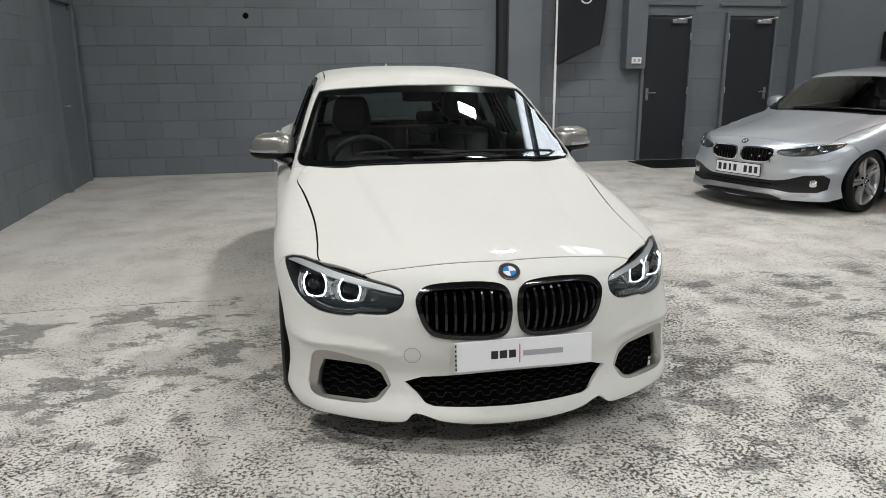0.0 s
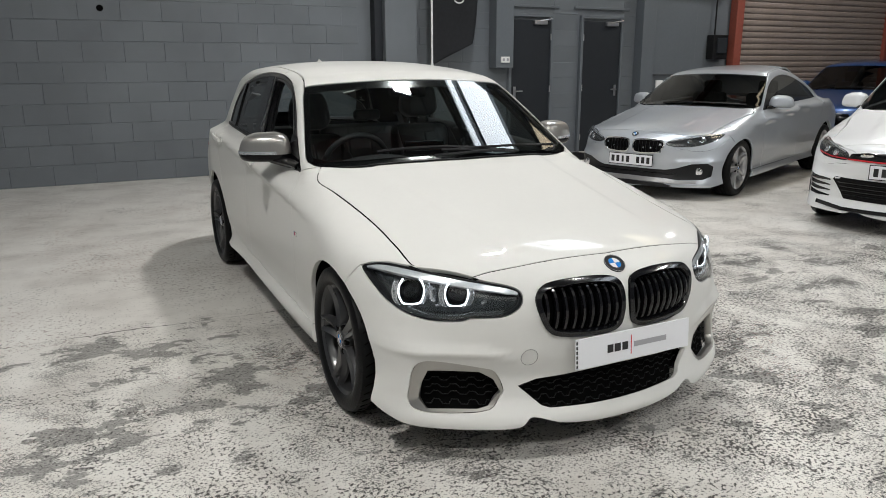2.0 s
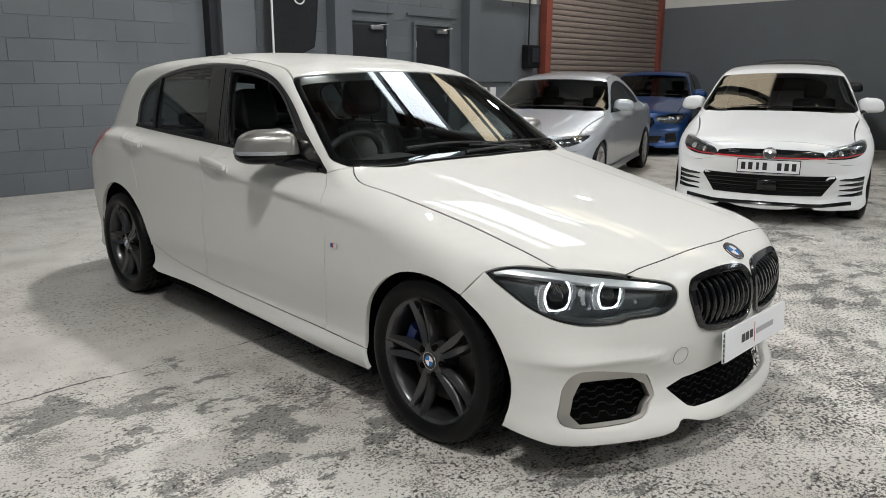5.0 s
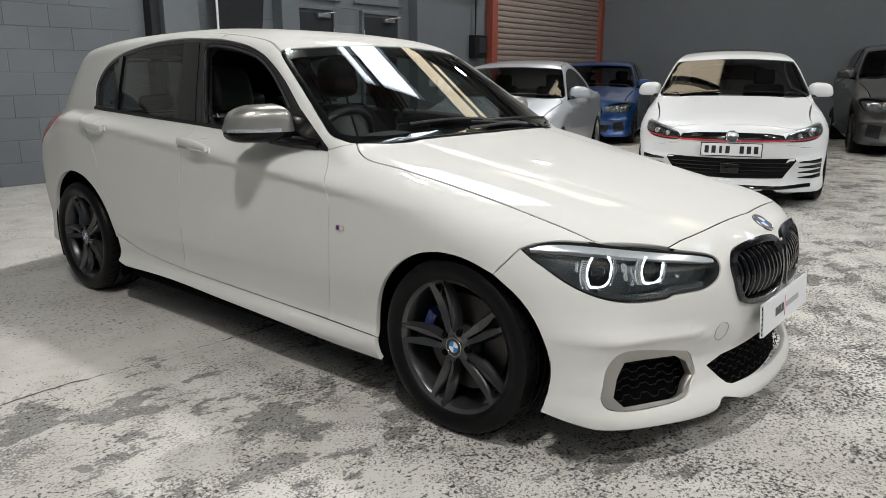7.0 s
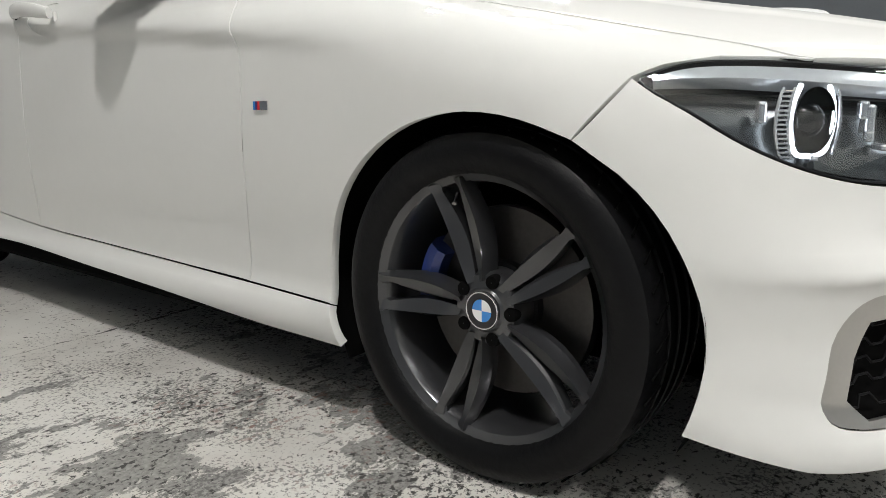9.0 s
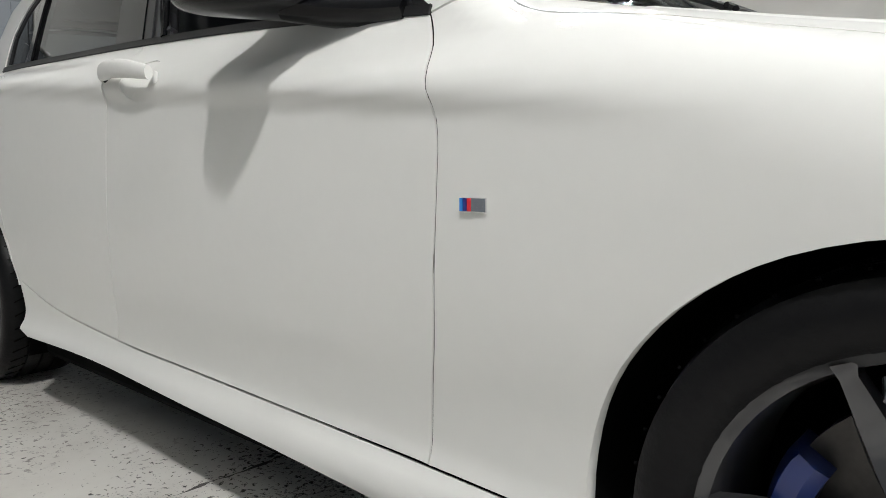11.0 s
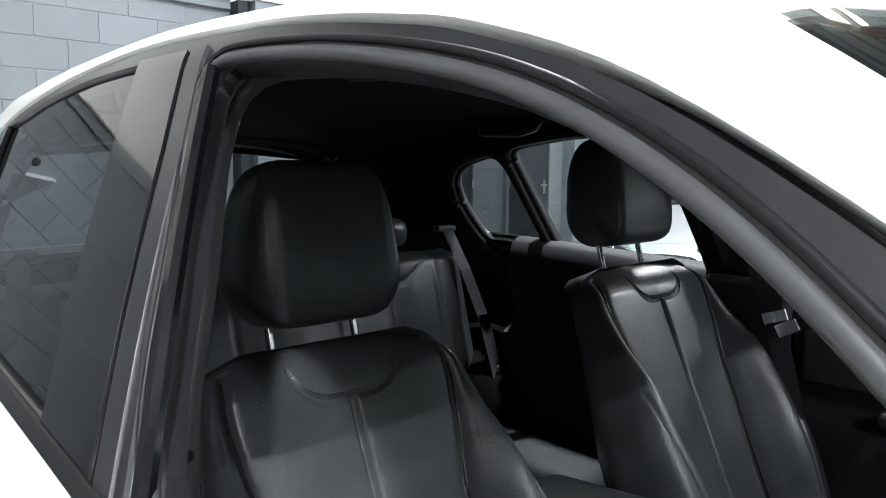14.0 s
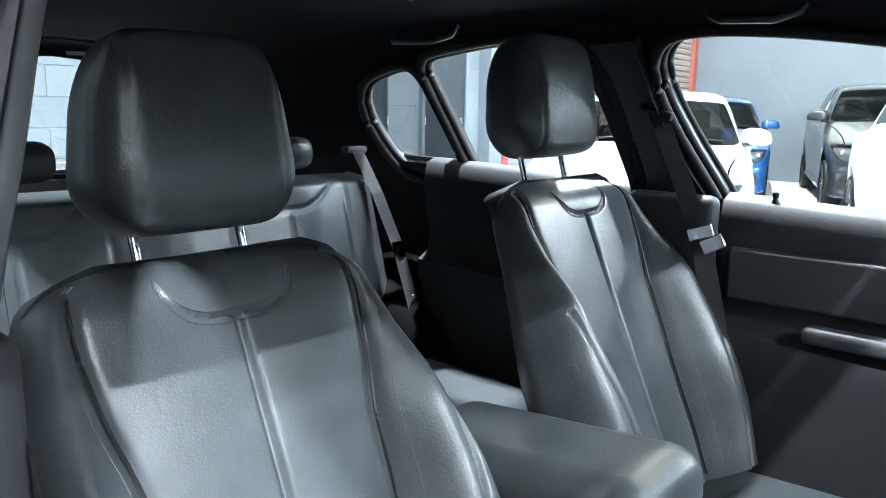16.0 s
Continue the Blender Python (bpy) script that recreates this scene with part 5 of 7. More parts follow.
skin("tailgate_frame", H, "tail", both(runs([(0, 0.95)], [(-0.63, 0.95), (-0.55, 1.20), (-0.48, 1.335), (0, 1.365)])), SOFT, car, holes=[both(runs([(0, 0.985)], [(-0.50, 0.99), (-0.455, 1.20), (-0.42, 1.275), (0, 1.31)]))], thick=0.03, cell=0.04, offset=-0.003)

for ob in list(car.children):
    if ob.name.split(".")[0] in ("windscreen", "rear_door_glass", "quarter_glass", "rear_window", "front_door_glass"):
        ob.visible_shadow = False
for win in (WIN_R2, WIN_Q2):
    for grow, r, inward in ((-0.006, 0.010, -0.026), (-0.018, 0.012, -0.042)):
        q, _ = solve(H, "side", inset(rounded(win, 4), grow), inward)
        q[:, 0] *= -1
        part("window_seal", tube(q, r, 10, closed=True), SEAL_SHADED, car)

# beads along the frame of the open window
for grow, r, out, mat in ((-0.005, 0.006, -0.006, SEAL_LIT), (-0.0145, 0.003, -0.002, BLACK_TRIM)):
    loop = inset(rounded(WIN_F, 4, 0.01), grow)
    k = int(np.argmin(loop[:, 1] + 0.2 * np.abs(loop[:, 0] - 1.2)))
    loop = np.roll(loop, -k, 0)
    ok = loop[:, 1] > np.interp(loop[:, 0], BELT[::-1][:, 0], BELT[::-1][:, 1]) + 0.022
    q, _ = solve(H, "side", loop[ok], out)
    part("frame_bead", tube(q, r, 10), mat, car)

# rubber seals round the front openings
for flip in (False, True):
    for grow, r, inward in ((-0.010, 0.008, -0.012), (-0.028, 0.009, -0.034), (-0.045, 0.011, -0.056)):
        q, _ = solve(H, "side", inset(rounded(WIN_F2 if flip else WIN_F, 4, 0.01), grow * (0.4 if flip else 1)), inward)
        q[:, 0] *= -1 if flip else 1
        part("window_seal", tube(q, r, 12, closed=True), SEAL_SHADED if flip else SEAL_LIT, car)
    # edge of the door frame down the B-post
    for dy, dx, r in () if flip else ((0.020, -0.004, 0.008), (0.052, -0.012, 0.008)):
        pts = np.stack([np.linspace(1.455, 1.640, 12) + dy, np.linspace(0.99, 1.325, 12)], 1)
        q, _ = solve(H, "side", pts, dx + 0.004)
        q[:, 0] *= -1 if flip else 1
        part("post_trim", tube(q, r, 7), SEAL_LIT if dx < -0.01 else BLACK_GLOSS, car)


def grid_mesh(f, nu, nv, closed_u=False):
    bm = bmesh.new()
    rows = [[bm.verts.new(f(i / (nu - (0 if closed_u else 1)), j / (nv - 1))) for i in range(nu)] for j in range(nv)]
    for a_, b_ in zip(rows, rows[1:]):
        for i in range(nu if closed_u else nu - 1):
            k = (i + 1) % nu
            bm.faces.new((a_[i], a_[k], b_[k], b_[i]))
    return bm, rows


def dip(d, w=0.0045):
    return math.exp(-((d / w) ** 2))


def backrest_point(s, v, L=0.66, scale=1.0):
    """s runs round the section (front 0..0.72, back after), v from the bottom to the top. x across, y back, z up before leaning."""
    hw = float(spl(v, [0, 0.2, 0.45, 0.62, 0.78, 0.88, 0.94, 0.975, 1.0], [0.255, 0.285, 0.286, 0.264, 0.240, 0.230, 0.214, 0.190, 0.140]))
    z = v * L
    if s <= 0.72:
        u = -1 + 2 * s / 0.72
        x = u * hw
        au = abs(u)
        bol = float(spl(v, [0, 0.3, 0.6, 0.8, 1.0], [0.075, 0.092, 0.070, 0.036, 0.006]))
        ub = float(spl(v, [0, 0.3, 0.6, 0.78, 1.0], [0.50, 0.48, 0.57, 0.73, 0.86]))
        t = min(1, max(0, (au - ub + 0.06) / 0.30))
        rise = bol * t * t * (3 - 2 * t)
        edge = max(0, (au - 0.80) / 0.20)
        y = -rise - 0.003 * math.cos(min(1, au / ub) * math.pi / 2) ** 0.5 if au < ub else -rise
        y -= 0.003 * math.sin(min(1, au / ub) * math.pi) if au < ub else 0
        y += (0.055 + bol * 0.6) * edge**2.6
        y += 0.050 * max(0, (v - 0.90) / 0.10) ** 2
        # seams
        g = 0.0
        if v < 0.868:
            g = max(g, dip(x, 0.0058))
        g = max(g, dip((au - ub) * hw, 0.008) * (1 if v < 0.97 else 0))
        arc = 0.872 + 0.075 * (au / 0.41) ** 4
        if au < 0.41:
            g = max(g, 0.5 * dip((v - arc) * L, 0.0035))
        if au > ub + 0.02 and v < 0.62:
            g = max(g, 0.8 * dip((au - ub - 0.24 - 0.1 * v) * hw, 0.004))
        y += 0.010 * g
        return x, y, z
    k = (s - 0.72) / 0.28
    u = 1 - 2 * k
    ea = abs(u) ** 3
    yb = 0.10 - 0.05 * ea
    return u * hw * (1.0), yb - (0.03 * max(0, (v - 0.9) / 0.1)), z


def seat(label, cx, y0, z0, lean=24.0, head_up=0.783, low=0.0):
    th = thing("front_seat", label, "car seat", "front seats", pose(cx + 0.01, y0, z0))
    tilt = Matrix.Rotation(radians(-lean), 4, "X")
    bm, rows = grid_mesh(lambda i, j: Vector(backrest_point(i, j)), 300, 150, True)
    cap = bm.verts.new(Vector((0, 0.055, 0.665)))
    for i in range(300):
        bm.faces.new((rows[-1][i], rows[-1][(i + 1) % 300], cap))
    bmesh.ops.recalc_face_normals(bm, faces=bm.faces)
    bmesh.ops.transform(bm, matrix=tilt, verts=bm.verts)
    part("backrest", smooth(bm, 75), LEATHER, th)
    # stitching beside the curved top seam
    for up in (-0.011, 0.011):
        line = []
        for j in range(41):
            uu = -0.40 + 0.80 * j / 40
            x, y, z = backrest_point((uu + 1) / 2 * 0.72, 0.872 + 0.075 * (abs(uu) / 0.41) ** 4 + up)
            line.append(tilt @ Vector((x, y - 0.0006, z)))
        part("stitching", tube(line, 0.0009, 4), THREAD, th)
    # piping along the side seams
    for sgn in (-1, 1):
        line = []
        for j in range(80):
            v = 0.02 + 0.93 * j / 79
            ub = float(spl(v, [0, 0.3, 0.6, 0.78, 1.0], [0.50, 0.48, 0.57, 0.73, 0.86]))
            x, y, z = backrest_point((sgn * ub + 1) / 2 * 0.72, v)
            line.append(tilt @ Vector((x, y - 0.0068, z)))
        part("piping", tube(line, 0.0022, 6), BLACK_TRIM, th)
        line = []
        for j in range(60):
            v = 0.03 + 0.88 * j / 59
            ub = float(spl(v, [0, 0.3, 0.6, 0.78, 1.0], [0.50, 0.48, 0.57, 0.73, 0.86])) + 0.075
            x, y, z = backrest_point((sgn * ub + 1) / 2 * 0.72, v)
            line.append(tilt @ Vector((x, y + 0.0001, z)))
        part("stitching", tube(line, 0.0007, 4), THREAD, th)

    def head(i, j):
        a, b = i * 2 * math.pi, (j - 0.5) * math.pi
        e = 0.32
        ca, sa, cb, sb = math.cos(a), math.sin(a), math.cos(b), math.sin(b)
        pw = lambda q, k: math.copysign(abs(q) ** k, q)
        zz = pw(sb, 0.34)
        x = 0.134 * pw(ca, e) * pw(cb, 0.26) * float(spl(zz, [-1, -0.45, 0.2, 1.0], [0.76, 1.0, 0.94, 0.74]))
        y = (0.078 if sa > 0 else 0.055) * pw(sa, 0.6) * pw(cb, 0.42)
        if sa < 0:
            y += 0.55 * max(0, abs(x) - 0.092) * -pw(sa, 0.6) - 0.006 * math.cos(zz * 1.3)
        else:
            y -= 0.02 * max(0, zz)
        g = dip(abs(x) - 0.094, 0.0035) if sa < 0 else 0
        return Vector((x, y + 0.004 * g, 0.116 * zz))

    bm, rows = grid_mesh(head, 120, 60, True)
    bmesh.ops.remove_doubles(bm, verts=bm.verts, dist=1e-5)
    bmesh.ops.recalc_face_normals(bm, faces=bm.faces)
    hm = Matrix.Translation(tilt @ Vector((0.004, 0.006, head_up))) @ Matrix.Rotation(radians(-10), 4, "X")
    bmesh.ops.transform(bm, matrix=hm, verts=bm.verts)
    hd = part("headrest", smooth(bm, 80), LEATHER, th)
    for sx in (-0.071, 0.071):
        a, b = tilt @ Vector((sx, 0.066, 0.63)), tilt @ Vector((sx, 0.050, head_up - 0.060))
        part("headrest_post", tube([a, b], 0.0062, 10), CHROME, hd, "chrome headrest post")
        part("post_collar", tube([a + Vector((0, -0.006, 0.012)), a + Vector((0, 0, 0.026))], 0.014, 10), BLACK_TRIM, th)
    # cushion
    def cush(i, j):
        u, v = i * 2 - 1, j
        x = u * (0.255 - 0.02 * v)
        t = min(1, max(0, (abs(u) - 0.55) / 0.35))
        z = 0.05 * t * t * (3 - 2 * t) - 0.06 * max(0, abs(u) - 0.86) / 0.14 - 0.10 * max(0, v - 0.88) / 0.12 + 0.035 * v
        z -= 0.005 * max(dip((abs(u) - 0.55) * 0.25), dip(x), dip((v - 0.42) * 0.5) if abs(u) < 0.55 else 0)
        return Vector((x, -0.52 * v + 0.06, z))
    bm, rows = grid_mesh(cush, 70, 60)
    r = bmesh.ops.extrude_edge_only(bm, edges=[e for e in bm.edges if e.is_boundary])
    for v in [g for g in r["geom"] if isinstance(g, bmesh.types.BMVert)]:
        v.co.z = -0.16
    bmesh.ops.recalc_face_normals(bm, faces=bm.faces)
    bmesh.ops.translate(bm, vec=(0, 0, 0.06 - low), verts=bm.verts)
    part("seat_cushion", smooth(bm, 60), LEATHER, th)
    part("seat_frame", box(0.42, 0.46, 0.12, (0, -0.20, -0.15), 0.02), BLACK_TRIM, th)
    return th


driver = seat("black leather driver's seat with headrest, empty", -0.365, 1.575, 0.400, head_up=0.799)
passenger = seat("black leather front passenger seat with raised backrest, empty", 0.412, 1.575, 0.446, head_up=0.818, low=0.11)
for k, mat in enumerate((BLUE_ENAMEL, plain("navy tag", (0.02, 0.03, 0.12), 0.5), INK_RED)):
    part("seam_tag", box(0.004, 0.004, 0.014, (-0.150, 0.045, 0.285 - 0.016 * k), 0.001), mat, driver)


# rear bench
def bench(i, j):
    x = -0.64 + 1.28 * i
    v = j
    cx = 0.33 if x > 0 else -0.33
    u = (x - cx) / 0.30
    y = 0.0 + 0.16 * v
    z = 0.42 + 0.58 * v
    scoop = 0.030 * max(0, 1 - u * u)
    y += scoop
    g = max(dip(abs(u) * 0.30 - 0.185, 0.005), dip((x - cx), 0.004) if v < 0.80 else 0)
    arc = 0.83 + 0.12 * max(0, (abs(u) - 0.1) / 0.4) ** 2
    if abs(u) < 0.5:
        g = max(g, dip((v - arc) * 0.6, 0.005))
    y += 0.008 * g + 0.08 * max(0, (v - 0.93) / 0.07) ** 2 + 0.05 * max(0, (abs(x) - 0.56) / 0.08) ** 2
    return Vector((x, 2.47 + y, z - 0.02 * max(0, (v - 0.93) / 0.07)))


rear = thing("rear_seat", "black leather rear bench with folding backrests", "car seat", at=pose(0.01, 0, 0))
bm, rows = grid_mesh(bench, 170, 80)
part("backrest", smooth(bm, 75), LEATHER, rear)
bm = box(1.24, 0.50, 0.16, (0, 2.25, 0.42), 0.05, 4)
part("seat_cushion", smooth(bm), LEATHER, rear)
for cx in (-0.33, 0.33):
    part("headrest", smooth(box(0.22, 0.075, 0.085, (cx, 2.69, 1.045), 0.034, 4)), LEATHER, rear)
part("parcel_shelf", box(1.1, 0.42, 0.02, (0, 2.93, 0.955), 0.006), CLOTH, rear)
cloth = thing("white_cloth", "crumpled white cloth lying behind the front seats", "cloth", at=pose(0.01, 0, 0))
bm, rows = grid_mesh(lambda i, j: Vector((-0.06 + 0.30 * i, 2.02 + 0.28 * j, 0.545 + 0.03 * math.sin(7 * i + 3 * j) * math.sin(5 * j) + 0.02 * math.sin(13 * i))), 40, 40)
part("cloth_sheet", smooth(bm, 80), plain("white cotton", (0.75, 0.75, 0.78), 0.9, 0, 0, 0.05, 60, 0.2), cloth)

# console and armrest
part("centre_console", smooth(box(0.22, 1.15, 0.36, (0, 1.20, 0.42), 0.03, 3)), SOFT, car)
arm = smooth(box(0.21, 0.42, 0.105, (0, 1.62, 0.660), 0.046, 6), 75)
bmesh.ops.rotate(arm, cent=(0, 1.62, 0.655), matrix=Matrix.Rotation(radians(-6), 3, "X"), verts=arm.verts)
part("armrest", arm, LEATHER, car)
part("cabin_floor", box(1.40, 2.2, 0.04, (0, 1.65, 0.262), 0.01), CLOTH, car)
part("carpet_tunnel", smooth(box(0.26, 1.6, 0.22, (0, 2.0, 0.34), 0.05, 3)), CLOTH, car)

# dashboard and wheel
bm = bmesh.new()
prof = [(0.56, 0.93), (0.66, 0.955), (0.78, 0.945), (0.90, 0.905), (0.965, 0.85), (0.985, 0.78), (0.95, 0.66), (0.90, 0.56), (0.56, 0.56)]
rings = []
for x in np.linspace(-0.68, 0.68, 25):
    hood = 0.028 * math.exp(-(((x + 0.36) / 0.17) ** 4))
    rings.append([bm.verts.new((x, y - 0.10 * (abs(x) / 0.7) ** 2 * -1 * (0.3) , z + (hood if 0.70 < y < 0.93 and z > 0.88 else 0) - 0.02 * (abs(x) / 0.68) ** 2)) for y, z in prof])
for a_, b_ in zip(rings, rings[1:]):
    for i in range(len(prof)):
        bm.faces.new((a_[i], a_[(i + 1) % len(prof)], b_[(i + 1) % len(prof)], b_[i]))
bmesh.ops.recalc_face_normals(bm, faces=bm.faces)
part("dashboard", smooth(bm, 35), SOFT, car)
part("display_screen", box(0.24, 0.015, 0.10, (0, 0.93, 0.965), 0.006), BLACK_GLOSS, car)
sw = part("steering_wheel", tube([(0.185 * math.cos(a), 0, 0.185 * math.sin(a)) for a in np.linspace(0, 2 * math.pi, 40, endpoint=False)], 0.016, 10, closed=True), LEATHER, car, "leather steering wheel")
sw.matrix_local = Matrix.Translation((-0.365, 1.045, 0.885)) @ Matrix.Rotation(radians(24), 4, "X")
part("wheel_boss", smooth(box(0.15, 0.05, 0.12, (0, -0.015, -0.01), 0.03, 4)), SOFT, sw)
for a in (0, 180, 270):
    part("wheel_spoke", box(0.12, 0.018, 0.035, (0.115 * math.cos(radians(a)), -0.005, 0.115 * math.sin(radians(a))), 0.006, 2, None, Matrix.Rotation(radians(-a), 4, "Y")), SOFT, sw)
part("inner_mirror", smooth(box(0.23, 0.04, 0.07, (0, 1.15, 1.275), 0.018, 3)), BLACK_GLOSS, car)
part("roof_lamp", smooth(box(0.15, 0.06, 0.010, (-0.245, 1.77, 1.357), 0.004)), plain("pale lamp plastic", (0.5, 0.5, 0.5), 0.3), car)

# grab handles, belts, door trim
for side in (-1, 1):
    for ya, yb, x in ((2.235, 2.455, 0.52), (1.475, 1.655, 0.535)):
        pts = [(x * side, ya, 1.360), (x * side * 0.985, ya + 0.012, 1.336), ((x - 0.035) * side, ya + 0.045, 1.322), ((x - 0.035) * side, yb - 0.045, 1.327), (x * side * 0.985, yb - 0.012, 1.341), (x * side, yb, 1.366)]
        part("grab_handle", tube(pts, 0.009, 8, flat=(0.007, 0.007)), SOFT, car)
    strap = [(0.632 * side, 1.775, 1.165), (0.640 * side, 1.715, 1.03), (0.648 * side, 1.668, 0.91), (0.640 * side, 1.625, 0.76), (0.630 * side, 1.58, 0.55)]
    bm = bmesh.new()
    rows = []
    for p in strap:
        rows.append([bm.verts.new((p[0], p[1] - 0.022, p[2] - 0.006)), bm.verts.new((p[0] - 0.012 * side, p[1] + 0.022, p[2] + 0.006))])
    for a_, b_ in zip(rows, rows[1:]):
        bm.faces.new((a_[0], a_[1], b_[1], b_[0]))
    r = bmesh.ops.solidify(bm, geom=bm.faces[:], thickness=0.0018)
    part("seat_belt", bm, BELT_CLOTH, car, "grey seat belt webbing")
    part("belt_loop", smooth(box(0.02, 0.075, 0.018, (0.628 * side, 1.778, 1.168), 0.006, 2, None, Matrix.Rotation(radians(18), 4, "X"))), BLACK_TRIM, car)
    tongue = box(0.006, 0.055, 0.026, (0.636 * side, 1.668, 0.925), 0.002, 1, None, Matrix.Rotation(radians(-20), 4, "X"))
    box(0.005, 0.028, 0.05, (0.634 * side, 1.640, 0.905), 0.002, 1, tongue, Matrix.Rotation(radians(60), 4, "X"))
    if side > 0:
        part("belt_tongue", tongue, CHROME, car, "chrome belt tongue")
    strap = [(0.585 * side, 2.665, 1.045), (0.60 * side, 2.60, 0.93), (0.628 * side, 2.545, 0.78), (0.628 * side, 2.49, 0.64), (0.61 * side, 2.42, 0.50)]
    bm = bmesh.new()
    rows = [[bm.verts.new((p[0] - 0.022, p[1] - 0.012, p[2])), bm.verts.new((p[0] + 0.022, p[1] - 0.012, p[2]))] for p in strap]
    for a_, b_ in zip(rows, rows[1:]):
        bm.faces.new((a_[0], a_[1], b_[1], b_[0]))
    bmesh.ops.solidify(bm, geom=bm.faces[:], thickness=0.0018)
    part("rear_belt", bm, BELT_CLOTH, car)
    part("rear_belt_guide", smooth(box(0.075, 0.03, 0.02, (0.585 * side, 2.668, 1.05), 0.006)), SOFT, car)
    tongue = box(0.055, 0.006, 0.024, (0.628 * side, 2.530, 0.785), 0.002, 1)
    box(0.026, 0.006, 0.045, (0.635 * side, 2.525, 0.760), 0.002, 1, tongue)
    part("rear_belt_tongue", tongue, CHROME, car)
    part("belt_stud", lathe([(0.001, -0.004), (0.006, -0.004), (0.007, 0.0)], 12, "y"), STEEL, car).location = (0.628 * side, 2.472, 0.645)
    for yy in (1.549, 2.35):
        part("lock_pin", lathe([(0.001, 0.03), (0.006, 0.028), (0.007, 0.022), (0.005, 0.016), (0.009, 0.004), (0.012, 0.0)], 12, "z"), BLACK_TRIM, car).location = (0.705 * side, yy, 0.985 + 0.02 * (yy > 2))
    # door trim: ledge, card and armrest
    for a, b in ((0.78, 1.645 if side > 0 else 1.48), (1.845, 2.46)):
        ys = np.linspace(a, b, 18)
        zb = np.interp(ys, BELT[::-1][:, 0], BELT[::-1][:, 1])
        bm = bmesh.new()
        rows = []
        for y, z in zip(ys, zb):
            xo = float(solve(H, "side", np.array([(y, z)]))[0][0, 0])
            slim = 1.0 if side > 0 else 0.6
            pts = [(xo + 0.020, z + 0.016), (xo + 0.055, z + 0.018), (xo + 0.085, z + 0.004), (xo + 0.098, z - 0.04), (xo + 0.088, z - 0.12), (xo + 0.070, z - 0.20), (xo + 0.078, z - 0.24), (xo + 0.118, z - 0.262), (xo + 0.122, z - 0.30), (xo + 0.095, z - 0.36), (xo + 0.08, z - 0.62)]
            rows.append([bm.verts.new((((p - xo) * slim + xo) * -side, y, q - 0.02 * (1 - slim))) for p, q in pts])
        for a_, b_ in zip(rows, rows[1:]):
            for i in range(len(a_) - 1):
                bm.faces.new((a_[i], a_[i + 1], b_[i + 1], b_[i]))
        bmesh.ops.recalc_face_normals(bm, faces=bm.faces)
        part("door_trim", smooth(bm, 50), TRIM_DARK, car)
    part("b_post_trim", smooth(box(0.045, 0.20, 0.80, (0.665 * side, 1.745, 0.60), 0.02, 3)), SOFT, car)
    skin("b_post_cover", H, "side", runs([(1.645, 0.95), (1.845, 0.95)], curve([(1.862, 1.05), (1.905, 1.22), (1.945, 1.335)], 4, False), [(1.80, 1.34)], curve([(1.79, 1.28), (1.765, 1.19), (1.72, 1.09), (1.668, 1.0)], 4, False)), SOFT, car, thick=0.03, offset=-0.045, cell=0.03, flip=side > 0)
    if side > 0:
        part("door_insert", smooth(box(0.02, 0.50, 0.11, (0.676, 1.37, 0.845), 0.009, 3)), SOFT, car)
        part("door_pull", smooth(box(0.045, 0.26, 0.035, (0.655, 1.33, 0.752), 0.014, 4)), SOFT, car)

# ---- other cars in the hall ----
PAINT_SILVER = plain("silver metallic car paint", (0.47, 0.50, 0.54), 0.36, 0.45, 0.8, 0.02, 300)
PAINT_GTI = plain("pure white car paint", (0.72, 0.73, 0.74), 0.40, 0, 0.7, 0.01, 40, spec=0.1)
PAINT_BLUE = plain("blue metallic car paint", (0.012, 0.055, 0.19), 0.3, 0.4, 1.0, 0.03, 300)
PAINT_GREY = plain("dark grey metallic car paint", (0.06, 0.06, 0.06), 0.3, 0.5, 1.0, 0.03, 300)
PAINT_BLACK = plain("black car paint", (0.012, 0.013, 0.015), 0.3, 0.3, 1.0, 0.03, 300)
GLASS_FAR = glass_mat("dim car glass", (0.16, 0.17, 0.17))
ALLOY_LIGHT = plain("silver wheel lacquer", (0.45, 0.45, 0.46), 0.3, 0.8, 0.4, 0.04, 60)
DLO_COUPE = curve([(0.665, 0.924), (0.870, 1.081), (1.020, 1.187), (1.187, 1.265), (1.400, 1.312), (1.620, 1.325), (1.860, 1.295), (2.100, 1.225), (2.320, 1.125), (2.440, 1.018)], 5, False)
LAMP_DARK = plain("smoked lamp housing", (0.035, 0.036, 0.038), 0.2, 0.4, 0.4, 0.3, 30)


def rect(x0, x1, z0, z1):
    return np.array([(x0, z0), (x1, z0), (x1, z1), (x0, z1)])


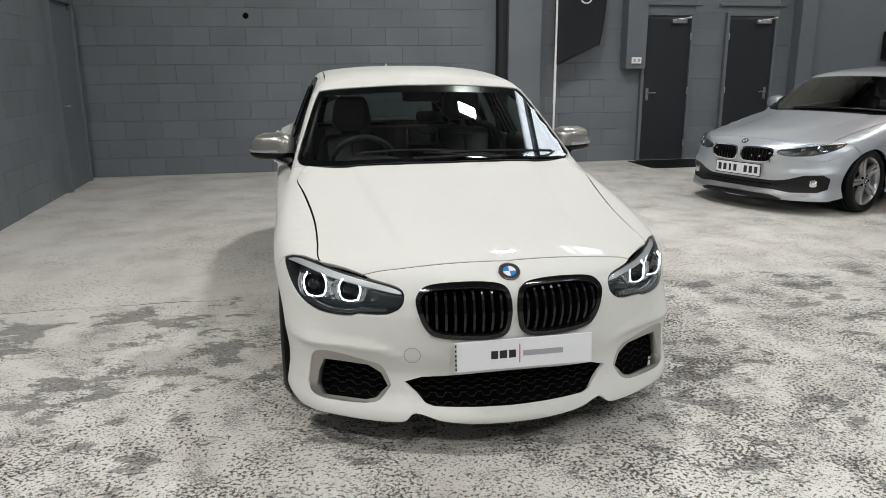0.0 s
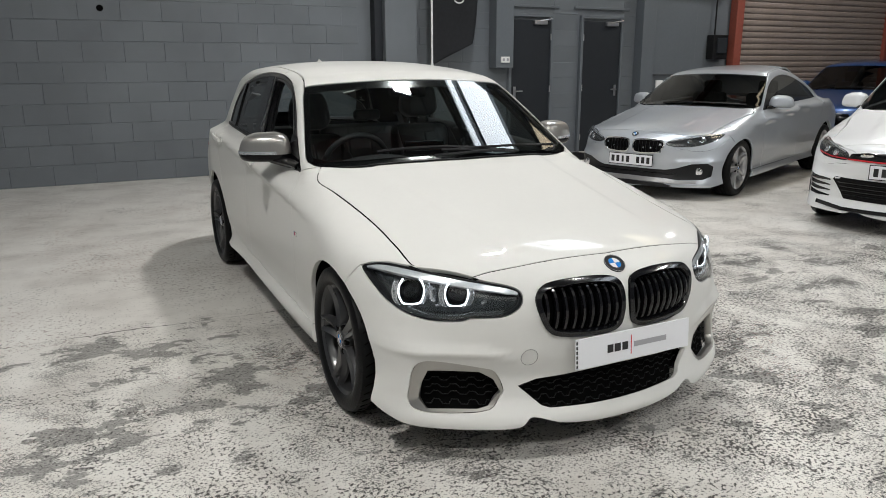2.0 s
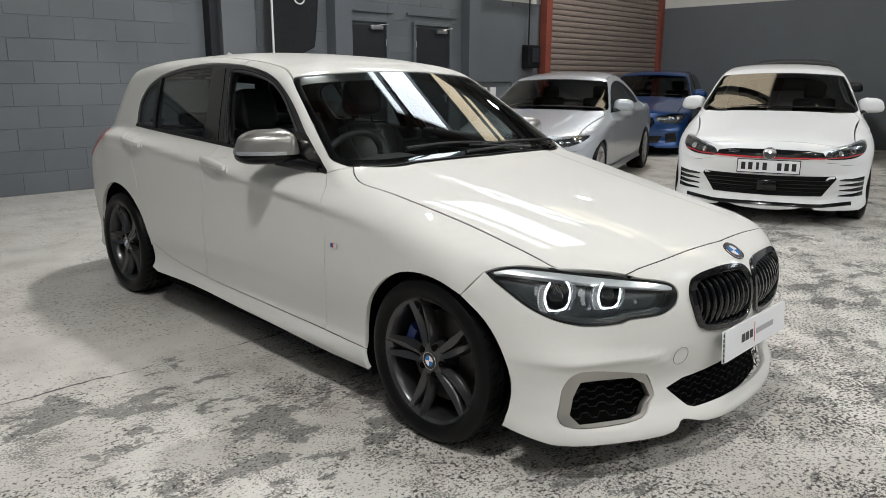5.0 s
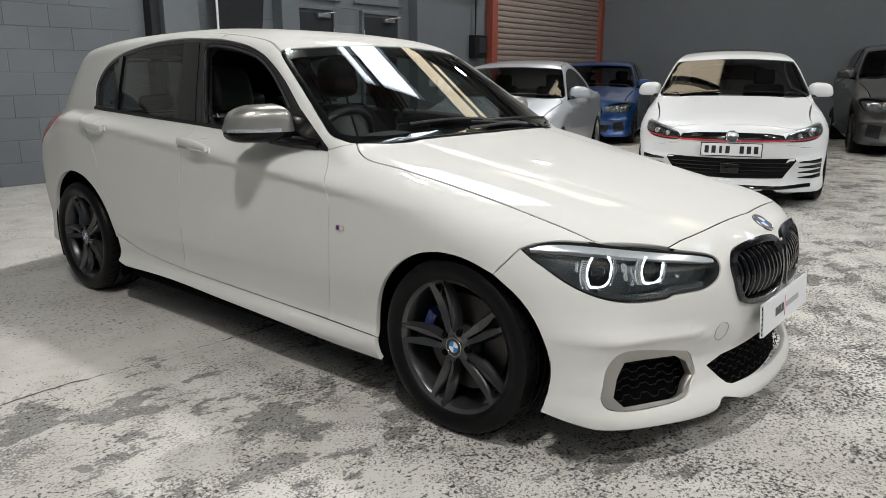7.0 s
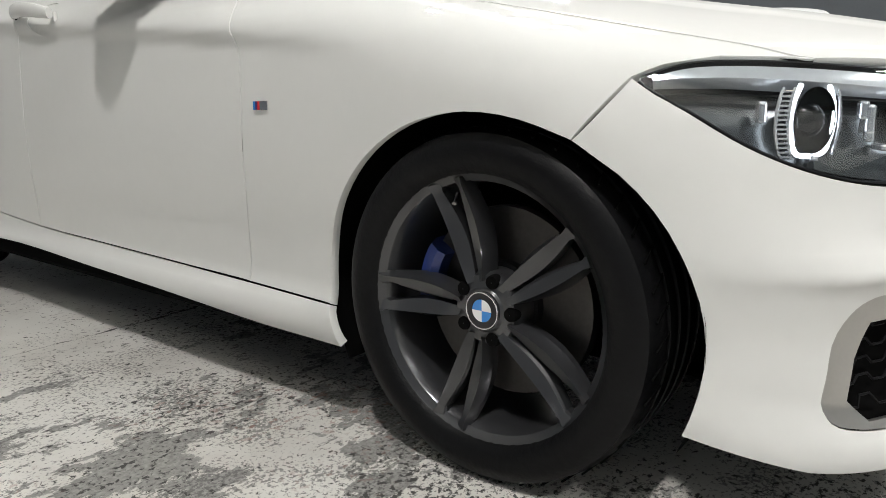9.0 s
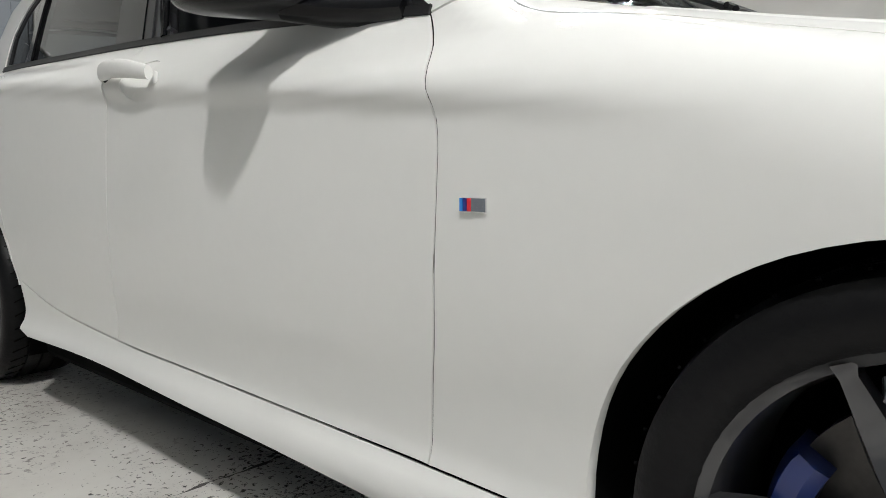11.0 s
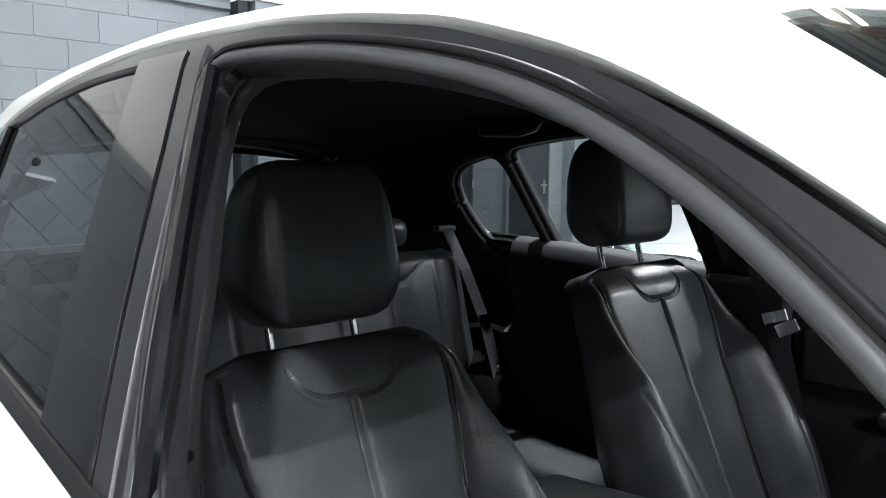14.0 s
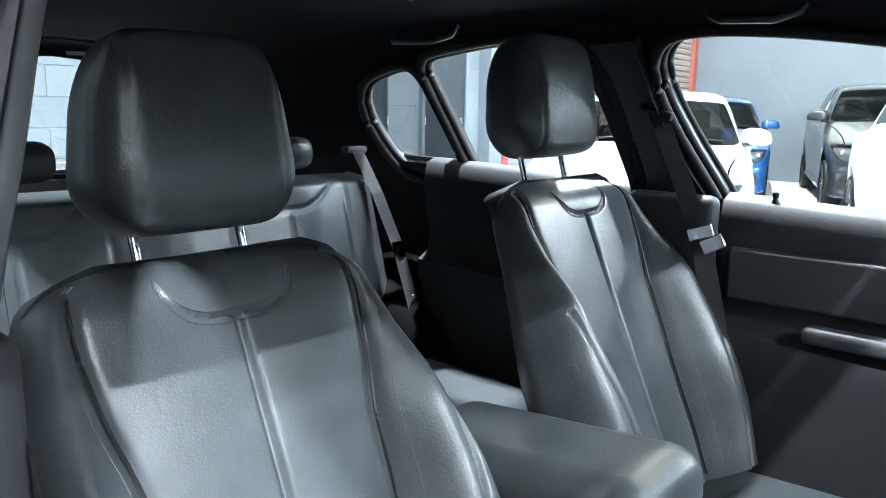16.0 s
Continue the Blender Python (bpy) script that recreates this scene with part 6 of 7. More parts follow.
def other_car(label, at, paint, warp, form=None, coupe=False, face="plain", alloy=None):
    form = form or H
    wv = np.array(warp)
    th = thing("parked_car", label, "car", "parked cars", at)
    kw = dict(cell=0.07, step=0.03, warp=wv)

    def two(name, chart, outline, mat, parent=th, **k):
        return [skin(name, form, chart, outline, mat, parent, flip=f, **{**kw, **k}) for f in (False, True)]

    skin("bonnet", form, "top", both(runs([(0, 0.44)], curve([(-0.237, 0.452), (-0.533, 0.500), (-0.700, 0.585)], 3, False), BONNET_SIDE[1:], BONNET_FRONT)), paint, th, **{**kw, "cell": 0.04})
    skin("windscreen", form, "top", both(runs(SCREEN_LOW[::-1], SCREEN_EDGE[1:], SCREEN_TOP[1:])), GLASS_FAR, th, **{**kw, "thick": 0})
    two("front_wing", "side", fender, paint, cell=0.04)
    two("front_door", "side", front_door, paint, cell=0.05)
    two("sill", "side", runs(SILL_TOP, [(0.340, 0.175), (0.909, 0.200), (1.767, 0.232), (2.27, 0.24)]), paint)
    two("rear_side", "side", rear_door, paint, gap=0.0 if coupe else 0.002)
    if coupe:
        top = DLO_COUPE
        seam = seam_yz[seam_yz[:, 0] < 1.75]
        outline = runs(screen_yz[:-1], seam, [(2.00, 1.315), (2.25, 1.215), (2.50, 1.09), (2.68, 1.00), (3.20, 0.965), (3.38, 0.90), (3.42, 0.60), (3.36, 0.46), (3.14, 0.36)], rear_arch[3:], GAP_C[::-1][1:-8], [(2.50, 0.98)], top[::-1][1:])
        skin("roof", form, "top", both(runs([(0, 2.02)], ROOF_SEAM[ROOF_SEAM[:, 1] < 1.75][::-1], SCREEN_TOP[1:])), paint, th, **kw)
        skin("rear_deck", form, "top", both(runs([(0, 3.36)], [(-0.56, 3.26), (-0.60, 2.74), (-0.50, 2.05), (-0.50, 1.86), (0, 1.95)])), paint, th, **kw)
        two("side_glass", "side", runs([(2.44, 1.018)], BELT[4:], top[1:-1]), GLASS_FAR, thick=0, offset=-0.004)
    else:
        outline = frame_side
        skin("roof", form, "top", both(runs([(0, 3.26)], ROOF_SEAM[::-1], SCREEN_TOP[1:])), paint, th, **kw)
        two("side_glass", "side", dlo, GLASS_FAR, thick=0, offset=-0.004)
        two("window_post", "side", runs([(1.47, 0.99), (1.60, 0.99), (1.83, 1.365), (1.68, 1.36)]), BLACK_GLOSS, thick=0.01, offset=0.002)
    two("body_side", "side", outline, paint, cell=0.05)
    nose = skin("front_bumper", form, "fan", both(nose_half), paint, th, **{**kw, "cell": 0.04, "step": 0.02})
    lamps = {"gti": [(-0.462, 0.596), (-0.468, 0.652), (-0.560, 0.686), (-0.670, 0.722), (-0.745, 0.738), (-0.778, 0.708), (-0.768, 0.652), (-0.700, 0.606), (-0.580, 0.590)],
             "kidney": [(-0.372, 0.604), (-0.382, 0.640), (-0.500, 0.672), (-0.640, 0.700), (-0.755, 0.716), (-0.786, 0.700), (-0.752, 0.650), (-0.640, 0.598), (-0.480, 0.584)]}
    if face in lamps:
        # painted corner round a lamp of its own outline
        shape = fan(form, curve(lamps[face], 4))
        two("lamp_corner", "fan", head_fan, paint, gap=0.0, cell=0.03)
        two("lamp_bucket", "fan", shape, LAMP_DARK, thick=0.012, gap=0.0, offset=0.004, cell=0.03)
        two("lamp_brow", "fan", runs(shape[5:18] - [0, 0.004], (shape[5:18] - [0, 0.011])[::-1]), LAMP_SILVER, thick=0.004, gap=0.0, offset=0.009, cell=0.03)
        for fl in (False, True):
            for px, pz, pr in ((-0.565, 0.637, 0.026), (-0.665, 0.658, 0.030)):
                q, nq = solve(form, "nose", np.array([(px, pz)]), 0.006)
                q, nq = q[0] * wv, nq[0]
                if fl:
                    q, nq = q * [-1, 1, 1], nq * [-1, 1, 1]
                cup = part("projector", lathe([(0.001, 0.004), (pr * 0.55, 0.004), (pr * 0.62, 0.009), (pr * 0.92, 0.010), (pr, 0.0)], 20, "z"), CHROME, th)
                cup.matrix_local = seat_on(q, nq)
            if face == "gti":
                skin("red_line", form, "fan", fan(form, [(-0.462, 0.598), (-0.462, 0.607), (-0.60, 0.611), (-0.745, 0.640), (-0.745, 0.630), (-0.60, 0.601)]), INK_RED, th, flip=fl, offset=0.010, **{**kw, "cell": 0.05, "thick": 0.003, "gap": 0})
        two("headlight", "fan", shape, GLASS_LENS, thick=0, gap=0.0, offset=0.018, cell=0.03)
    else:
        two("headlight", "fan", head_fan, GLASS_LENS, thick=0, offset=0.002, cell=0.03)
        two("lamp_bucket", "fan", inset(head_fan, -0.004), HOUSING, thick=0, offset=-0.04, cell=0.03)
        for side in (-1, 1):
            for rx, ry, rz, r in ((-0.705, -0.455, 0.628, 0.036), (-0.585, -0.575, 0.632, 0.034)):
                ball = bmesh.new()
                bmesh.ops.create_uvsphere(ball, u_segments=16, v_segments=10, radius=r)
                bmesh.ops.translate(ball, vec=(rx * -side * wv[0], ry * wv[1], rz * wv[2]), verts=ball.verts)
                part("projector", smooth(ball), CHROME, th)

    def plaque(name, poly, mat, off=0.004, thick=0.012, flip=None, label=""):
        for f in ((False, True) if flip is None else (flip,)):
            skin(name, form, "nose", poly, mat, th, flip=f, offset=off, label=label, **{**kw, "cell": 0.05, "thick": thick, "gap": 0})

    def plate_at(x, z):
        p, n = solve(form, "nose", np.array([(x, z)]), 0.012)
        pl = part("number_plate", box(0.52, 0.006, 0.111, (0, 0, 0), 0.002), PLATE_WHITE, th, "white number plate with dark characters")
        pl.location = Vector(p[0] * wv)
        part("plate_border", box(0.535, 0.004, 0.126, (0, 0.003, 0), 0.002), BLACK_TRIM, pl)
        for k, w in enumerate((0.045, 0.045, 0.03, 0.045, 0, 0.045, 0.045, 0.045)):
            if w:
                part("plate_mark", box(w * 0.82, 0.003, 0.068, (-0.213 + 0.061 * k, -0.003, 0), 0.001), INK_BLACK, pl)

    if face == "kidney":
        small = KIDNEY * [0.98, 0.76] + [-0.006, 0.140]
        for f in (False, True):
            skin("kidney_grille", form, "nose", small, CHROME, th, holes=[inset(small, 0.012)], offset=0.012, flip=f, **{**kw, "cell": 0.03, "gap": 0, "thick": 0.02})
            skin("grille_backing", form, "nose", inset(small, 0.006), BLACK_DEEP, th, offset=0.002, flip=f, **{**kw, "thick": 0, "gap": 0})
            for k in range(8):
                x = -0.318 + 0.038 * k
                skin("slat", form, "nose", rect(x - 0.004, x + 0.004, 0.520, 0.640), BLACK_GLOSS, th, offset=0.010, flip=f, **{**kw, "thick": 0.012, "gap": 0})
        plaque("lower_grille", runs([(0.0, 0.245), (0.0, 0.335), (-0.36, 0.330), (-0.47, 0.352), (-0.60, 0.400), (-0.74, 0.412), (-0.772, 0.380), (-0.764, 0.270), (-0.70, 0.232), (-0.50, 0.222), (-0.36, 0.240)]), BLACK_TRIM)
        plaque("grille_rib", runs([(0.0, 0.290), (0.0, 0.298), (-0.46, 0.296), (-0.46, 0.288)]), BLACK_GLOSS, 0.010)
        plaque("chrome_strip", runs([(0.0, 0.200), (0.0, 0.240), (-0.36, 0.234), (-0.50, 0.214), (-0.66, 0.218), (-0.66, 0.196), (-0.50, 0.182), (-0.36, 0.190)]), ALLOY_LIGHT, 0.010)
        plaque("under_lip", runs([(0.0, 0.150), (0.0, 0.196), (-0.36, 0.186), (-0.46, 0.160), (-0.42, 0.145)]), BLACK_TRIM, 0.006)
        for side in (-1, 1):
            p, n = solve(form, "nose", np.array([(-0.655, 0.322)]), 0.012)
            fog = lathe([(0.001, -0.006), (0.034, -0.004), (0.042, 0.004), (0.044, 0.012)], 20, "y")
            fog_ob = part("fog_lamp", fog, CHROME, th)
            fog_ob.location = Vector((p[0][0] * -side, p[0][1], p[0][2])) * 1.0
            fog_ob.location = Vector(np.array(fog_ob.location) * wv)
        plate_at(0.0, 0.425)
        pb2, nb2 = solve(form, "nose", np.array([(0.0, 0.700)]), 0.003)
        roundel(0.036, th, seat_on(pb2[0] * wv, nb2[0]))
    elif face == "gti":
        plaque("grille", runs([(0.0, 0.590), (0.0, 0.668), (-0.30, 0.662), (-0.43, 0.645), (-0.46, 0.600), (-0.30, 0.590)]), BLACK_GLOSS)
        plaque("red_line", runs([(0.0, 0.588), (0.0, 0.600), (-0.45, 0.606), (-0.45, 0.594)]), INK_RED, 0.009)
        part("letter_bar", box(0.10, 0.006, 0.022, tuple(np.array((-0.30, -0.752, 0.640)) * wv), 0.002), CHROME, th)
        p, n = solve(form, "nose", np.array([(0.0, 0.630)]), 0.014)
        disc = part("badge", lathe([(0.001, 0.004), (0.048, 0.004), (0.056, 0.008), (0.060, 0.0), (0.060, -0.004)], 32, "z"), CHROME, th, "round chrome badge")
        disc.matrix_local = seat_on(p[0] * wv, n[0])
        plaque("lower_grille", runs([(0.0, 0.262), (0.0, 0.440), (-0.545, 0.446), (-0.560, 0.425), (-0.455, 0.268)]), MESH_BLACK)
        for k in range(4):
            plaque("grille_rib", runs([(0.0, 0.300 + 0.034 * k), (0.0, 0.306 + 0.034 * k), (-0.47 - 0.015 * k, 0.306 + 0.034 * k), (-0.47 - 0.015 * k, 0.300 + 0.034 * k)]), BLACK_GLOSS, 0.008)
        part("sensor_box", smooth(box(0.17, 0.03, 0.10, tuple(np.array((0.0, -0.778, 0.350)) * wv), 0.012, 2)), BLACK_GLOSS, th)
        plaque("splitter", runs([(0.0, 0.175), (0.0, 0.205), (-0.45, 0.200), (-0.70, 0.225), (-0.70, 0.195), (-0.45, 0.172)]), BLACK_GLOSS, 0.006)
        for k in range(4):
            plaque("side_slat", runs([(-0.590, 0.268 + 0.046 * k), (-0.590, 0.276 + 0.046 * k), (-0.700, 0.292 + 0.046 * k), (-0.785, 0.312 + 0.044 * k), (-0.785, 0.276 + 0.044 * k), (-0.700, 0.266 + 0.046 * k)]), BLACK_GLOSS)
        plate_at(0.0, 0.520)
    else:
        plaque("grille", runs([(0.0, 0.46), (0.0, 0.66), (-0.34, 0.64), (-0.38, 0.56), (-0.30, 0.46)]), BLACK_GLOSS)
        plaque("lower_grille", runs([(0.0, 0.22), (0.0, 0.35), (-0.50, 0.34), (-0.44, 0.23)]), BLACK_TRIM)
        plaque("side_vent", runs([(-0.56, 0.22), (-0.54, 0.38), (-0.70, 0.40), (-0.72, 0.25)]), BLACK_TRIM)
    for side in (-1, 1):
        wheel("alloy wheel", 0.0, side, 0.312, -0.842 * wv[0], 0.222, th, alloy, STEEL)
        wheel("alloy wheel", 2.69 * wv[1], side, 0.312, -0.846 * wv[0], 0.230, th, alloy, STEEL)
        mm = Matrix.Diagonal((*wv, 1)) @ Matrix.Translation((0.874 * side, 0.958, 1.0)) @ (Matrix.Diagonal((-1, 1, 1, 1)) if side > 0 else Matrix()) @ Matrix.Rotation(radians(-16), 4, "Z")
        shell = mirror_shape(-0.95, 1.0, 1.0, 24, 12)
        bmesh.ops.transform(shell, matrix=mm, verts=shell.verts)
        bmesh.ops.recalc_face_normals(shell, faces=shell.faces)
        cap = part("door_mirror", shell, paint, th)
        part("mirror_arm", tube([tuple(np.array(q) * wv) for q in ((0.845 * side, 0.925, 0.963), (0.76 * side, 0.80, 0.945))], 0.022, 8), BLACK_GLOSS, cap)
    part("underbody", box(1.40 * wv[0], 3.0 * wv[1], 0.08, (0, 1.3 * wv[1], 0.21), 0.02), BLACK_DEEP, th)
    part("cabin_block", box(1.25 * wv[0], 1.9 * wv[1], 0.5 * wv[2], (0, 1.75 * wv[1], 0.66 * wv[2]), 0.05), BLACK_TRIM, th)
    for x in (-0.36, 0.36):
        hd = smooth(box(0.46, 0.14, 0.55, (x * wv[0], 1.80 * wv[1], 0.80 * wv[2]), 0.05, 3))
        part("seat_back", hd, BLACK_TRIM, th)
        part("headrest", smooth(box(0.24, 0.10, 0.18, (x * wv[0], 1.88 * wv[1], 1.15 * wv[2]), 0.04, 3)), BLACK_TRIM, th)
    q, _ = solve(form, "top", curve([(0.62, 0.60), (0.2, 0.525), (-0.35, 0.52)], 5, False), 0.012)
    part("wiper", tube(q * wv, 0.008, 6), BLACK_TRIM, th)
    return th


other_car("silver convertible coupe parked nose towards the white hatchback", pose(4.49, 3.77, 0, 0, 0, -70.2), PAINT_SILVER, (1.03, 1.05, 0.975), HatchForm((2.30, 1.8)), True, "kidney", ALLOY_LIGHT)
other_car("white hot hatchback with a red line across its grille", pose(5.02, 1.10, 0, 0, 0, -70.2), PAINT_GTI, (1.02, 0.985, 1.035), None, False, "gti", ALLOY_DARK)
other_car("blue hatchback parked behind the silver coupe", pose(9.6, 5.27, 0, 0, 0, -70.2), PAINT_BLUE, (1.03, 1.0, 1.04), None, False, "plain", ALLOY_DARK)
other_car("black sport utility car parked beyond the white hot hatchback", pose(10.2, 2.86, 0, 0, 0, -70), PAINT_BLACK, (1.10, 1.05, 1.18), None, False, "plain", ALLOY_DARK)
other_car("dark grey sport utility car by the far wall", pose(10.9, 0.2, 0, 0, 0, -72), PAINT_GREY, (1.12, 1.05, 1.22), None, False, "plain", ALLOY_DARK)

# ---- doors, posts, shutter and fittings of the back wall ----
FACE = BACK - 0.008


def wall_door(name, x0, x1, top, label, handle_left=True):
    d = tagged(new(name), label, kind="structure")
    d.location = ((x0 + x1) / 2, FACE, 0)
    w = x1 - x0
    part("door_leaf", box(w - 0.09, 0.05, top - 0.05, (0, -0.005, (top - 0.05) / 2 + 0.004), 0.004), DOOR_DARK, d)
    for sx in (-1, 1):
        part("door_frame", box(0.05, 0.09, top, (sx * (w / 2 - 0.022), -0.012, top / 2), 0.005), FRAME_GREY, d)
    part("door_frame", box(w, 0.09, 0.05, (0, -0.012, top + 0.022), 0.005), FRAME_GREY, d)
    part("lintel_ledge", box(w + 0.25, 0.05, 0.035, (0, -0.012, top + 0.16), 0.004), FRAME_GREY, d)
    part("door_closer", box(0.24, 0.06, 0.06, (w / 2 - 0.26, -0.06, top - 0.085), 0.008), STEEL, d, "steel door closer")
    part("closer_arm", tube([(w / 2 - 0.30, -0.10, top - 0.06), (w / 2 - 0.10, -0.16, top - 0.03), (w / 2 - 0.08, -0.05, top + 0.0)], 0.009, 6), STEEL, d)
    s = -1 if handle_left else 1
    part("door_handle", tube([(s * (w / 2 - 0.12), -0.03, 1.02), (s * (w / 2 - 0.12), -0.075, 1.02), (s * (w / 2 - 0.24), -0.075, 1.02)], 0.010, 8), STEEL, d)
    part("lock_plate", box(0.045, 0.008, 0.18, (s * (w / 2 - 0.12), -0.034, 1.0), 0.002), STEEL, d)
    for z in (0.25, 1.05, 1.85):
        part("hinge", tube([(-s * (w / 2 - 0.05), -0.05, z - 0.05), (-s * (w / 2 - 0.05), -0.05, z + 0.05)], 0.009, 8), STEEL, d)
    return d


wall_door("door_1", 4.43, 5.25, 2.15, "dark grey steel door, closed, with a closer")
wall_door("door_2", 5.79, 6.66, 2.15, "dark grey steel door, closed", False)
brass = plain("worn brass", (0.45, 0.30, 0.10), 0.4, 0.8)
strip = thing("door_edge_strip", "thin worn brass strip beside the dark door", "strip", at=pose(4.45, FACE - 0.07, 0))
part("strip_bar", box(0.012, 0.012, 0.55, (0, 0, 1.80), 0.003), brass, strip)
d3 = tagged(new("door_3"), "grey painted door in the side wall, closed", kind="structure")
d3.location = (LEFT, 6.55, 0)
part("door_leaf", box(0.05, 0.84, 2.12, (0.010, 0, 1.064), 0.004), FRAME_GREY, d3)
for y in (-0.45, 0.45):
    part("door_frame", box(0.10, 0.06, 2.2, (0.015, y, 1.1), 0.006), FRAME_GREY, d3)
part("door_frame", box(0.10, 0.96, 0.06, (0.015, 0, 2.23), 0.006), FRAME_GREY, d3)
part("door_handle", tube([(0.03, -0.33, 1.0), (0.08, -0.33, 1.0), (0.08, -0.22, 1.0)], 0.010, 8), STEEL, d3)
slab("pillar_1", 2.29, 2.77, BACK - 0.26, BACK - 0.002, 0, SPLIT, WALL_GREY, "grey painted blockwork pilaster", 0.006)
slab("pillar_2", 2.25, 2.80, BACK - 0.28, BACK + 0.018, SPLIT + 0.002, CEIL - 0.5, WALL_WHITE, "white upper part of the pilaster", 0.006)
slab("pillar_steel", 2.17, 2.285, BACK - 0.17, BACK - 0.002, 0, SPLIT, DOOR_DARK, "dark recess post beside the pilaster", 0.004)
slab("trim_beam", LEFT, 2.16, BACK - 0.12, BACK + 0.018, SPLIT + 0.03, SPLIT + 0.62, WALL_WHITE, "white concrete beam along the wall", 0.01)
# added strip, slightly darker than the wall, stands in for the beam's shading
slab("trim_beam_low", LEFT, 2.16, BACK - 0.05, BACK - 0.002, SPLIT - 0.07, SPLIT + 0.028, FRAME_GREY, "grey strip standing in for the shading under the white beam", 0.006)
slab("pillar_3", 6.95, 7.22, BACK - 0.20, BACK - 0.002, 0, SPLIT, FRAME_GREY, "grey steel post", 0.006)
slab("pillar_4", 4.10, 4.41, BACK - 0.22, BACK - 0.002, 1.38, SPLIT, FRAME_GREY, "grey boxed duct ending above the floor", 0.006)
slab("trim_board", 7.30, 8.30, BACK - 0.05, BACK - 0.002, 1.25, 2.60, FRAME_GREY, "grey painted wall board", 0.006)
slab("wall_panel", 8.3, 9.2, BACK - 0.04, BACK - 0.002, 0, SPLIT, FRAME_GREY, "dark grey painted wall section", 0.004)
sock = thing("wall_socket", "white double socket on the grey duct", "socket", at=pose(4.255, BACK - 0.235, 1.50))
part("socket_plate", box(0.15, 0.025, 0.09, (0, 0, 0), 0.006), WHITE_ENAMEL, sock)
for x in (-0.035, 0.035):
    part("socket_face", box(0.035, 0.006, 0.04, (x, -0.014, 0), 0.002), INK_GREY, sock)
sock2 = thing("switch_box", "dark electrical switch box with conduit on the wall", "switch box", at=pose(8.75, BACK - 0.12, 1.72))
part("box_body", box(0.36, 0.16, 0.42, (0, 0, 0), 0.012), BLACK_TRIM, sock2)
part("box_lid", box(0.22, 0.03, 0.26, (0.02, -0.09, 0.02), 0.008), DOOR_DARK, sock2)
part("conduit", tube([(-0.08, 0, 0.2), (-0.08, 0, 1.3)], 0.014, 8), BLACK_TRIM, sock2)
sock3 = thing("socket_pair", "two white sockets on the wall by the shutter", "socket", at=pose(7.62, BACK - 0.06, 1.08))
for x in (-0.12, 0.12):
    part("socket_plate", box(0.15, 0.03, 0.15, (x, 0, 0), 0.008), WHITE_ENAMEL, sock3)

extinguisher = thing("fire_extinguisher", "red fire extinguisher standing on the floor by the grey wall", "fire extinguisher", at=pose(7.34, BACK - 0.14, 0))
part("cylinder", lathe([(0.001, 0.0), (0.075, 0.0), (0.080, 0.012), (0.080, 0.46), (0.070, 0.505), (0.035, 0.535), (0.022, 0.545), (0.022, 0.57), (0.001, 0.57)], 28, "z"), INK_RED, extinguisher)
part("paper_label", box(0.09, 0.006, 0.16, (0, -0.079, 0.27), 0.002), PLATE_WHITE, extinguisher)
part("valve_lever", box(0.03, 0.13, 0.018, (0, -0.02, 0.590), 0.004), BLACK_TRIM, extinguisher)
part("hose", tube([(0.03, 0, 0.56), (0.10, 0, 0.52), (0.11, -0.01, 0.36), (0.098, -0.02, 0.18)], 0.010, 8), BLACK_TRIM, extinguisher)

# roller shutter between red posts
shutter = thing("roller_shutter", "closed roller shutter of weathered slats between red posts", "shutter", at=pose(11.3, BACK - 0.12, 0))
slat_bm = bmesh.new()
prof = [(-0.004, -0.052), (-0.026, -0.03), (-0.030, 0.0), (-0.026, 0.03), (-0.004, 0.052)]
ra = [[slat_bm.verts.new((x, y, z)) for y, z in prof] for x in (-2.05, 2.05)]
for i in range(4):
    slat_bm.faces.new((ra[0][i], ra[0][i + 1], ra[1][i + 1], ra[1][i]))
bmesh.ops.recalc_face_normals(slat_bm, faces=slat_bm.faces)
slat0 = part("slat", slat_bm, SHUTTER, shutter)
slat0.location = (0, 0, 0.055)
for k in range(1, 46):
    s = slat0.copy()
    scene.collection.objects.link(s)
    s.location = (0, 0, 0.055 + 0.105 * k)
for x in (-2.14, 2.14):
    part("guide_post", box(0.18, 0.16, 4.9, (x, -0.02, 2.45), 0.008), RED_OXIDE, shutter, "red oxide guide post")
heater = thing("hall_heater", "pink louvred hall heater high on the wall beside the shutter", "heater", at=pose(8.52, BACK - 0.42, 4.12))
PINK = plain("faded pink enamel", (0.42, 0.23, 0.19), 0.5, 0, 0, 0.08, 20)
part("casing", box(1.14, 0.8, 1.15, (0, 0, 0), 0.02), PINK, heater)
for k in range(8):
    part("louvre", box(0.66, 0.05, 0.022, (0.21, -0.42, -0.36 + 0.100 * k), 0.004, 1, None, Matrix.Rotation(radians(35), 4, "X")), PINK, heater)
for k in range(9):
    part("upright_vane", box(0.012, 0.02, 0.84, (-0.10 + 0.0775 * k, -0.408, -0.01), 0.002, 1), BLACK_TRIM, heater)
part("louvre_back", box(0.70, 0.012, 0.86, (0.21, -0.403, -0.01)), BLACK_DEEP, heater)
part("hanger", box(0.05, 0.05, 0.7, (0.0, 0.2, 0.9)), RED_OXIDE, heater)

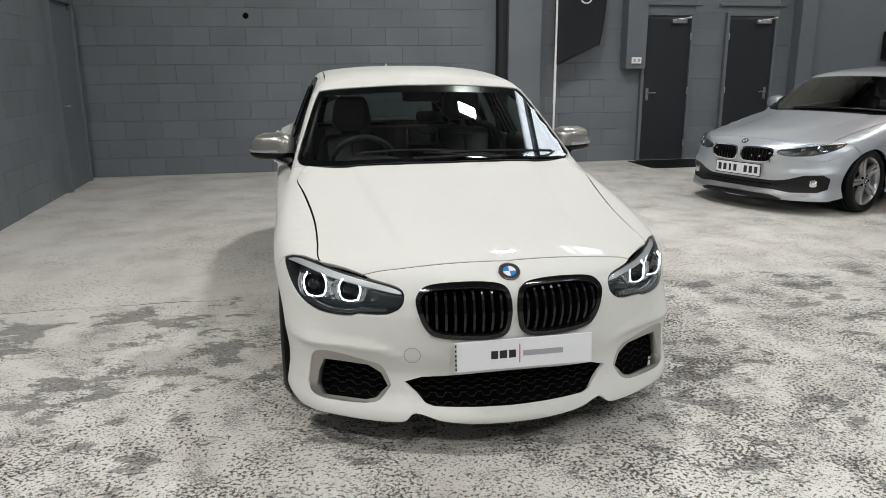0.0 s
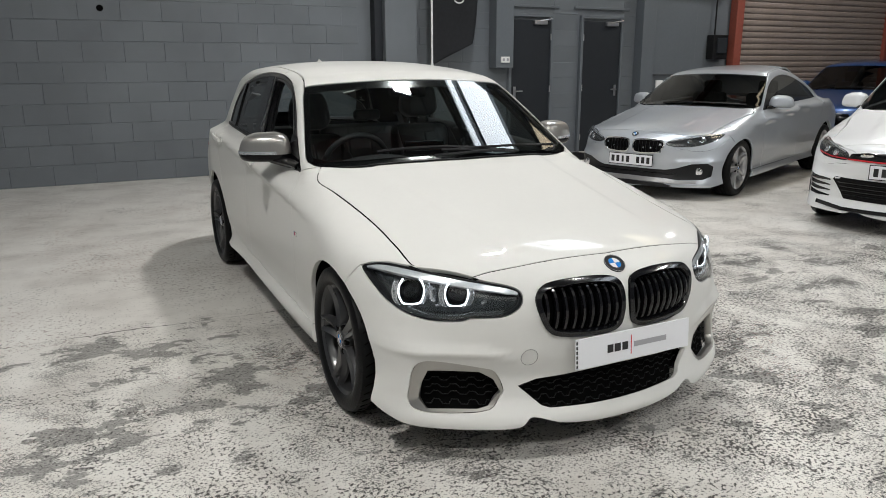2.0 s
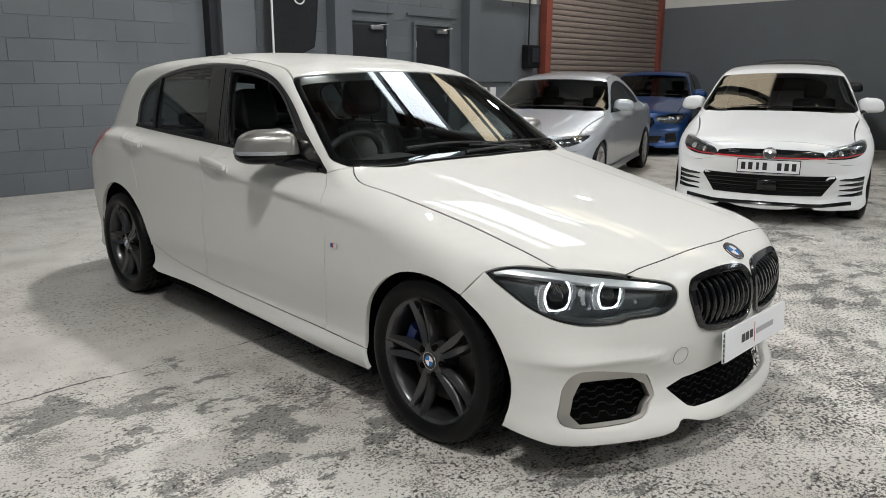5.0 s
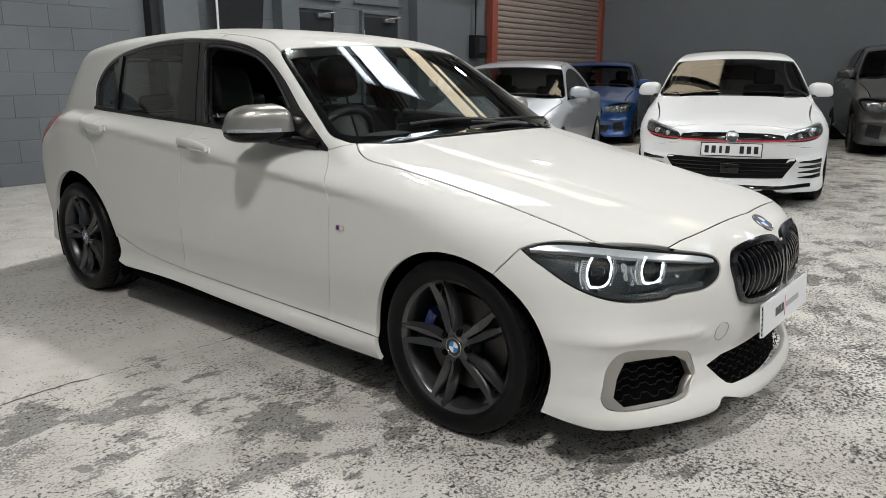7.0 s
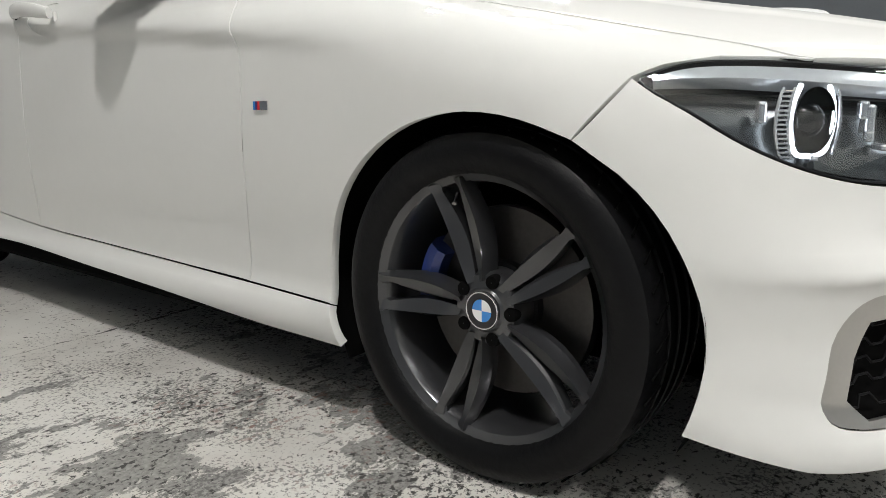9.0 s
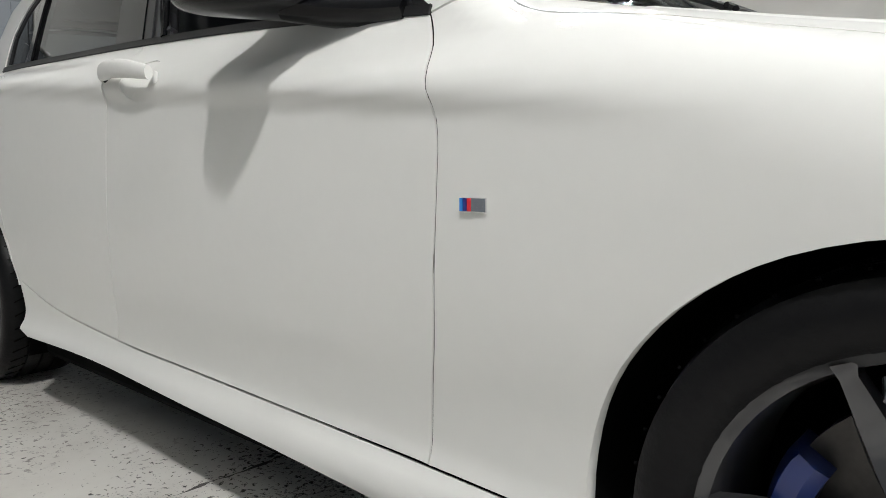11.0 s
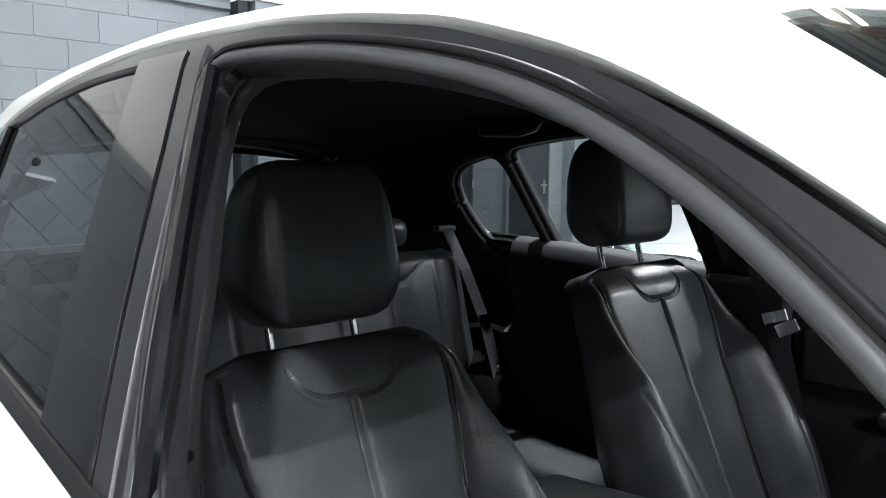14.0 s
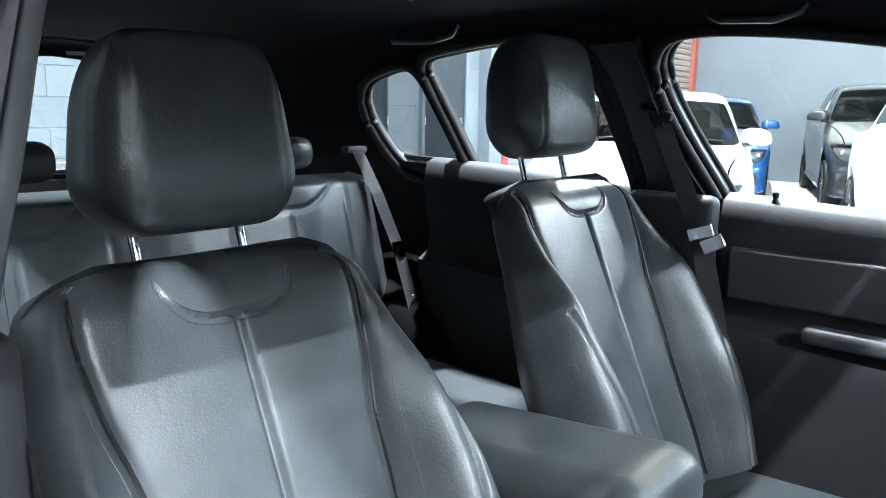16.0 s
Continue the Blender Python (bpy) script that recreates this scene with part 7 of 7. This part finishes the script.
# feather flag
flag = thing("feather_flag", "tall dark feather flag on a white pole by the wall", "flag", at=pose(2.94, BACK - 0.40, 0))
part("pole", tube([(0, 0, 0.03), (0, 0, 4.3)], 0.016, 10), WHITE_ENAMEL, flag)
part("pole_sleeve", tube([(0, 0, 0.9), (0, 0, 1.45)], 0.021, 10), WHITE_ENAMEL, flag)
part("foot", smooth(box(0.45, 0.45, 0.03, (0, 0, 0.016), 0.012)), BLACK_TRIM, flag)
FLAG_CLOTH = plain("charcoal flag cloth", (0.035, 0.037, 0.042), 0.85, 0, 0, 0.15, 25, 0.3)
bm, rows = grid_mesh(lambda i, j: Vector((0.005 + i * (0.74 - 0.10 * (1 - j) ** 6), 0.02 * math.sin(5 * i + 3 * j) + 0.015 * math.sin(11 * j), 1.42 + 0.30 * i * (1 - j) ** 3 + 2.85 * j)), 24, 60)
bmesh.ops.solidify(bm, geom=bm.faces[:], thickness=0.003)
part("flag_cloth", smooth(bm, 80), FLAG_CLOTH, flag)
ring = tube([(0.42 + 0.085 * math.cos(a), -0.022, 2.36 + 0.085 * math.sin(a)) for a in np.linspace(0, 2 * math.pi, 28, endpoint=False)], 0.011, 6, closed=True)
part("print_ring", ring, WHITE_ENAMEL, flag)
for z, h, w, mat in ((2.62, 0.035, 0.20, WHITE_ENAMEL), (2.76, 0.035, 0.20, WHITE_ENAMEL), (2.88, 0.035, 0.20, WHITE_ENAMEL), (3.02, 0.035, 0.20, WHITE_ENAMEL), (3.16, 0.02, 0.30, INK_RED), (3.32, 0.025, 0.15, INK_GREY), (3.46, 0.025, 0.15, INK_GREY), (3.60, 0.025, 0.15, INK_GREY), (3.74, 0.025, 0.15, INK_GREY), (3.88, 0.025, 0.15, INK_GREY)):
    part("print_bar", box(w, 0.004, h, (0.42, -0.036, z), 0.001), mat, flag)
mat_ob = thing("door_mat", "dark rubber mat on the floor before the doors", "mat", at=pose(5.0, BACK - 0.55, 0))
part("mat_sheet", box(1.5, 0.8, 0.012, (0, 0, 0.007), 0.004), RUBBER, mat_ob)
hole = thing("wall_hole", "small dark round vent hole in the blockwork", "vent", at=pose(-1.29, BACK - 0.008, 2.10))
part("hole_ring", lathe([(0.001, 0.0), (0.030, 0.0), (0.036, -0.006), (0.040, 0.004)], 20, "y"), BLACK_DEEP, hole)

# blockwork: single blocks, slightly proud of their joints
BW, BH = 0.47, 0.2445


def block_mesh(w):
    me = bpy.data.meshes.new("brick")
    bm = box(w - 0.006, 0.03, BH - 0.006, (0, 0, 0), 0.0045, 1)
    bm.to_mesh(me)
    bm.free()
    me.materials.append(WALL_GREY)
    return me


FULL, HALF = block_mesh(BW), block_mesh(BW / 2)
rng = random.Random(4)
KEEP_OUT = [(2.16, 2.78, 0, 9), (4.38, 5.30, 0, 2.36), (5.74, 6.71, 0, 2.36), (6.94, 14, 0, 9), (4.09, 4.42, 1.37, 9)]


def lay(wall, length, place, skip):
    for r in range(11):
        x = -BW / 2 * (r % 2)
        while x < length - 0.05:
            a, b = max(x, 0), min(x + BW, length)
            z = r * BH + BH / 2
            half = b - a < BW * 0.75
            mid = (a + b) / 2
            if not skip(a, b, z):
                o = new("brick", HALF if half else FULL)
                o.parent = wall
                o.matrix_world = place(mid, z) @ Matrix.Translation((0, rng.uniform(-0.0012, 0.0012), 0))
            x += BW


lay(wall_back, 6.93 - LEFT, lambda s, z: Matrix.Translation((LEFT + s, BACK + 0.009, z)), lambda a, b, z: any(LEFT + b > k[0] + 0.03 and LEFT + a < k[1] - 0.03 and k[2] < z + 0.1 and z - 0.1 < k[3] for k in KEEP_OUT))
lay(wall_left, 7.2, lambda s, z: Matrix.Translation((LEFT - 0.009, BACK - s, z)) @ Matrix.Rotation(radians(90), 4, "Z"), lambda a, b, z: (BACK - b < 7.05 and BACK - a > 6.05 and z < 2.3))

# open joint across the floor
rng = random.Random(11)
bm = bmesh.new()
left_row, right_row = [], []
yy = 1.40
for k in range(150):
    x = -3.40 + 0.02 * k
    yy += rng.uniform(-0.006, 0.006) + (1.405 + 0.04 * math.sin(x * 2.1) - yy) * 0.08
    w = max(0.0008, rng.uniform(-0.003, 0.006) + 0.003 * math.sin(x * 7))
    left_row.append(bm.verts.new((x, yy - w, 0.0015)))
    right_row.append(bm.verts.new((x, yy + w, 0.0015)))
for k in range(149):
    bm.faces.new((left_row[k], left_row[k + 1], right_row[k + 1], right_row[k]))
crack = part("floor_joint", bm, plain("dirt in the joint", (0.10, 0.095, 0.09), 0.9, 0, 0, 0.3, 60), None)
tagged(crack, "thin dirty crack across the painted concrete floor", "floor joint", kind="structure")

# cable and conduit on the upper wall
cable = thing("wall_cable", "thin dark cable hanging in a loop on the white upper wall", "cable", at=pose(6.6, BACK + 0.004, 3.9))
loop = curve([(-0.70, 0.35), (-0.64, 0.03), (-0.54, -0.13), (-0.21, -0.32), (0.25, -0.41), (0.62, -0.27), (0.90, 0.02), (1.10, 0.35)], 5, False)
part("cable_loop", tube([(x, -0.012, z) for x, z in loop], 0.008, 6), INK_GREY, cable)
conduit = thing("wall_conduit", "painted conduit running level along the white upper wall", "conduit", at=pose(2.9, BACK + 0.002, 3.0))
part("pipe", tube([(0, -0.02, 0.0), (3.9, -0.02, 0.0)], 0.022, 10), WALL_WHITE, conduit)
for x in (0.4, 1.4, 2.4, 3.4):
    part("clip", box(0.03, 0.05, 0.07, (x, -0.02, 0), 0.004), STEEL, conduit)
